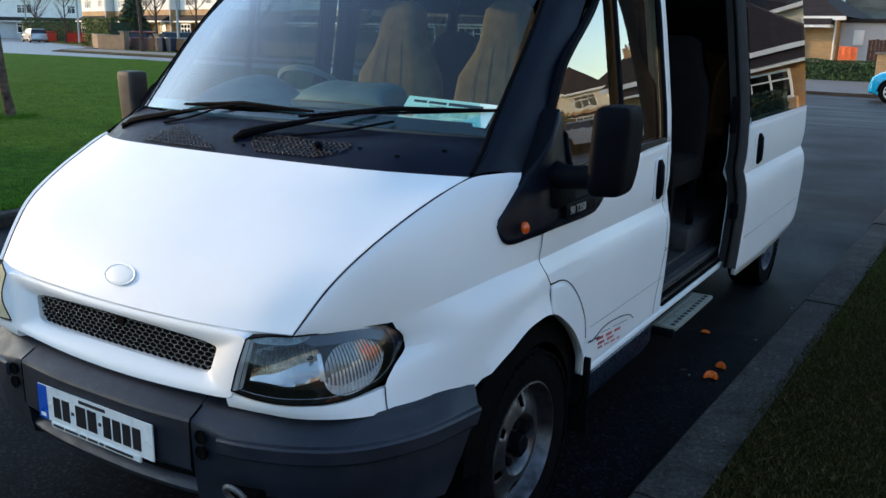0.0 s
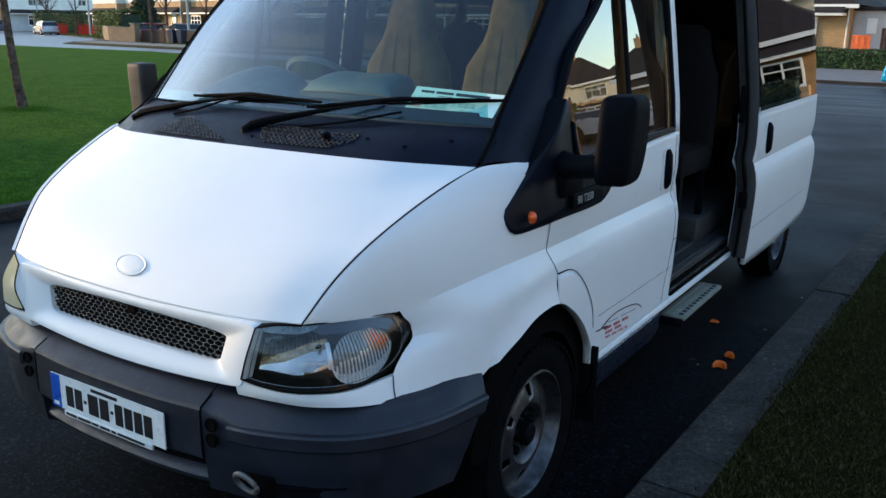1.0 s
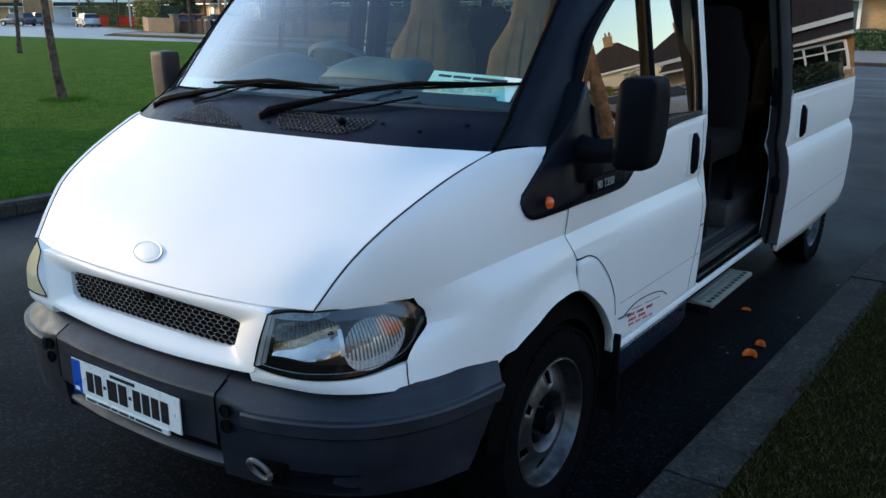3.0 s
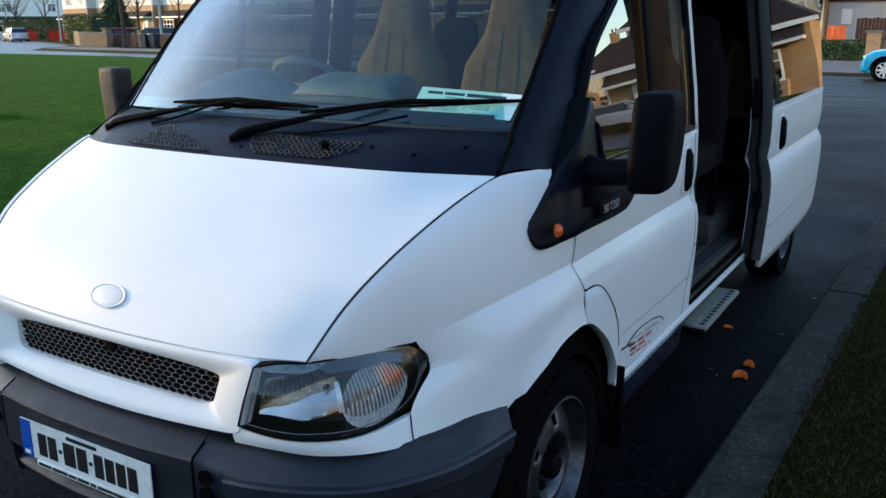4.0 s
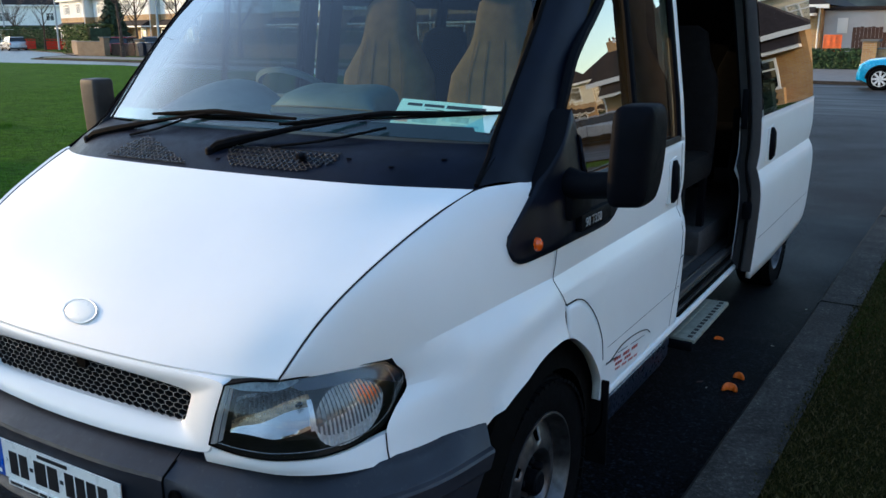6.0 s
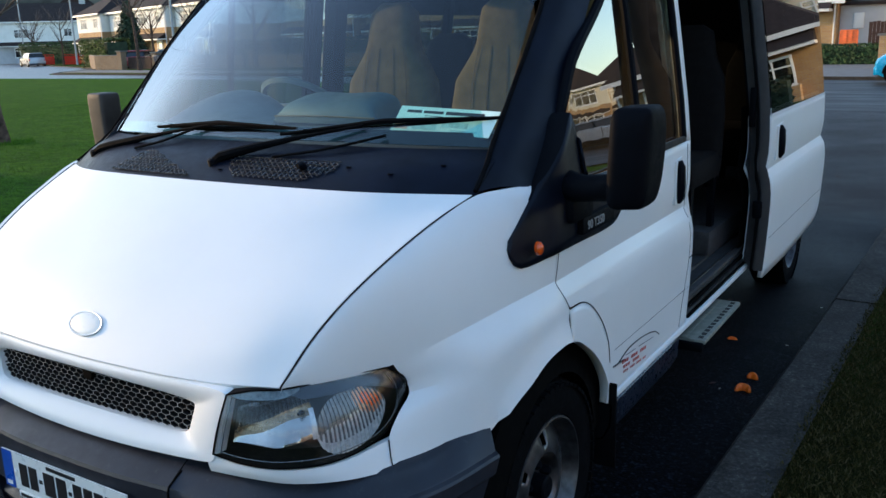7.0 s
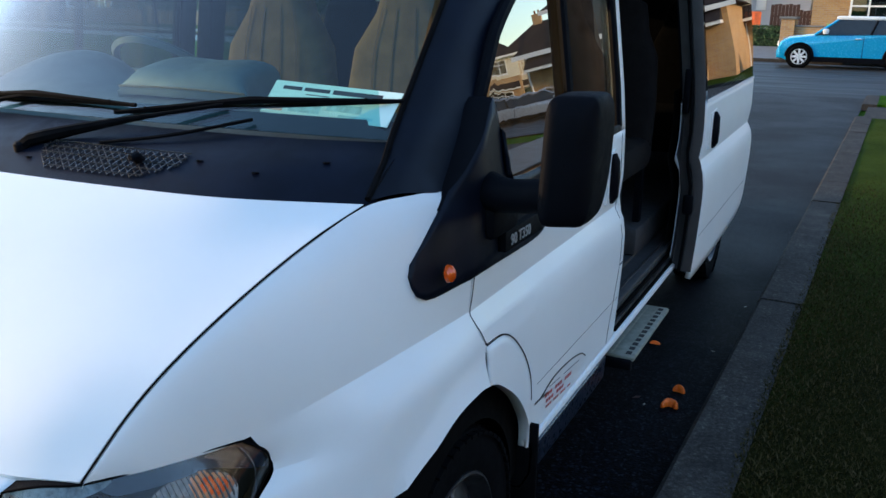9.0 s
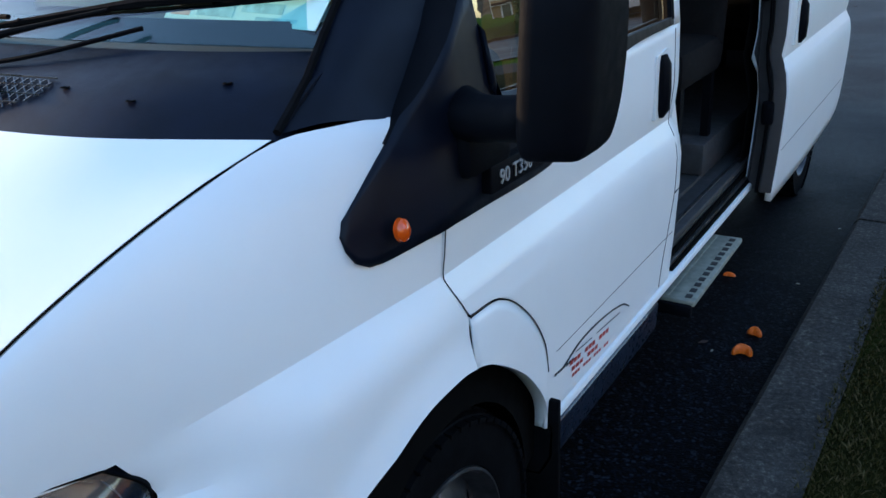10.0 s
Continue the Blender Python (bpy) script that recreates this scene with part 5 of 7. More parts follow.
# folding step
stp = part("folding_step", cbox(0.918, 2.225, 0.352, 1.033, 2.82, 0.372, 0.006), STEPM, VAN, "pulled-out aluminium tread with black grit strips")
for i in range(12):
    part("grit_strip", cbox(0.996, 2.245 + i * 0.0475, 0.371, 1.016, 2.245 + i * 0.0475 + 0.028, 0.3735, 0.0005), GRIT, stp)
part("grit_strip", cbox(0.925, 2.235, 0.371, 0.95, 2.81, 0.374, 0.001), STEPM, stp)
part("step_end", cbox(0.905, 2.205, 0.322, 1.028, 2.227, 0.362, 0.008), BLACK, stp)

# sign writing on the door: a swoosh and bars
near_door = bpy.data.objects["front_door"]
part("sign_swoosh", ctube([(side_x(y, z) + 0.001, y, z) for y, z in curve([(1.40, 0.548, 0), (1.50, 0.571, 0), (1.65, 0.566, 0), (1.78, 0.542, 0), (1.83, 0.516, 0)], 20)[:, :2]], 0.0024, 6), INK, near_door)
for y, z, w, h, m, n in ((1.355, 0.548, 0.11, 0.008, INK, 7), (1.44, 0.531, 0.25, 0.0125, REDP, 11), (1.455, 0.510, 0.19, 0.0115, REDP, 8), (1.46, 0.492, 0.235, 0.0085, REDP, 14), (1.60, 0.541, 0.16, 0.003, INK, 1), (1.47, 0.553, 0.10, 0.003, INK, 1)):
    for i in range(n):
        if n > 4 and i % 4 == 3:
            continue
        a = y + i * w / n
        part("sign_bar", sheet(np.array([[(side_x(yy, zz) + 0.0015, yy, zz) for zz in (z - 0.10 * (yy - y), z + h - 0.10 * (yy - y))] for yy in (a, a + w / n * (0.78 if n > 1 else 1.0))])), m, near_door)

# wheels
def wheel(x, y, s):
    z = 0.306
    prof = [(0.215, -0.095), (0.26, -0.102), (0.310, -0.100), (0.322, -0.088), (0.326, -0.06), (0.327, 0.0), (0.326, 0.06), (0.322, 0.088), (0.310, 0.100), (0.26, 0.104), (0.222, 0.096), (0.205, 0.07), (0.205, -0.07)]
    w = part("wheel", spun(prof, 56, "x", (x * s, y, z), True), RUBBER, VAN)
    bm = bmesh.new()
    for k in range(56):
        for o, sh in ((0.055, 0.0), (-0.055, 0.5), (0.0, 0.25), (0.092, 0.1)):
            a = 2 * math.pi * (k + sh) / 56
            m = Matrix.Translation((x * s + o * s, y, z)) @ Matrix.Rotation(a, 4, "X")
            r = 0.326 if abs(o) < 0.08 else 0.315
            box(bm, -0.017, -0.014, r - 0.006, 0.017, 0.014, r + 0.004, m=m)
    part("tread", bm, RUBBER, w, smooth=0)["kind"] = "stuff"
    f = s
    rimp = [(0.221, 0.088), (0.218, 0.098), (0.212, 0.100), (0.206, 0.092), (0.200, 0.060), (0.192, 0.048), (0.180, 0.052), (0.160, 0.064), (0.130, 0.078), (0.105, 0.080), (0.092, 0.070), (0.085, 0.050), (0.078, 0.040), (0.060, 0.040), (0.02, 0.040)]
    bmr = bmesh.new()
    n = 60
    rings = [[bmr.verts.new((x * s + f * a, y + r * math.cos(2 * math.pi * k / n), z + r * math.sin(2 * math.pi * k / n))) for k in range(n)] for r, a in rimp]
    for i, (p, q) in enumerate(zip(rings, rings[1:])):
        for k in range(n):
            hole = i in (6, 7) and k % 10 in (3, 4)
            if not hole:
                bmr.faces.new((p[k], p[(k + 1) % n], q[(k + 1) % n], q[k]))
    bmr.faces.new(rings[-1])
    bmesh.ops.recalc_face_normals(bmr, faces=bmr.faces[:])
    part("rim", bmr, STEEL, w, "worn silver steel rim", mods=[("SOLIDIFY", dict(thickness=0.004, offset=-1.0))])
    part("brake_drum", spun([(0.19, 0.0), (0.19, 0.03), (0.02, 0.03)], 32, "x", (x * s, y, z)), GAP, w)
    part("hub_cap", spun([(0.036, 0.03), (0.036, 0.088), (0.030, 0.094), (0.002, 0.095)] if s > 0 else [(0.036, -0.03), (0.036, -0.088), (0.030, -0.094), (0.002, -0.095)], 24, "x", (x * s, y, z)), BLACK, w)
    for k in range(5):
        a = 2 * math.pi * k / 5 + 0.3
        part("wheel_nut", spun([(0.015, 0.035 * s), (0.015, 0.062 * s), (0.010, 0.070 * s), (0.001, 0.071 * s)], 6, "x", (x * s, y + 0.066 * math.cos(a), z + 0.066 * math.sin(a))), BLACK, w)


for yy in (0.945, 4.62):
    wheel(0.832, yy, 1)
    wheel(0.832, yy, -1)

# wipers


def wiper(a, b, c, d):
    """Arm from the spindle a over b to the blade between c and d."""
    w = part("wiper_arm", ctube(curve([a, tuple(np.array(a) + np.array((0, 0.0, 0.012))), tuple((np.array(a) + np.array(b)) / 2 + np.array((0, 0, 0.012))), b], 14), [0.015, 0.015, 0.0145, 0.0135, 0.012, 0.0105, 0.009, 0.0075, 0.006, 0.005, 0.0045, 0.0045, 0.0045, 0.0045], 8), RUBBER, VAN, "black wiper arm with its blade")
    c, d = np.array(c), np.array(d)
    bm = bmesh.new()
    m = (c + d) / 2
    up = np.array((0, -0.008, 0.010))
    tube(bm, [c, c * 0.7 + d * 0.3 + up, m + up * 1.5, c * 0.3 + d * 0.7 + up, d], [0.004, 0.006, 0.009, 0.006, 0.004], 6)
    for t in (0.12, 0.32, 0.68, 0.88):
        k = c * (1 - t) + d * t
        tube(bm, [k + up * 0.9, k], 0.0032, 5)
    part("wiper_bridge", bm, RUBBER, w)
    part("wiper_blade", ctube(curve([c, d], 6), 0.0050, 6), RUBBER, w)
    part("wiper_pivot", spun([(0.016, -0.01), (0.018, 0.008), (0.012, 0.014)], 14, "z", a), BLACK, w)


def ws_at(x, v):
    """A place on the windscreen: x across, v up from its base."""
    col = np.array([WS[:, j] for j in range(20)])
    j = v * 19
    j0 = int(min(18, j))
    row = col[j0] * (1 - (j - j0)) + col[j0 + 1] * (j - j0)
    return np.array([np.interp(x, row[:, 0], row[:, k]) for k in range(3)]) + np.array((0, -0.010, 0.008))


wiper(tuple(scut_at(0.0, 0.38)), tuple(ws_at(0.42, 0.055)), tuple(ws_at(0.153, 0.01)), tuple(ws_at(0.79, 0.10)))
wiper(tuple(scut_at(-0.66, 0.35)), tuple(ws_at(-0.12, 0.045)), tuple(ws_at(-0.428, 0.02)), tuple(ws_at(0.20, 0.035)))
for x0, x1 in ((-0.42, -0.22), (0.20, 0.50)):
    part("washer_hose", ctube(curve([tuple(scut_at(x0, 0.55) + np.array((0, 0, 0.005))), tuple(scut_at((x0 + x1) / 2, 0.75) + np.array((0, 0, 0.012))), tuple(ws_at(x1, 0.02))], 10), 0.004, 6), RUBBER, scuttle)

# ---- the cab and cabin ----
DASHG = loft([[(-0.86, 0.93, 1.27), (-0.4, 0.84, 1.29), (0, 0.82, 1.30), (0.4, 0.84, 1.29), (0.86, 0.93, 1.27)], [(-0.86, 1.12, 1.30), (-0.66, 1.10, 1.375), (-0.46, 1.10, 1.395), (-0.20, 1.10, 1.345), (0.10, 1.10, 1.35), (0.45, 1.10, 1.34), (0.86, 1.12, 1.285)], [(-0.86, 1.24, 1.30), (-0.68, 1.24, 1.41), (-0.47, 1.25, 1.445), (-0.24, 1.24, 1.365), (0.10, 1.24, 1.36), (0.45, 1.24, 1.35), (0.86, 1.24, 1.28)], [(-0.86, 1.34, 1.24), (-0.66, 1.35, 1.37), (-0.46, 1.36, 1.39), (-0.2, 1.32, 1.29), (0.10, 1.33, 1.31), (0.45, 1.33, 1.30), (0.86, 1.34, 1.22)], [(-0.86, 1.36, 0.9), (-0.4, 1.38, 0.9), (0, 1.34, 0.9), (0.4, 1.36, 0.9), (0.86, 1.36, 0.9)]], 50, 30)
dash = part("dashboard", sheet(DASHG, flip=True), DASH, VAN, "grey plastic dashboard")
rows = [[(-0.17, 1.07, 1.345), (0.05, 1.055, 1.35), (0.27, 1.07, 1.345)], [(-0.165, 1.065, 1.372), (0.05, 1.05, 1.377), (0.265, 1.065, 1.372)], [(-0.13, 1.10, 1.412), (0.05, 1.09, 1.42), (0.23, 1.10, 1.412)], [(-0.12, 1.25, 1.425), (0.05, 1.26, 1.433), (0.22, 1.25, 1.425)], [(-0.14, 1.27, 1.35), (0.05, 1.28, 1.35), (0.24, 1.27, 1.35)]]
rows = [[(r[0][0] - 0.02, r[0][1], 1.325)] + r + [(r[-1][0] + 0.02, r[-1][1], 1.325)] for r in rows]
part("dash_tray", sheet(loft(rows, 36, 20), flip=True), DASH, dash)
part("dash_edge", ctube(curve([(-0.165, 1.063, 1.371), (0.05, 1.048, 1.376), (0.262, 1.063, 1.371)], 12), 0.0035, 6), TAN, dash)
wh = part("steering_wheel", spun([(0.190, -0.014), (0.204, 0.0), (0.190, 0.014), (0.176, 0.0)], 40, "z", closed=True), DASH, VAN, "dark steering wheel")
wh.matrix_basis = Matrix.Translation((-0.42, 1.53, 1.355)) @ Euler((radians(-40), 0, 0)).to_matrix().to_4x4()
sp = part("steering_hub", cbox(-0.18, -0.05, -0.03, 0.18, 0.05, -0.005, 0.012), DASH, wh)
sp.matrix_parent_inverse = Matrix.Identity(4)


def back_shape(w0, w1, w2, h0, h1, y, lean, depth, x):
    """An upholstered back that narrows into a headrest."""
    rows = []
    for t in np.linspace(0, 1, 22):
        z = h0 + (h1 - h0) * t
        w = lerp([(0, w0), (0.35, w0), (0.62, w1), (0.78, w2), (0.95, w2 * 0.86), (1, w2 * 0.5)], t)
        yc = y + lean * t
        d = depth * lerp([(0, 1), (0.6, 0.85), (0.95, 0.7), (1, 0.35)], t)
        ring = []
        for a in np.linspace(0, 2 * math.pi, 29):
            c, sn = math.cos(a), math.sin(a)
            ring.append((x + w * math.copysign(abs(c) ** 0.55, c), yc + d * math.copysign(abs(sn) ** 0.6, sn), z))
        rows.append(ring)
    return np.array(rows)


STITCH = plain("brown_seat_piping", (0.080, 0.053, 0.029), 0.8)


def front_seat(x, y):
    g = back_shape(0.27, 0.235, 0.135, 0.86, 1.78, y, 0.10, 0.085, x)
    s_ = part("front_seat", sheet(g), TAN, VAN, "high-backed tan cloth seat")
    for dx in (-0.13, -0.05, 0.05, 0.13):
        part("seam", ctube([(x + dx * lerp([(0, 1), (0.6, 0.95), (1, 0.5)], t), y + 0.10 * t - 0.086 * lerp([(0, 1), (0.6, 0.85), (0.95, 0.7)], t) - 0.001, 0.86 + 0.92 * t) for t in np.linspace(0.1, 0.78, 14)], 0.0013, 6), STITCH, s_)
    part("cushion", cbox(x - 0.25, y - 0.52, 0.74, x + 0.25, y + 0.04, 0.90, 0.05), TAN, s_)
    part("seat_base", cbox(x - 0.2, y - 0.45, 0.5, x + 0.2, y, 0.75), CABIN, s_)


front_seat(-0.45, 2.12)
front_seat(0.14, 2.12)
front_seat(0.63, 2.12)


def rear_seat(x, y, z0=0.54):
    g = back_shape(0.215, 0.20, 0.15, z0 + 0.42, z0 + 1.10, y, 0.10, 0.055, x)
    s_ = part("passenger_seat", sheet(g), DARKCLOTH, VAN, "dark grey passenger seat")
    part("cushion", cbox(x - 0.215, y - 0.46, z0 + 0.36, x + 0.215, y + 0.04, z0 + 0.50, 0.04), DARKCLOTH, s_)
    for dx in (-0.18, 0.18):
        for dy in (-0.4, -0.02):
            part("leg", cbox(x + dx - 0.015, y + dy - 0.02, z0, x + dx + 0.015, y + dy + 0.02, z0 + 0.38), BLACK, s_)


for row, y in enumerate((2.95, 3.75, 4.6)):
    for x in (-0.66, -0.22, 0.22, 0.66) if row == 2 else (-0.66, -0.22, 0.24):
        rear_seat(x, y, 0.54)
rear_seat(0.62, 3.12, 0.54)
part("grab_rail", ctube([(0.66, 2.36, 0.54), (0.66, 2.36, 1.6)], 0.014, 8), BLACK, VAN)

# ---- card behind the windscreen ----
card = part("dashboard_card", prism([(0, 0), (0.325, 0), (0.335, 0.085), (0.01, 0.085)], 0.0, 0.002, "z"), CARD)
tagged(card, "pale mint card leaning at the foot of the windscreen", "card")
CM = Matrix.Translation((0.447, 0.889, 1.358)) @ Euler((radians(52), 0, radians(3))).to_matrix().to_4x4() @ Matrix.Rotation(radians(-3.0), 4, "Z")
card.matrix_basis = CM
FADED = plain("faded_blue_print", (0.36, 0.58, 0.58), 0.6, vary=0.3, scale=60)
for x0, y0, x1, y1, m in ((0.035, 0.064, 0.085, 0.073, INK), (0.092, 0.064, 0.158, 0.073, INK), (0.166, 0.063, 0.29, 0.074, INK), (0.10, 0.0545, 0.16, 0.0565, INK), (0.012, 0.008, 0.055, 0.030, PINK), (0.07, 0.010, 0.15, 0.042, FADED), (0.165, 0.022, 0.25, 0.040, FADED), (0.20, 0.008, 0.285, 0.015, FADED)):
    part("print_bar", cbox(x0, y0, 0.002, x1, y1, 0.0026), m, card).matrix_parent_inverse = Matrix.Identity(4)

# ---- kerbs, verges ----
def kerb_line(name, pts, w, h, label):
    """A row of kerb stones along points, each a stone of its own."""
    top = thing(name, (pts[0][0], pts[0][1], 0), label, "kerb", kind="structure")
    d = [Vector((*p, 0)) for p in pts]
    for a, b in zip(d, d[1:]):
        n = max(1, round((b - a).length / 0.92))
        u = (b - a) / n
        for i in range(n):
            p, q = a + u * i, a + u * (i + 1)
            t = u.normalized()
            side = Vector((t.y, -t.x, 0)) * w
            gap = t * 0.004
            jz = random.uniform(-0.006, 0.006)
            bm = bmesh.new()
            lo = [p + gap, q - gap, q - gap + side, p + gap + side]
            vs = [bm.verts.new(v + Vector((0, 0, -0.02))) for v in lo]
            inset = side.normalized() * 0.02
            hi = [bm.verts.new(v + o + Vector((0, 0, h + jz))) for v, o in zip(lo, (inset, inset, Vector(), Vector()))]
            ch = [bm.verts.new(v + Vector((0, 0, h + jz - 0.025))) for v in lo[:2]]
            bm.faces.new((vs[0], vs[1], ch[1], ch[0]))
            bm.faces.new((ch[0], ch[1], hi[1], hi[0]))
            bm.faces.new(hi)
            bm.faces.new((vs[2], vs[3], hi[3], hi[2]))
            bm.faces.new((vs[1], vs[2], hi[2], hi[1], ch[1]))
            bm.faces.new((vs[3], vs[0], ch[0], hi[0], hi[3]))
            bmesh.ops.recalc_face_normals(bm, faces=bm.faces[:])
            part("kerb_stone", bm, KERB, top, smooth=20)
    return top


def lawn(name, outline, z, material, label, lo=-0.03):
    bm = bmesh.new()
    a = [bm.verts.new((x, y, lo)) for x, y in outline]
    b = [bm.verts.new((x, y, z)) for x, y in outline]
    bm.faces.new(b)
    for i in range(len(a)):
        j = (i + 1) % len(a)
        bm.faces.new((a[i], a[j], b[j], b[i]))
    bmesh.ops.recalc_face_normals(bm, faces=bm.faces[:])
    return solo(name, bm, material, label, "grass", kind="structure", smooth=0)


KW = 0.225
kerb_line("kerb", [(kerb_x(-8), -8), (kerb_x(13.2), 13.2)], KW, 0.10, "worn concrete kerb stones beside the van")
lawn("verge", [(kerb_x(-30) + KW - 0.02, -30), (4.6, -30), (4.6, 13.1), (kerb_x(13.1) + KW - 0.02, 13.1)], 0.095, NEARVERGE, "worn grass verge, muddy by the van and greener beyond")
kerb_line("kerb", [(kerb_x(15.2), 15.2), (kerb_x(17.0), 17.0)], KW, 0.09, "short run of kerb past the driveway")
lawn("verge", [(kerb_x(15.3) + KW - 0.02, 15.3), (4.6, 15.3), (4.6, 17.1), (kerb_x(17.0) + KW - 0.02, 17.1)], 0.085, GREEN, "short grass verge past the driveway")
lawn("driveway", [(kerb_x(13.2) + 0.1, 13.15), (15.5, 13.15), (15.5, 15.25), (kerb_x(15.2) + 0.1, 15.25)], 0.05, KERB, "dark concrete driveway")
lawn("footpath", [(4.6, -30), (6.2, -30), (6.2, 17.2), (4.6, 17.2)], 0.10, PATHM, "grey concrete footpath")
kerb_line("kerb", [(-4.72, 9.5), (-4.65, -6)], 0.16, 0.11, "worn concrete kerb along the green")
kerb_line("kerb", [(-35.3, 28.3), (-20, 25.0), (-8.5, 20.4), (-5.9, 17.6), (-5.0, 13.0), (-4.72, 9.5)], 0.16, 0.11, "curved concrete kerb at the corner of the green")
lawn("green", [(-4.80, -40), (-4.80, 9.5), (-5.1, 13.0), (-6.0, 17.6), (-8.6, 20.5), (-20, 25.0), (-35.3, 28.3), (-60, 28.9), (-110, 31), (-110, -40)], 0.105, GREEN, "broad open green of short grass")

# ---- orange peel on the road ----
def peel(x, y, r, sweep, turn, tall):
    """A curved strip of peel, arched in section, thinning to its ends."""
    g = []
    for a in np.linspace(-sweep / 2, sweep / 2, 21):
        taper = max(0.12, math.cos(a / sweep * math.pi) ** 0.45)
        w = 0.42 * r * taper
        row = []
        for b in np.linspace(-1.35, 1.35, 9):
            rr = r * 0.72 + w * math.sin(b) + 0.03 * r * math.sin(5 * a)
            row.append((rr * math.cos(a), rr * math.sin(a), 0.002 + tall * taper * (math.cos(b) - math.cos(1.35)) / (1 - math.cos(1.35))))
        g.append(row)
    bm = sheet(np.array(g), flip=True, back=(0, 0, -0.002))
    ob = solo("orange_peel", bm, PEEL, "curled piece of orange peel on the asphalt", "peel", group="peel on the road")
    ob.location, ob.rotation_euler = (x, y, 0.0025), (0, 0, turn)
    return ob


peel(1.103, 2.800, 0.033, radians(150), radians(75), 0.028)
peel(1.104, 2.640, 0.037, radians(215), radians(100), 0.030)
peel(0.892, 3.295, 0.034, radians(130), radians(95), 0.012)
for i in range(26):
    a = random.uniform(-4.2, 1.15), random.uniform(2, 14)
    lf = solo("fallen_leaf", prism([(0, 0), (0.02, 0.012), (0.045, 0), (0.02, -0.012)], 0.002, 0.004, "z"), WOODF, "small brown fallen leaf on the asphalt", "leaf", group="leaves on the road")
    lf.location, lf.rotation_euler = (*a, 0.0), (0.1, 0, random.uniform(0, 6))
for x, y in ((1.17, 3.35), (1.0, 2.62), (1.22, 4.1), (0.6, 6.2)):
    lt = solo("paper_scrap", prism([(0, 0), (0.008, 0.004), (0.018, 0.003), (0.015, -0.003), (0.005, -0.004)], 0.001, 0.003, "z"), STEPM, "tiny pale paper scrap on the asphalt", "litter", group="litter on the road")
    lt.location, lt.rotation_euler = (x, y, 0.0), (0, 0, 5 * x + y)

# ---- houses ----
def window(parent, cx, z0, w, h, y, n, depth=0.09):
    """A white-framed window in a wall whose outer face is y = y, facing -y."""
    win = part("window", cbox(cx - w / 2 - 0.06, y - 0.03, z0 - 0.08, cx + w / 2 + 0.06, y + 0.03, z0, 0.0), UPVC, parent)
    bm = bmesh.new()
    f = 0.07
    for x0, x1 in [(cx - w / 2, cx - w / 2 + f), (cx + w / 2 - f, cx + w / 2)] + [(cx - w / 2 + w * k / n - f / 2, cx - w / 2 + w * k / n + f / 2) for k in range(1, n)]:
        box(bm, x0, y - 0.02, z0, x1, y + 0.05, z0 + h)
    for a in (z0, z0 + h - f, z0 + h * 0.66):
        box(bm, cx - w / 2 + f, y - 0.018, a, cx + w / 2 - f, y + 0.048, a + f)
    part("window_frame", bm, UPVC, win, smooth=0)
    part("pane", cbox(cx - w / 2 + 0.02, y + 0.02, z0 + 0.02, cx + w / 2 - 0.02, y + 0.03, z0 + h - 0.02), HGLASS, win)
    part("room_behind", cbox(cx - w / 2, y + 0.06, z0, cx + w / 2, y + 0.075, z0 + h), CREAM if n % 2 else CABIN, win)
    part("reveal", cbox(cx - w / 2 - 0.02, y + 0.05, z0 - 0.02, cx + w / 2 + 0.02, y + 0.055, z0 + h + 0.02), UPVC, win)


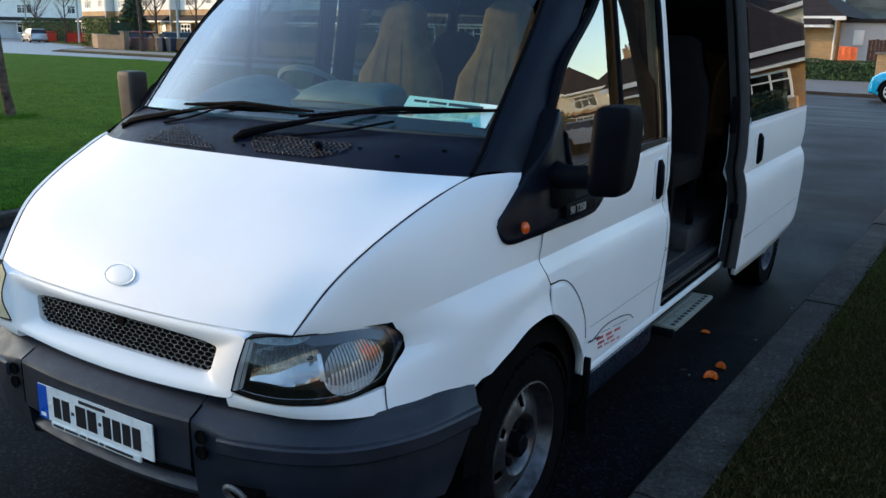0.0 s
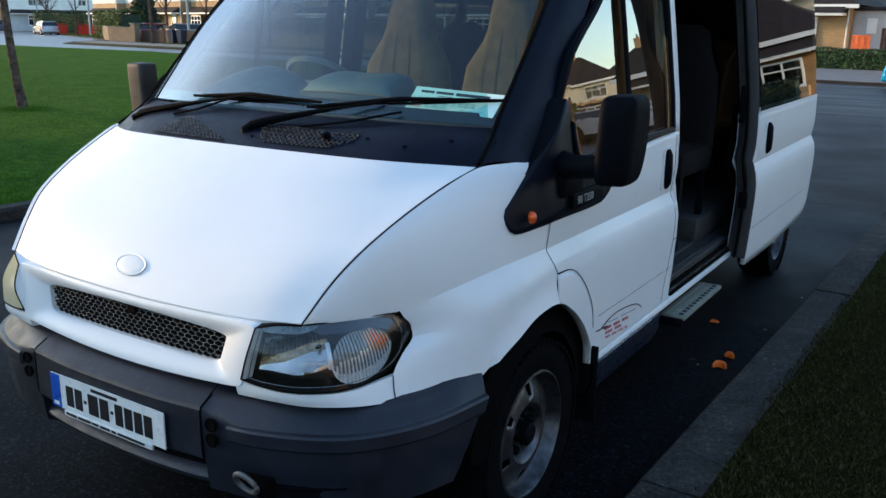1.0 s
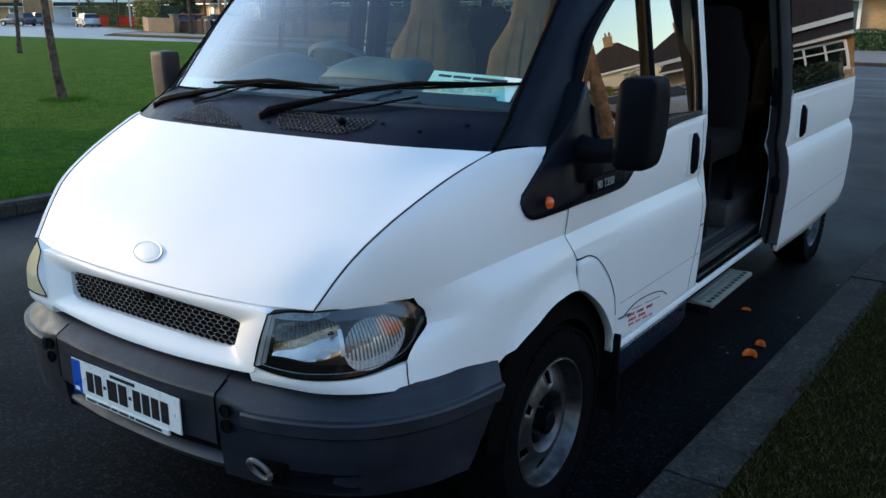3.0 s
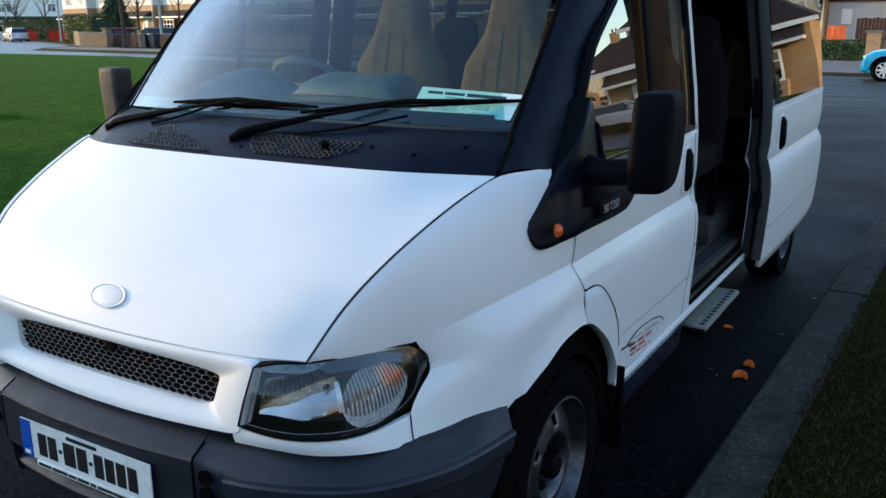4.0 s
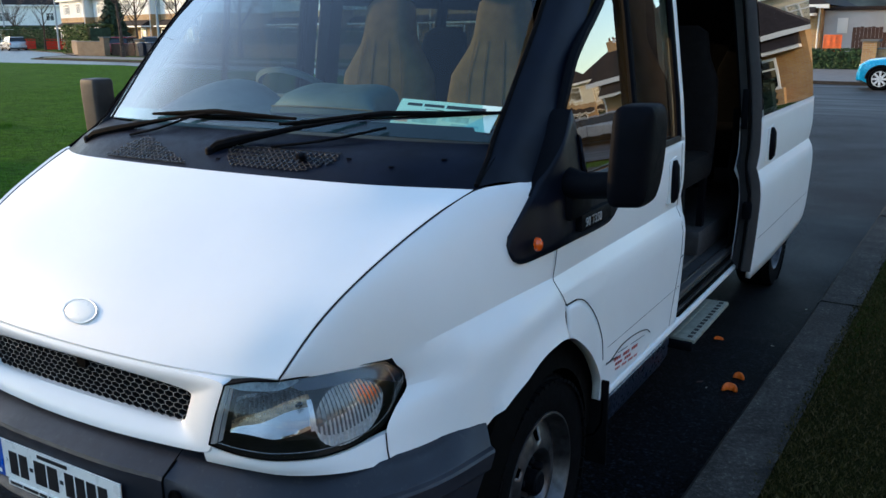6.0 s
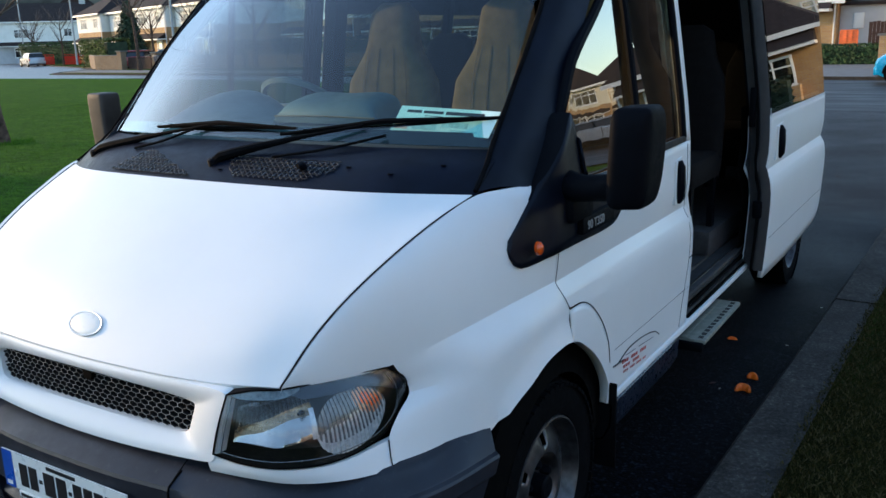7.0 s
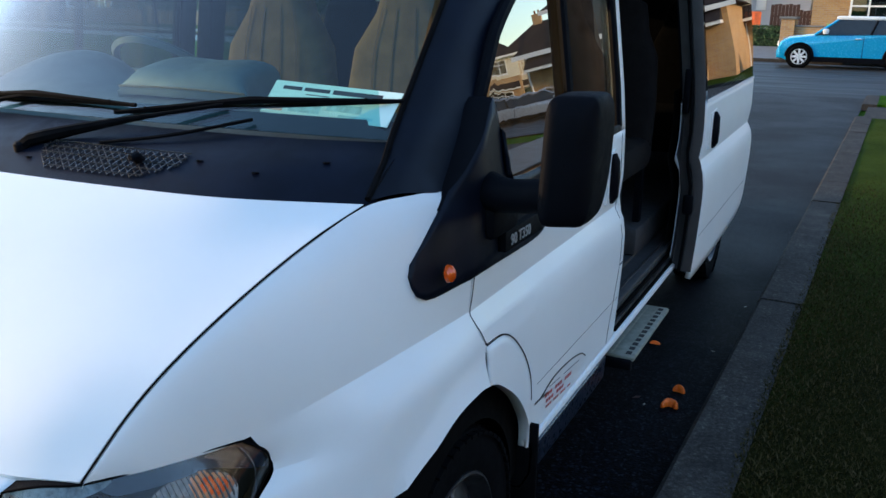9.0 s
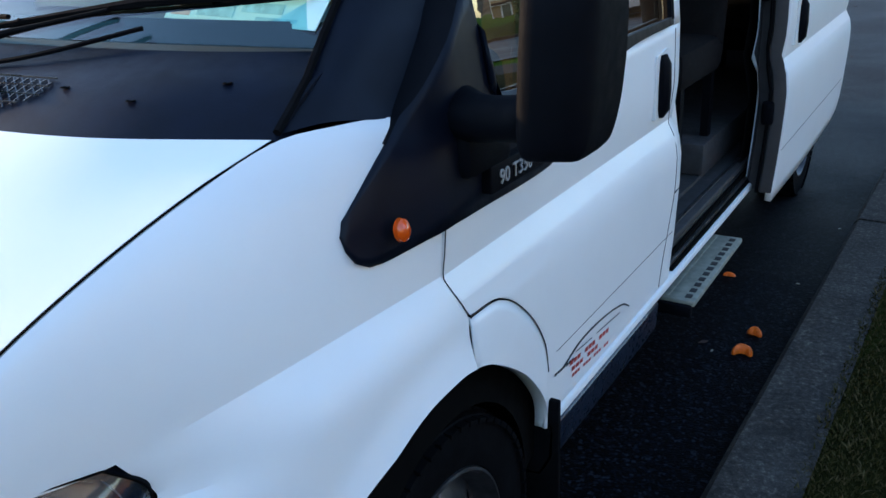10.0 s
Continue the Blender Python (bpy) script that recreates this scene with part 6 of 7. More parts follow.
def house(name, label, group, w=7.0, d=8.0, eave=5.0, ridge=7.6, low=BRICK, high=CREAM, split=2.6, hip=True, two=True, up=0.75):
    """A suburban house facing -y, with its front on y = 0."""
    h = thing(name, (0, 0, 0), label, "house", group)
    bm = bmesh.new()
    box(bm, -w / 2, 0.06, 0, w / 2, d, split)
    part("lower_wall", bm, low, h, smooth=0)
    if two:
        part("upper_wall", cbox(-w / 2, 0.04, split, w / 2, d, eave), high, h, smooth=0)
    bm = bmesh.new()
    o = 0.35
    e = [(-w / 2 - o, -o, eave), (w / 2 + o, -o, eave), (w / 2 + o, d + o, eave), (-w / 2 - o, d + o, eave)]
    k = min(w, d) * 0.42 if hip else -o
    r = [(-w / 2 + k, d / 2, ridge), (w / 2 - k, d / 2, ridge)]
    v = [bm.verts.new(p) for p in e + r]
    for f in ((0, 1, 5, 4), (1, 2, 5), (2, 3, 4, 5), (3, 0, 4), (3, 2, 1, 0)):
        bm.faces.new([v[i] for i in f])
    bmesh.ops.recalc_face_normals(bm, faces=bm.faces[:])
    roofp = part("roof", bm, TILE, h, smooth=0)
    bm = bmesh.new()
    box(bm, -w / 2 - o - 0.02, -o - 0.03, eave - 0.16, w / 2 + o + 0.02, -o + 0.02, eave + 0.02)
    part("fascia", bm, UPVC, roofp, smooth=0)
    if not hip:
        for s in (-1, 1):
            bm = bmesh.new()
            bm.faces.new([bm.verts.new(p) for p in ((s * w / 2, 0.05, eave), (s * w / 2, d, eave), (s * w / 2, d / 2, ridge - 0.1))])
            part("gable", bm, high, h, smooth=0)
    cx0 = w / 2 - k - 0.3 if hip else w / 2 - 0.8
    ch = part("chimney", cbox(cx0 - 0.4, d / 2 - 0.4, ridge - 0.8, cx0 + 0.4, d / 2 + 0.4, ridge + 0.7), low, h, smooth=0)
    for cx in (-0.25, 0.1):
        part("pot", spun([(0.1, 0), (0.09, 0.35)], 10, "z", (cx0 + cx, d / 2, ridge + 0.7)), REDBRICK, ch)
    if two:
        window(h, -w * 0.22, split + up, 1.9, 1.2, 0.02, 3)
        window(h, w * 0.27, split + up + 0.1, 1.1, 1.1, 0.02, 2)
    # bay and porch
    bay = part("bay", cbox(-w * 0.22 - 1.15, -0.55, 0, -w * 0.22 + 1.15, 0.05, 0.75), low, h, smooth=0)
    window(h, -w * 0.22, 0.8, 2.1, 1.35, -0.52, 3)
    bm = bmesh.new()
    box(bm, -w / 2 + 0.2, -0.85, 2.3, w / 2 - 0.2, 0.04, 2.42)
    part("canopy", bm, UPVC, h, smooth=0)
    part("canopy_tiles", prism([(-0.88, 2.42), (0.04, 2.42), (0.04, 2.95)], -w / 2 + 0.2, w / 2 - 0.2, "x"), TILE, h, smooth=0)
    door = part("front_door", cbox(w * 0.27 - 0.46, 0.0, 0.05, w * 0.27 + 0.46, 0.05, 2.1, 0.01), plain("dark_green_door", (0.05, 0.09, 0.06), 0.4), h)
    part("door_surround", prism([(w * 0.27 - 0.62, 0.02), (w * 0.27 - 0.47, 0.02), (w * 0.27 - 0.47, 2.12), (w * 0.27 + 0.47, 2.12), (w * 0.27 + 0.47, 0.02), (w * 0.27 + 0.62, 0.02), (w * 0.27 + 0.62, 2.25), (w * 0.27 - 0.62, 2.25)], -0.03, 0.055, "y"), UPVC, door, smooth=0)
    part("downpipe", ctube([(w / 2 - 0.1, -0.02, 0), (w / 2 - 0.1, -0.02, eave - 0.1)], 0.04, 8), UPVC, h)
    return h


def turn(x, y, deg, z=0.0):
    return Matrix.Translation((x, y, z)) @ Matrix.Rotation(radians(deg), 4, "Z")


semi = house("house", "two-storey house with tan brick below and cream render above", "houses along the street", eave=5.3, ridge=7.9, split=3.4, up=0.35)
semi.matrix_basis = turn(16.5, 3.0, -90)
for y in (-13.2, -5.2, 10.2):
    copy_thing(semi, turn(16.5, y, -90))
for x, y in ((31.0, 68.0), (42.0, 82.0)):
    copy_thing(semi, turn(x, y, -20))
white = house("house", "two-storey house with white render over tan brick and a dark roof", "houses past the green", w=8.0, d=8, eave=5.4, ridge=8.0, low=BRICK, high=WHITER, split=3.45, up=0.3)
white.matrix_basis = turn(-84.2, 61.6, -18)
for k in range(1, 4):
    copy_thing(white, turn(-84.2 + 8.2 * k, 61.6 - 2.6 * k + (0.8 if k % 2 else 0), -18))
for k in range(4, 9):
    copy_thing(white, turn(-80 + 8.6 * k, 59 - 0.9 * k + (0.8 if k % 2 else 0), -6))
for x, y, a in ((-128, 68, 30), (-84, 95, -6), (-70, 96, -6), (-90, 5, 84), (-90, -9, 88), (-90, -23, 90)):
    copy_thing(white, turn(x, y, a))
terrace = house("house", "two-storey white terrace with a dark tiled roof behind a hedge", "houses past the green", w=12.5, d=8, eave=5.7, ridge=8.4, low=GREYR, high=WHITER, split=2.7, hip=False)
terrace.matrix_basis = turn(-112.5, 74.5, 50)
# Unseen copy added towards the sun to shade the van's lower front.
copy_thing(terrace, turn(-44.0, -9.5, -78))
gabled = house("house", "tall white house with a plain gable", "houses past the green", w=9, d=6.4, eave=7.9, ridge=10.6, low=WHITER, high=WHITER, split=2.7, hip=False)
gabled.matrix_basis = turn(-126, 86, -33)
tan_house = house("house", "tan brick bungalow with white windows and a dark roof", "houses past the junction", w=9.0, d=8, eave=2.8, ridge=5.2, low=BRICK, high=BRICK, split=2.8, hip=True, two=False)
tall_house = house("house", "two-storey house with tan brick below and cream render above", "houses past the junction", w=9.0, d=8, eave=5.2, ridge=7.8)
tan_house.matrix_basis = turn(-8.9, 44.0, -3)
tall_house.matrix_basis = turn(3.6, 39.0, -3)
copy_thing(tall_house, turn(26, 72.0, -10))
brick_house = house("house", "two-storey tan brick house with white windows and a dark roof", "houses past the junction", w=9.0, d=8, eave=5.2, ridge=7.8, high=BRICK)
brick_house.matrix_basis = turn(9.7, 40.5, -4)
corner_house = house("house", "tan brick bungalow with white windows and a hipped dark roof", "houses past the junction", w=7.6, d=7.0, eave=3.0, ridge=5.9, low=BRICK, high=BRICK, split=3.0, two=False)
corner_house.matrix_basis = turn(8.9, 32.0, -3)
annex = thing("garage", (-2.9, 45, 0), "pale grey rendered garage with a brown fascia", "garage")
part("wall", cbox(-4.35, 44.4, 0, -1.3, 50, 2.55), GREYR, annex, smooth=0)
part("roof", cbox(-4.5, 44.2, 2.55, -1.15, 50.2, 2.72, 0.02), TILE, annex)
part("vent_box", cbox(-3.75, 44.33, 1.5, -3.3, 44.41, 2.2, 0.01), WHITER, annex)
copy_thing(semi, turn(-20, 46, 8))
for x in (-24, -14, -4, 6, 16):
    copy_thing(semi, turn(x, -34, 180))

# ---- far hillside ----
bm = bmesh.new()
prev = None
for i in range(61):
    a = radians(60 + i * 3)
    r = 700
    h = 40 + 20 * noise.noise(Vector((i * 0.23, 0, 0))) + 85 * math.exp(-((i * 3 + 60 - 138) / 26) ** 2)
    p = [bm.verts.new((r * math.cos(a), r * math.sin(a), -2)), bm.verts.new((r * 1.25 * math.cos(a), r * 1.25 * math.sin(a), h))]
    if prev:
        bm.faces.new((prev[0], prev[1], p[1], p[0]))
    prev = p
solo("backdrop", bm, HILLM, "hazy brown hillside behind the houses", "hill", kind="structure")

# ---- trees, hedges ----
def bare_tree(x, y, h, r, seed, label, z=0.1, lean=(0.0, 0.0), twigs=70):
    rnd = random.Random(seed)
    t = thing("tree", (x, y, z), label, "tree", "street trees")
    pts, rad = [], []
    for i in range(9):
        u = i / 8
        pts.append((x + lean[0] * u * h + 0.05 * math.sin(4 * u + seed), y + lean[1] * u * h + 0.04 * math.cos(5 * u + seed), z + h * 0.62 * u))
        rad.append(r * (1.25 if i == 0 else 1 - 0.5 * u))
    part("trunk", ctube(pts, rad, 12), BARK, t)
    limbs, fine = bmesh.new(), bmesh.new()
    for k in range(9):
        a = k * 2.4 + rnd.random()
        i = rnd.randint(4, 8)
        p = Vector(pts[i])
        d = Vector((math.cos(a), math.sin(a), rnd.uniform(0.7, 1.5))).normalized()
        ln = h * rnd.uniform(0.25, 0.42)
        q = [p + d * ln * u + Vector((0, 0, 0.12 * ln * u * u)) for u in (0, 0.33, 0.66, 1)]
        tube(limbs, q, [rad[i] * 0.5, rad[i] * 0.36, rad[i] * 0.22, 0.008], 6)
        for _ in range(twigs // 9):
            u = rnd.uniform(0.2, 1)
            s = p + d * ln * u + Vector((0, 0, 0.12 * ln * u * u))
            e = (d + Vector((rnd.uniform(-1, 1), rnd.uniform(-1, 1), rnd.uniform(-0.2, 0.9)))).normalized()
            l2 = ln * rnd.uniform(0.2, 0.5)
            tube(fine, [s, s + e * l2 * 0.5, s + e * l2 + Vector((0, 0, 0.05))], [0.012, 0.008, 0.003], 4)
    part("limbs", limbs, BARK, t)
    part("twig", fine, TWIG, t, smooth=0)["kind"] = "stuff"
    return t


def leafy(bm, rnd, n, spot, size):
    """Many small leaf clumps, each a bent quad, at places that spot() gives."""
    for _ in range(n):
        p, out = spot(rnd)
        a = Vector((rnd.uniform(-1, 1), rnd.uniform(-1, 1), rnd.uniform(-0.6, 0.6))).normalized() * size * rnd.uniform(0.5, 1.2)
        b = out.cross(a).normalized() * size * rnd.uniform(0.3, 0.7)
        c = p + out * size * rnd.uniform(-0.3, 0.8)
        vs = [bm.verts.new(v) for v in (c - a, c - b * 0.6, c + a, c + b)]
        bm.faces.new(vs)


def hedge(name, x0, y0, x1, y1, w, h, n, size, mat, label, z=0.05, seed=1):
    rnd = random.Random(seed)
    top = thing(name, ((x0 + x1) / 2, (y0 + y1) / 2, z), label, "hedge")
    d = Vector((x1 - x0, y1 - y0, 0))
    ln = d.length
    u = d.normalized()
    s = Vector((-u.y, u.x, 0))
    c = bmesh.new()
    m = Matrix.Translation((x0, y0, z)) @ Matrix(((u.x, s.x, 0, 0), (u.y, s.y, 0, 0), (0, 0, 1, 0), (0, 0, 0, 1)))
    box(c, 0, -w * 0.4, 0, ln, w * 0.4, h * 0.92, m=m)
    part("core", c, CONIFER, top, smooth=0)
    bm = bmesh.new()

    def spot(r):
        a, k = r.uniform(0, ln), r.random()
        wave = 1 + 0.1 * noise.noise(Vector((a * 0.7, seed, 0)))
        if k < 0.35:
            return Vector((x0, y0, z)) + u * a + s * r.uniform(-w / 2, w / 2) + Vector((0, 0, h * wave)), Vector((0, 0, 1))
        sd = 1 if k < 0.6 else -1
        return Vector((x0, y0, z)) + u * a + s * (sd * w / 2) + Vector((0, 0, r.uniform(0, h * wave))), s * sd

    leafy(bm, rnd, n, spot, size)
    part("leaves", bm, mat, top, smooth=0)["kind"] = "stuff"
    return top


def conifer(x, y, h, r, n, size, seed, label):
    rnd = random.Random(seed)
    t = thing("conifer", (x, y, 0), label, "tree")
    part("trunk", ctube([(x, y, 0), (x, y, h * 0.9)], [r * 0.16, 0.03], 8), BARK, t)
    bm = bmesh.new()

    def spot(q):
        k = q.random() ** 0.7
        zz = 0.05 + 0.95 * (1 - k)
        a = q.uniform(0, 6.283)
        rr = r * (1 - zz) ** 0.8 * (0.75 + 0.3 * noise.noise(Vector((math.cos(a) * 1.5, math.sin(a) * 1.5, zz * 5)))) * q.uniform(0.55, 1.05)
        o = Vector((math.cos(a), math.sin(a), 0.2))
        return Vector((x, y, zz * h)) + Vector((math.cos(a) * rr, math.sin(a) * rr, 0)), o.normalized()

    leafy(bm, rnd, n, spot, size)
    part("crown", bm, CONIFER, t, smooth=0)["kind"] = "stuff"
    return t


bare_tree(-12.15, 7.22, 6.0, 0.082, 3, "young bare tree with flaking brown bark on the green", lean=(-0.045, -0.03))
bare_tree(-30.0, 16.4, 5.5, 0.09, 4, "slim bare tree on the green")
bare_tree(-48.5, 39.3, 7.5, 0.14, 5, "bare tree on the verge past the green", lean=(-0.05, 0))
for k, (x, y) in enumerate(((-80.8, 55.6), (-97, 62.8), (-100, 65), (-55, 46), (-52, 47.5), (-38, 40), (-24, 36))):
    bare_tree(x, y, 6.5, 0.11, 10 + k, "bare street tree past the green", twigs=110)
bare_tree(5.3, 10.4, 9.0, 0.13, 31, "tall bare tree beside the footpath", twigs=220)
conifer(-62.5, 49.8, 5.6, 1.9, 5000, 0.22, 7, "dark dense conifer in a front garden")
hedge("hedge", -99, 63.0, -85, 62.8, 1.6, 2.4, 5200, 0.16, HEDGE, "clipped green hedge in front of a white terrace", seed=2)
hedge("hedge", -66.5, 48.8, -61.2, 47.4, 2.2, 2.3, 3600, 0.15, BUSHM, "rounded yellow-green hedge above a garden wall", seed=3)
hedge("hedge", -52, 50.3, -30, 47.5, 1.2, 1.8, 4200, 0.15, HEDGE, "clipped green hedge behind a garden wall", seed=4)
hedge("hedge", -5.2, 38.3, -1.7, 38.0, 0.9, 0.80, 3600, 0.07, HEDGE, "low clipped hedge past the junction", seed=5)
hedge("hedge", 9.6, -12, 9.6, 12.5, 0.9, 1.0, 6500, 0.09, HEDGE, "clipped garden hedge across the footpath", seed=6)
hedge("hedge", 5.6, 27.4, 12.6, 27.0, 1.0, 1.15, 3200, 0.12, CONIFER, "low dark hedge past the junction", seed=9)
hedge("hedge", 13.8, 27.5, 17.5, 35.5, 1.4, 2.2, 3200, 0.12, BUSHM, "tall sunlit hedge past the junction", seed=10)
conifer(11.5, 5.2, 3.6, 0.8, 2600, 0.12, 8, "slim dark conifer in a front garden")
conifer(11.8, 6.6, 2.2, 0.8, 1800, 0.11, 9, "round dark shrub in a front garden")
conifer(7.0, 34.2, 2.7, 0.7, 1600, 0.13, 21, "slim dark conifer in a front garden")
conifer(8.4, 35.0, 2.3, 0.6, 1400, 0.13, 22, "slim dark conifer in a front garden")
conifer(11.3, -2.5, 3.0, 0.9, 2000, 0.12, 11, "dark conifer in a front garden")

# ---- walls, piers ----
def garden_wall(x0, y0, x1, y1, h, mat, label, piers=(), t=0.22):
    w = thing("garden_wall", (x0, y0, 0), label, "wall", kind="")
    d = Vector((x1 - x0, y1 - y0, 0))
    a = math.degrees(math.atan2(d.y, d.x))
    m = turn(x0, y0, a)
    part("wall", cbox(0, -t / 2, 0, d.length, t / 2, h, m=m), mat, w, smooth=0)
    part("coping", cbox(-0.02, -t / 2 - 0.03, h, d.length + 0.02, t / 2 + 0.03, h + 0.06, 0.01, m=m), PATHM, w)
    for p in piers:
        part("pier", cbox(p - 0.24, -0.24, 0, p + 0.24, 0.24, h + 0.28, m=m), mat, w, smooth=0)
        bm = bmesh.new()
        box(bm, p - 0.31, -0.31, h + 0.28, p + 0.31, 0.31, h + 0.36, m=m)
        part("pier_cap", bm, PATHM, w, smooth=0)
    return w


garden_wall(-67.5, 49.0, -57.6, 42.6, 1.1, GARDENB, "weathered brown brick side wall under a hedge")
garden_wall(-57.5, 42.4, -54.0, 42.2, 1.1, GARDENB, "weathered brown brick garden wall with a pale-capped pier", (3.4,))
garden_wall(-50.9, 42.6, -42.5, 43.4, 0.95, GARDENB, "weathered brown brick garden wall with a pale-capped pier", (0.2,))
gate = thing("driveway_gate", (-52.3, 42.5, 0), "low dark timber driveway gate between brick piers", "gate")
for k in range(15):
    part("board", cbox(-53.7 + k * 0.175, 42.42, 0.08, -53.7 + k * 0.175 + 0.15, 42.46, 0.95), WOODF, gate, smooth=0)
for z in (0.25, 0.75):
    part("rail", cbox(-53.7, 42.46, z, -51.08, 42.52, z + 0.1), WOODF, gate)
garden_wall(-42, 43.5, -26, 42.0, 0.9, GARDENB, "weathered brown brick garden wall with pale-capped piers", (0.3, 8, 15.6))
garden_wall(-1.5, 34.3, 4.6, 33.6, 0.95, BRICK, "tan brick garden wall with a square pier", (0.2,))
garden_wall(9.0, -20, 9.0, 12.6, 0.75, REDBRICK, "low brick garden wall along the footpath", (8, 20, 32))
lawn("verge", [(-53.5, 35.6), (1.5, 27.7), (30, 22.7), (30, 40), (-45, 47), (-58, 44.5)], 0.06, SHADYGRASS, "grass past the junction")
lawn("verge", [(-57.5, 43.2), (-63.6, 46.6), (-72, 50.8), (-83.5, 55.8), (-92, 60.5), (-86, 66), (-60, 52)], 0.075, SHADYGRASS, "grass corner with barriers past the side road")
lawn("driveway", [(-1.0, 28.2), (-5.6, 28.9), (-6.4, 44.2), (-1.4, 44.3)], 0.09, PATHM, "pale concrete driveway past the junction")
lawn("footpath", [(-1.2, 31.4), (-57.5, 41.4), (-55.5, 37.6), (-1.2, 29.8)], 0.085, PATHM, "pale concrete footpath past the junction")
kerb_line("kerb", [(30, 22.6), (1.5, 27.7), (-52.5, 35.4), (-55.5, 38.0), (-58.5, 43.6), (-63.6, 46.5), (-83.5, 55.7), (-92, 60.4)], -0.16, 0.10, "concrete kerb along the cross road")
lawn("verge", [(6.2, -30), (16.4, -30), (16.4, 13.0), (6.2, 13.0)], 0.09, VERGE, "front gardens across the footpath")

# timber fence past the junction
fence = thing("fence", (-1.2, 41, 0), "brown timber fence panel past the junction", "fence")
for i in range(16):
    x = -2.7 + i * 0.15
    h = 1.75 if i < 8 else 1.5
    part("board", cbox(x, 41.0, 0.05, x + 0.14, 41.03, h + 0.02 * (i % 3)), WOODF, fence, smooth=0)
part("rail", cbox(-2.7, 41.03, 0.5, -0.3, 41.08, 0.6), WOODF, fence)
part("rail", cbox(-2.7, 41.03, 1.2, -0.3, 41.08, 1.3), WOODF, fence)

# ---- small street things ----
def barrier(x, y, deg, mat, label, w=2.0, h=1.0):
    b = thing("barrier", (0, 0, 0), label, "barrier", "barriers")
    for z in (0.12, 0.42, 0.72):
        part("board", cbox(-w / 2, -0.03, z, w / 2, 0.03, z + 0.27), mat, b, smooth=0)
    for k in range(4):
        xx = -w / 2 + k * w / 3
        part("post", cbox(xx - 0.03, -0.035, 0.1, xx + 0.03, 0.035, h - 0.04), mat, b, smooth=0)
    for s in (-1, 1):
        part("foot", cbox(s * w * 0.38 - 0.06, -0.3, 0, s * w * 0.38 + 0.06, 0.3, 0.1, 0.01), BLACK, b)
    part("rail", cbox(-w / 2, -0.04, h - 0.06, w / 2, 0.04, h, 0.01), mat, b)
    b.matrix_basis = turn(x, y, deg)
    return b


for x, y, a in ((-89.3, 59.4, 20), (-82.9, 57.9, 35), (-81.6, 58.8, 35)):
    barrier(x, y, a, REDPL, "red plastic barrier on the verge", 1.6, 1.2)
board = barrier(-3.2, 38.9, 0, ORANGEPL, "orange plastic barrier panel behind a hedge", 0.66, 1.46)
part("sheet", cbox(-0.33, -0.02, 0.84, 0.33, 0.02, 1.43, 0.004), ORANGEPL, board).matrix_parent_inverse = Matrix.Identity(4)


def bin_(x, y, deg, mat, label):
    b = thing("wheelie_bin", (0, 0, 0), label, "bin", "bins")
    bm = bmesh.new()
    lo, hi = 0.22, 0.29
    vs = [bm.verts.new(p) for p in ((-lo, -lo, 0.06), (lo, -lo, 0.06), (lo, lo, 0.06), (-lo, lo, 0.06), (-hi, -hi, 0.98), (hi, -hi, 0.98), (hi, hi, 0.98), (-hi, hi, 0.98))]
    for f in ((3, 2, 1, 0), (4, 5, 6, 7), (0, 1, 5, 4), (1, 2, 6, 5), (2, 3, 7, 6), (3, 0, 4, 7)):
        bm.faces.new([vs[i] for i in f])
    part("body", bm, mat, b, smooth=0)
    part("lid", cbox(-0.31, -0.33, 0.98, 0.31, 0.31, 1.06, 0.02), mat, b)
    for s in (-1, 1):
        part("wheel", spun([(0.1, -0.03), (0.1, 0.03)], 16, "x", (s * 0.22, 0.25, 0.1)), RUBBER, b)
    b.matrix_basis = turn(x, y, deg)
    return b


bin_(0.25, 35.6, 10, MINT, "green wheelie bin behind a garden wall")
bin_(-49.75, 42.1, 0, CARDARK, "dark wheelie bin beside a brick pier")
bin_(-48.95, 42.2, 0, CARDARK, "dark wheelie bin beside a brick pier")
bm = bmesh.new()
bmesh.ops.create_icosphere(bm, subdivisions=3, radius=0.25)
for v in bm.verts:
    v.co *= 1 + 0.35 * noise.noise(v.co * 7)
    v.co = Vector((v.co.x * 1.2, v.co.y, v.co.z * 0.75))
bag = solo("refuse_bag", bm, WHITER, "crumpled white bag at the foot of a hedge", "bag")
bag.location = (-1.55, 36.9, 0.24)

# weathered pole at the roadside
pole = thing("pole", (2.47, 6.75, 0.09), "weathered grey timber pole in the verge", "pole")
bm = bmesh.new()
n = 28
prev = None
for i in range(40):
    z = 0.02 + i * 0.16
    r = 0.205 - 0.012 * z + (0.03 if i == 0 else 0)
    ring = []
    for k in range(n):
        a = 2 * math.pi * k / n
        rr = r * (1 + 0.035 * noise.noise(Vector((math.cos(a) * 2.5, math.sin(a) * 2.5, z * 0.5))) + 0.018 * noise.noise(Vector((math.cos(a) * 9, math.sin(a) * 9, z * 0.35))))
        ring.append(bm.verts.new((2.47 + rr * math.cos(a), 6.75 + rr * math.sin(a), z)))
    if prev:
        for k in range(n):
            bm.faces.new((prev[k], prev[(k + 1) % n], ring[(k + 1) % n], ring[k]))
    prev = ring
bm.faces.new(prev)
part("shaft", bm, POLEM, pole)
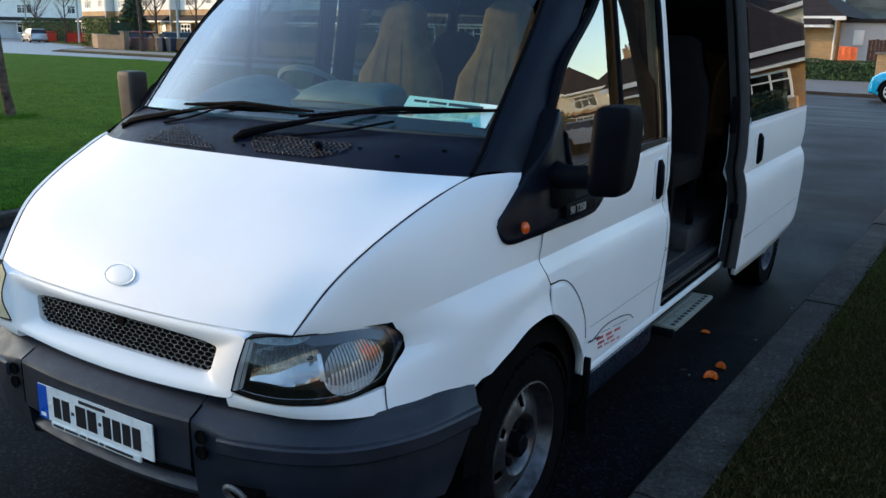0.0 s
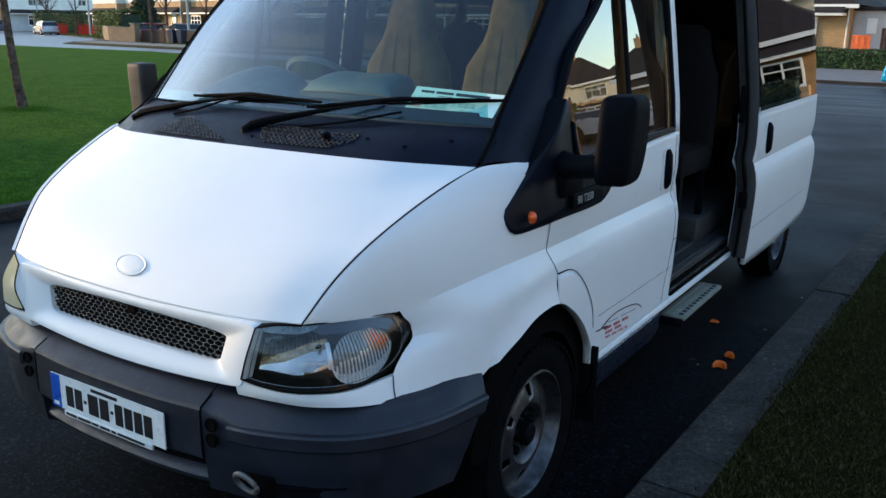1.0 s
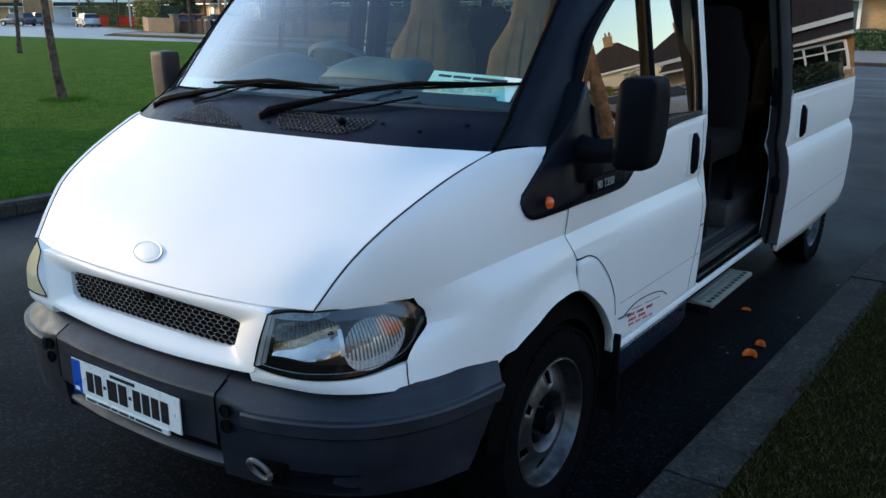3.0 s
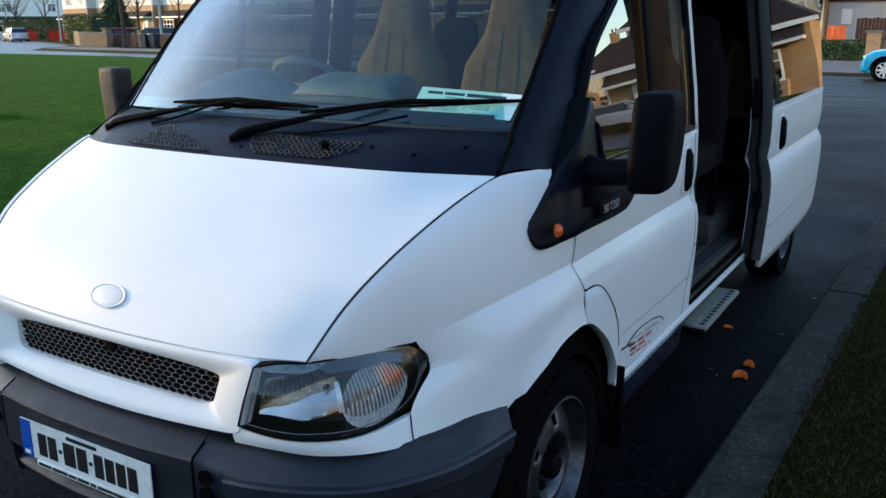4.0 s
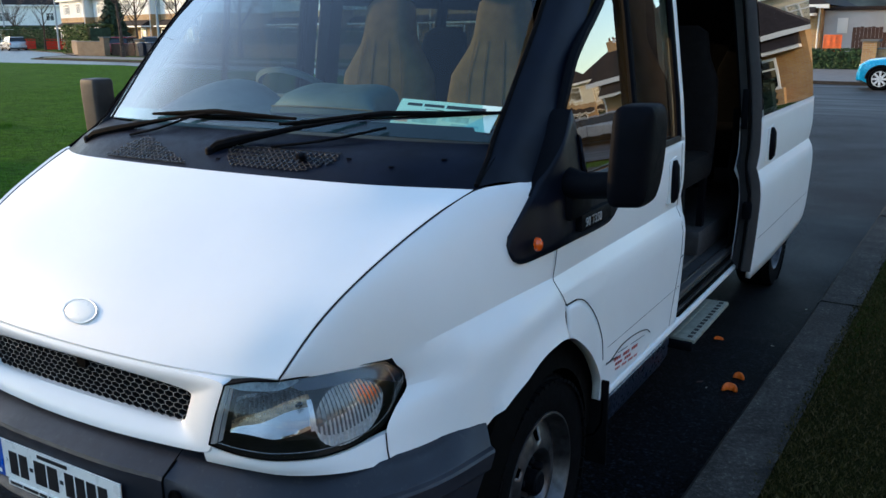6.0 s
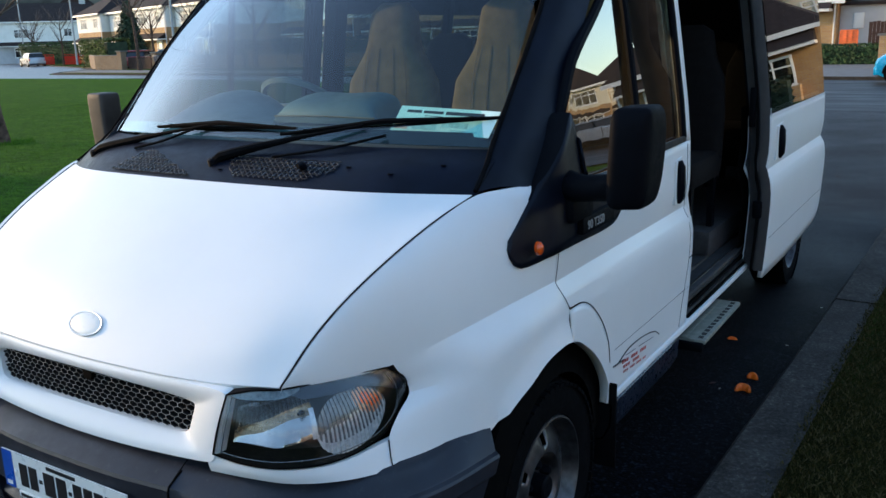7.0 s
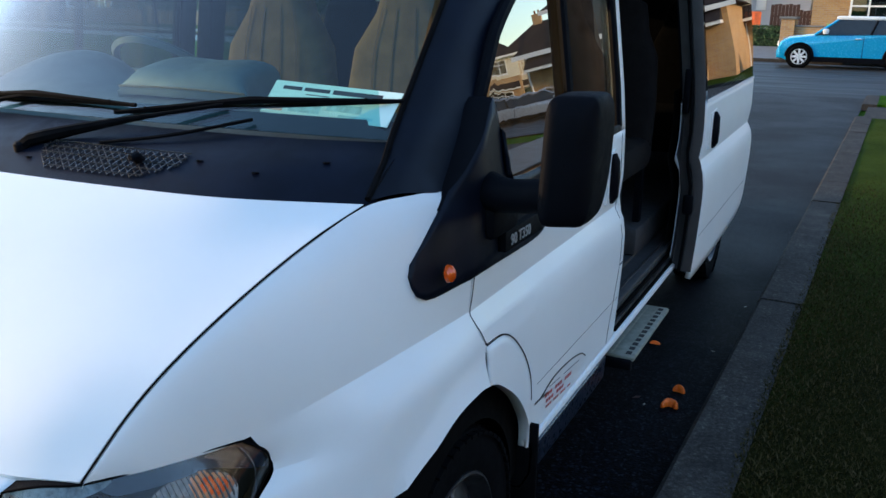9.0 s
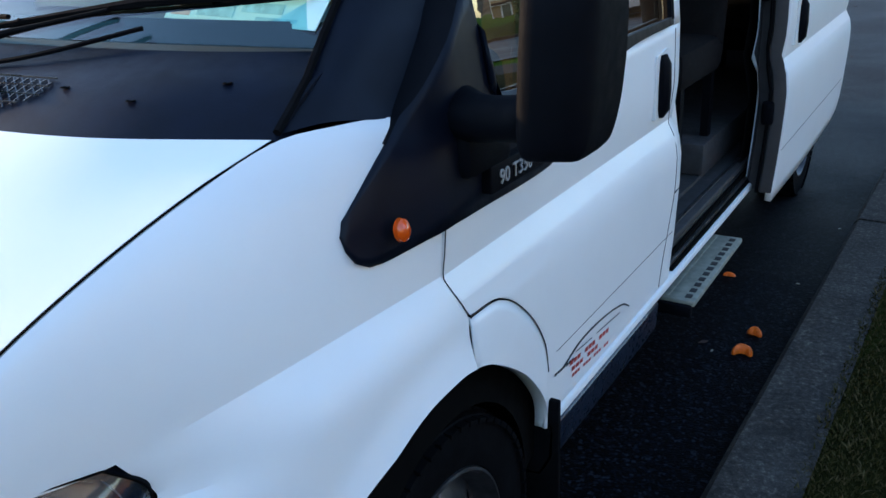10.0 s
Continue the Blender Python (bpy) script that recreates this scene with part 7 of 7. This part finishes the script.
def street_lamp(x, y):
    t = thing("street_lamp", (x, y, 0), "tall grey street lamp past the green", "street lamp", "street lamps")
    part("post", ctube([(x, y, 0), (x, y, 8), (x + 0.6, y - 0.6, 8.5), (x + 1.4, y - 1.2, 8.6)], [0.11, 0.07, 0.05, 0.05], 10), LAMPG, t)
    part("lantern", cbox(x + 1.0, y - 1.5, 8.52, x + 1.8, y - 1.1, 8.66, 0.04), LAMPG, t)


LAMPG = plain("galvanised_grey_post", (0.32, 0.34, 0.36), 0.6, 0.2, vary=0.15)
for x, y in ((-80.0, 56.6), (-53.2, 46.6), (-104, 66)):
    street_lamp(x, y)

# ---- parked cars ----
def car(name, label, group, paint, roof_mat, ln=3.65, w=0.84, h=1.41, tall=False):
    """A parked hatchback along x, its nose towards -x, with its middle at the origin."""
    c = thing(name, (0, 0, 0), label, "car", group)
    a = ln / 2
    f, r = -a + 0.58, a - 0.60
    body = [(-a, 0.30), (-a - 0.01, 0.55), (-a + 0.05, 0.70), (-a + 0.25, 0.80), (-a + 1.0, 0.90), (a - 0.35, 0.96), (a - 0.06, 0.93), (a + 0.01, 0.70), (a, 0.32), (r + 0.36, 0.20), (f - 0.36, 0.20)]
    rows = []
    for t, k, dz in ((-1, 0.90, 0), (-0.98, 0.97, 0), (-0.85, 1.0, 0), (0, 1.0, 0.035), (0.85, 1.0, 0), (0.98, 0.97, 0), (1, 0.90, 0)):
        rows.append([(x * (k if abs(t) > 0.9 else 1), t * w, 0.2 + (z - 0.2) * (0.97 if abs(t) > 0.97 else 1) + (dz if z > 0.75 else 0)) for x, z in body + body[:1]])
    g = np.array(rows)
    bm = sheet(g)
    bm.faces.new([v for v in bm.verts[:len(body)]][::-1])
    n0 = (len(rows) - 1) * (len(body) + 1)
    bm.verts.ensure_lookup_table()
    bm.faces.new([bm.verts[n0 + i] for i in range(len(body))])
    bmesh.ops.remove_doubles(bm, verts=bm.verts[:], dist=0.001)
    bmesh.ops.recalc_face_normals(bm, faces=bm.faces[:])
    bd = part("body", bm, paint, c, smooth=40)
    # glasshouse and roof
    base = [(-a + 0.92, 0.90), (a - 0.12, 0.95)]
    top = [(-a + 1.48, h - 0.10), (a - 0.42, h - 0.09)]
    bm = bmesh.new()
    lo = [bm.verts.new(p) for p in ((base[0][0], -w * 0.90, base[0][1]), (base[1][0], -w * 0.88, base[1][1]), (base[1][0], w * 0.88, base[1][1]), (base[0][0], w * 0.90, base[0][1]))]
    hi = [bm.verts.new(p) for p in ((top[0][0], -w * 0.74, top[0][1]), (top[1][0], -w * 0.74, top[1][1]), (top[1][0], w * 0.74, top[1][1]), (top[0][0], w * 0.74, top[0][1]))]
    for i in range(4):
        j = (i + 1) % 4
        bm.faces.new((lo[i], lo[j], hi[j], hi[i]))
    part("glass", bm, plain("tinted_car_glass", (0.02, 0.025, 0.03), 0.06), c, smooth=0)
    part("roof", cbox(top[0][0] - 0.06, -w * 0.76, top[0][1], top[1][0] + 0.10, w * 0.76, h, 0.045), roof_mat, c)
    for s in (-1, 1):
        for (x0, z0), (x1, z1) in ((base[0], top[0]), (base[1], top[1]), (((base[0][0] + base[1][0]) / 2 + 0.1, 0.93), ((top[0][0] + top[1][0]) / 2 + 0.1, h - 0.1))):
            part("pillar", ctube([(x0, s * w * 0.895, z0), (x1, s * w * 0.745, z1)], 0.028, 8), BLACK if x0 > base[0][0] else paint, c)
        part("mirror", cbox(-a + 1.12, s * (w * 0.92) - 0.02, 0.93, -a + 1.27, s * (w * 0.92 + 0.16) + 0.02, 1.07, 0.03) if s > 0 else cbox(-a + 1.12, -w * 0.92 - 0.18, 0.93, -a + 1.27, -w * 0.92 + 0.02, 1.07, 0.03), roof_mat, c)
        part("door_seam", cbox(0.33, s * (w + 0.002) - 0.002, 0.32, 0.342, s * (w + 0.002) + 0.002, 0.90), GAP, c)
        part("door_handle", cbox(0.12, s * (w + 0.012) - 0.01, 0.80, 0.28, s * (w + 0.012) + 0.01, 0.835, 0.004), CHROME, c)
        part("sill", cbox(f + 0.3, s * (w - 0.005) - 0.008, 0.18, r - 0.3, s * (w - 0.005) + 0.008, 0.32), BLACK, c)
        part("headlamp", spun([(0.001, -0.02), (0.09, -0.015), (0.12, 0.01)], 20, "x", (-a + 0.12, s * w * 0.68, 0.68)), CAR_LENS, c)
        part("tail_lamp", cbox(a - 0.10, s * (w - 0.10) - 0.07, 0.60, a + 0.02, s * (w - 0.10) + 0.08, 0.82, 0.02), REDP, c)
        for x in (f, r):
            ring = bmesh.new()
            tube(ring, [(x + 0.355 * math.cos(t), s * (w - 0.005), 0.31 + 0.355 * math.sin(t)) for t in np.linspace(0, math.pi, 16)], 0.035, 6)
            part("arch_trim", ring, BLACK, c)
            # Near-black disc stands in for the shade in the wheel arch.
            part("arch_dark", spun([(0.345, -0.05 * s), (0.345, 0.012 * s), (0.02, 0.014 * s)], 28, "y", (x, s * w, 0.32)), GAP, c)
            wh_ = part("wheel", spun([(0.20, -0.07), (0.28, -0.085), (0.305, -0.06), (0.31, 0), (0.305, 0.06), (0.28, 0.085), (0.20, 0.07)], 32, "y", (x, s * (w - 0.045), 0.31), True), RUBBER, c)
            bm = bmesh.new()
            for k in range(8):
                t = 2 * math.pi * k / 8
                box(bm, -0.028, -0.012, 0.0, 0.028, 0.012, 0.2, m=Matrix.Translation((x, s * (w + 0.035), 0.31)) @ Matrix.Rotation(t, 4, "Y"))
            part("spokes", bm, SILVER, wh_, smooth=0)
            part("rim", spun([(0.212, 0.0), (0.212, 0.03 * s), (0.195, 0.03 * s), (0.195, 0.0)], 32, "y", (x, s * (w + 0.01), 0.31), True), SILVER, wh_)
            part("hub", spun([(0.19, 0.0), (0.19, 0.004 * s), (0.001, 0.005 * s)], 24, "y", (x, s * (w + 0.004), 0.31)), GAP, wh_)
    part("front_bumper", cbox(-a - 0.03, -w * 0.93, 0.25, -a + 0.12, w * 0.93, 0.50, 0.04), paint, c)
    part("rear_bumper", cbox(a - 0.12, -w * 0.93, 0.27, a + 0.04, w * 0.93, 0.52, 0.04), paint, c)
    return c


blue = car("small_car", "bright blue small hatchback with a white roof, parked across the junction", "parked cars", CARBLUE, WHITER)
blue.matrix_basis = turn(1.0, 26.5, 2)
silver = car("car", "silver-grey parked car past the green", "parked cars", CARGREY, CARGREY, 4.3, 0.88, 1.45)
silver.matrix_basis = turn(-87.6, 56.4, -20)
red = car("car", "dark red parked car behind a driveway gate", "parked cars", CARRED, CARRED, 4.0, 0.85, 1.45)
red.matrix_basis = turn(-57.0, 46.6, -60)
dark = car("car", "dark parked car past the green", "parked cars", CARDARK, CARDARK, 4.2, 0.87, 1.5)
dark.matrix_basis = turn(-99.5, 55.0, 10)
copy_thing(dark, turn(-104.0, 60.0, -15))
copy_thing(silver, turn(-61.5, 53.0, 40))
copy_thing(silver, turn(12.8, -1.0, 90))
copy_thing(silver, turn(12.8, 8.6, 92))
copy_thing(silver, turn(10.0, 24.6, -10))

# ---- grass blades ----
def blades(name, area, n, hmin, hmax, label, z, seed, mat):
    rnd = np.random.default_rng(seed)
    xy = np.array(area(rnd, n))
    n = len(xy)
    ang = rnd.uniform(0, 2 * math.pi, n)
    ht = rnd.uniform(hmin, hmax, n) * (0.7 + 0.6 * rnd.random(n))
    wd = rnd.uniform(0.0014, 0.0032, n)
    bend = rnd.uniform(0.2, 1.3, n) * ht
    out = rnd.uniform(0, 2 * math.pi, n)
    dx, dy = np.cos(ang) * wd, np.sin(ang) * wd
    bx, by = np.cos(out) * bend, np.sin(out) * bend
    v = np.zeros((n, 5, 3))
    v[:, 0] = np.c_[xy[:, 0] - dx, xy[:, 1] - dy, np.full(n, z)]
    v[:, 1] = np.c_[xy[:, 0] + dx, xy[:, 1] + dy, np.full(n, z)]
    v[:, 2] = np.c_[xy[:, 0] + dx * 0.8 + bx * 0.35, xy[:, 1] + dy * 0.8 + by * 0.35, z + ht * 0.6]
    v[:, 3] = np.c_[xy[:, 0] - dx * 0.8 + bx * 0.35, xy[:, 1] - dy * 0.8 + by * 0.35, z + ht * 0.6]
    v[:, 4] = np.c_[xy[:, 0] + bx, xy[:, 1] + by, z + ht]
    me = bpy.data.meshes.new(name)
    i = np.arange(n)[:, None] * 5
    faces = np.concatenate([np.c_[i, i + 1, i + 2, i + 3].tolist(), ])
    tri = np.c_[i + 3, i + 2, i + 4]
    me.from_pydata(v.reshape(-1, 3).tolist(), [], faces.tolist() + tri.tolist())
    me.materials.append(mat)
    ob = new(name, me)
    return tagged(ob, label, "grass", kind="stuff")


bl = Mat("verge_grass_blades")
isl = bl.n.new("ShaderNodeNewGeometry").outputs["Random Per Island"]
bl.set(Base_Color=bl.ramp(isl, [(0.0, (0.020, 0.019, 0.005)), (0.45, (0.036, 0.033, 0.009)), (0.8, (0.058, 0.049, 0.017)), (0.97, (0.105, 0.080, 0.036))]), Roughness=0.85, Specular_IOR_Level=0.05)
BLADES = bl.m
bl = Mat("green_grass_blades")
isl = bl.n.new("ShaderNodeNewGeometry").outputs["Random Per Island"]
bl.set(Base_Color=bl.ramp(isl, [(0.0, (0.028, 0.078, 0.005)), (0.5, (0.054, 0.132, 0.009)), (0.95, (0.098, 0.20, 0.022))]), Roughness=0.9, Specular_IOR_Level=0.03)
LUSH = bl.m


def near_verge(r, n):
    y = -1.2 + 9.5 * r.random(n) * (0.35 + 0.65 * r.random(n))
    x = kerb_x(y) + KW - 0.03 + 3.0 * r.random(n) * r.random(n) ** 0.5
    return np.c_[x, y]


blades("grass", near_verge, 170000, 0.006, 0.022, "short ragged grass blades on the verge", 0.093, 4, BLADES)


def green_edge(r, n):
    x = -4.85 - 16 * r.random(n) ** 1.8
    return np.c_[x, -1 + 26 * r.random(n) * r.random(n)]


blades("grass", green_edge, 120000, 0.015, 0.035, "short grass blades on the green", 0.103, 5, LUSH)


def tuft(r, n):
    a, d = r.uniform(0, 2 * math.pi, n), 0.42 * r.random(n) ** 0.7
    return np.c_[-12.15 + d * np.cos(a), 7.22 + d * np.sin(a)]


blades("grass", tuft, 900, 0.03, 0.09, "longer grass tuft round the foot of a tree", 0.103, 6, LUSH)
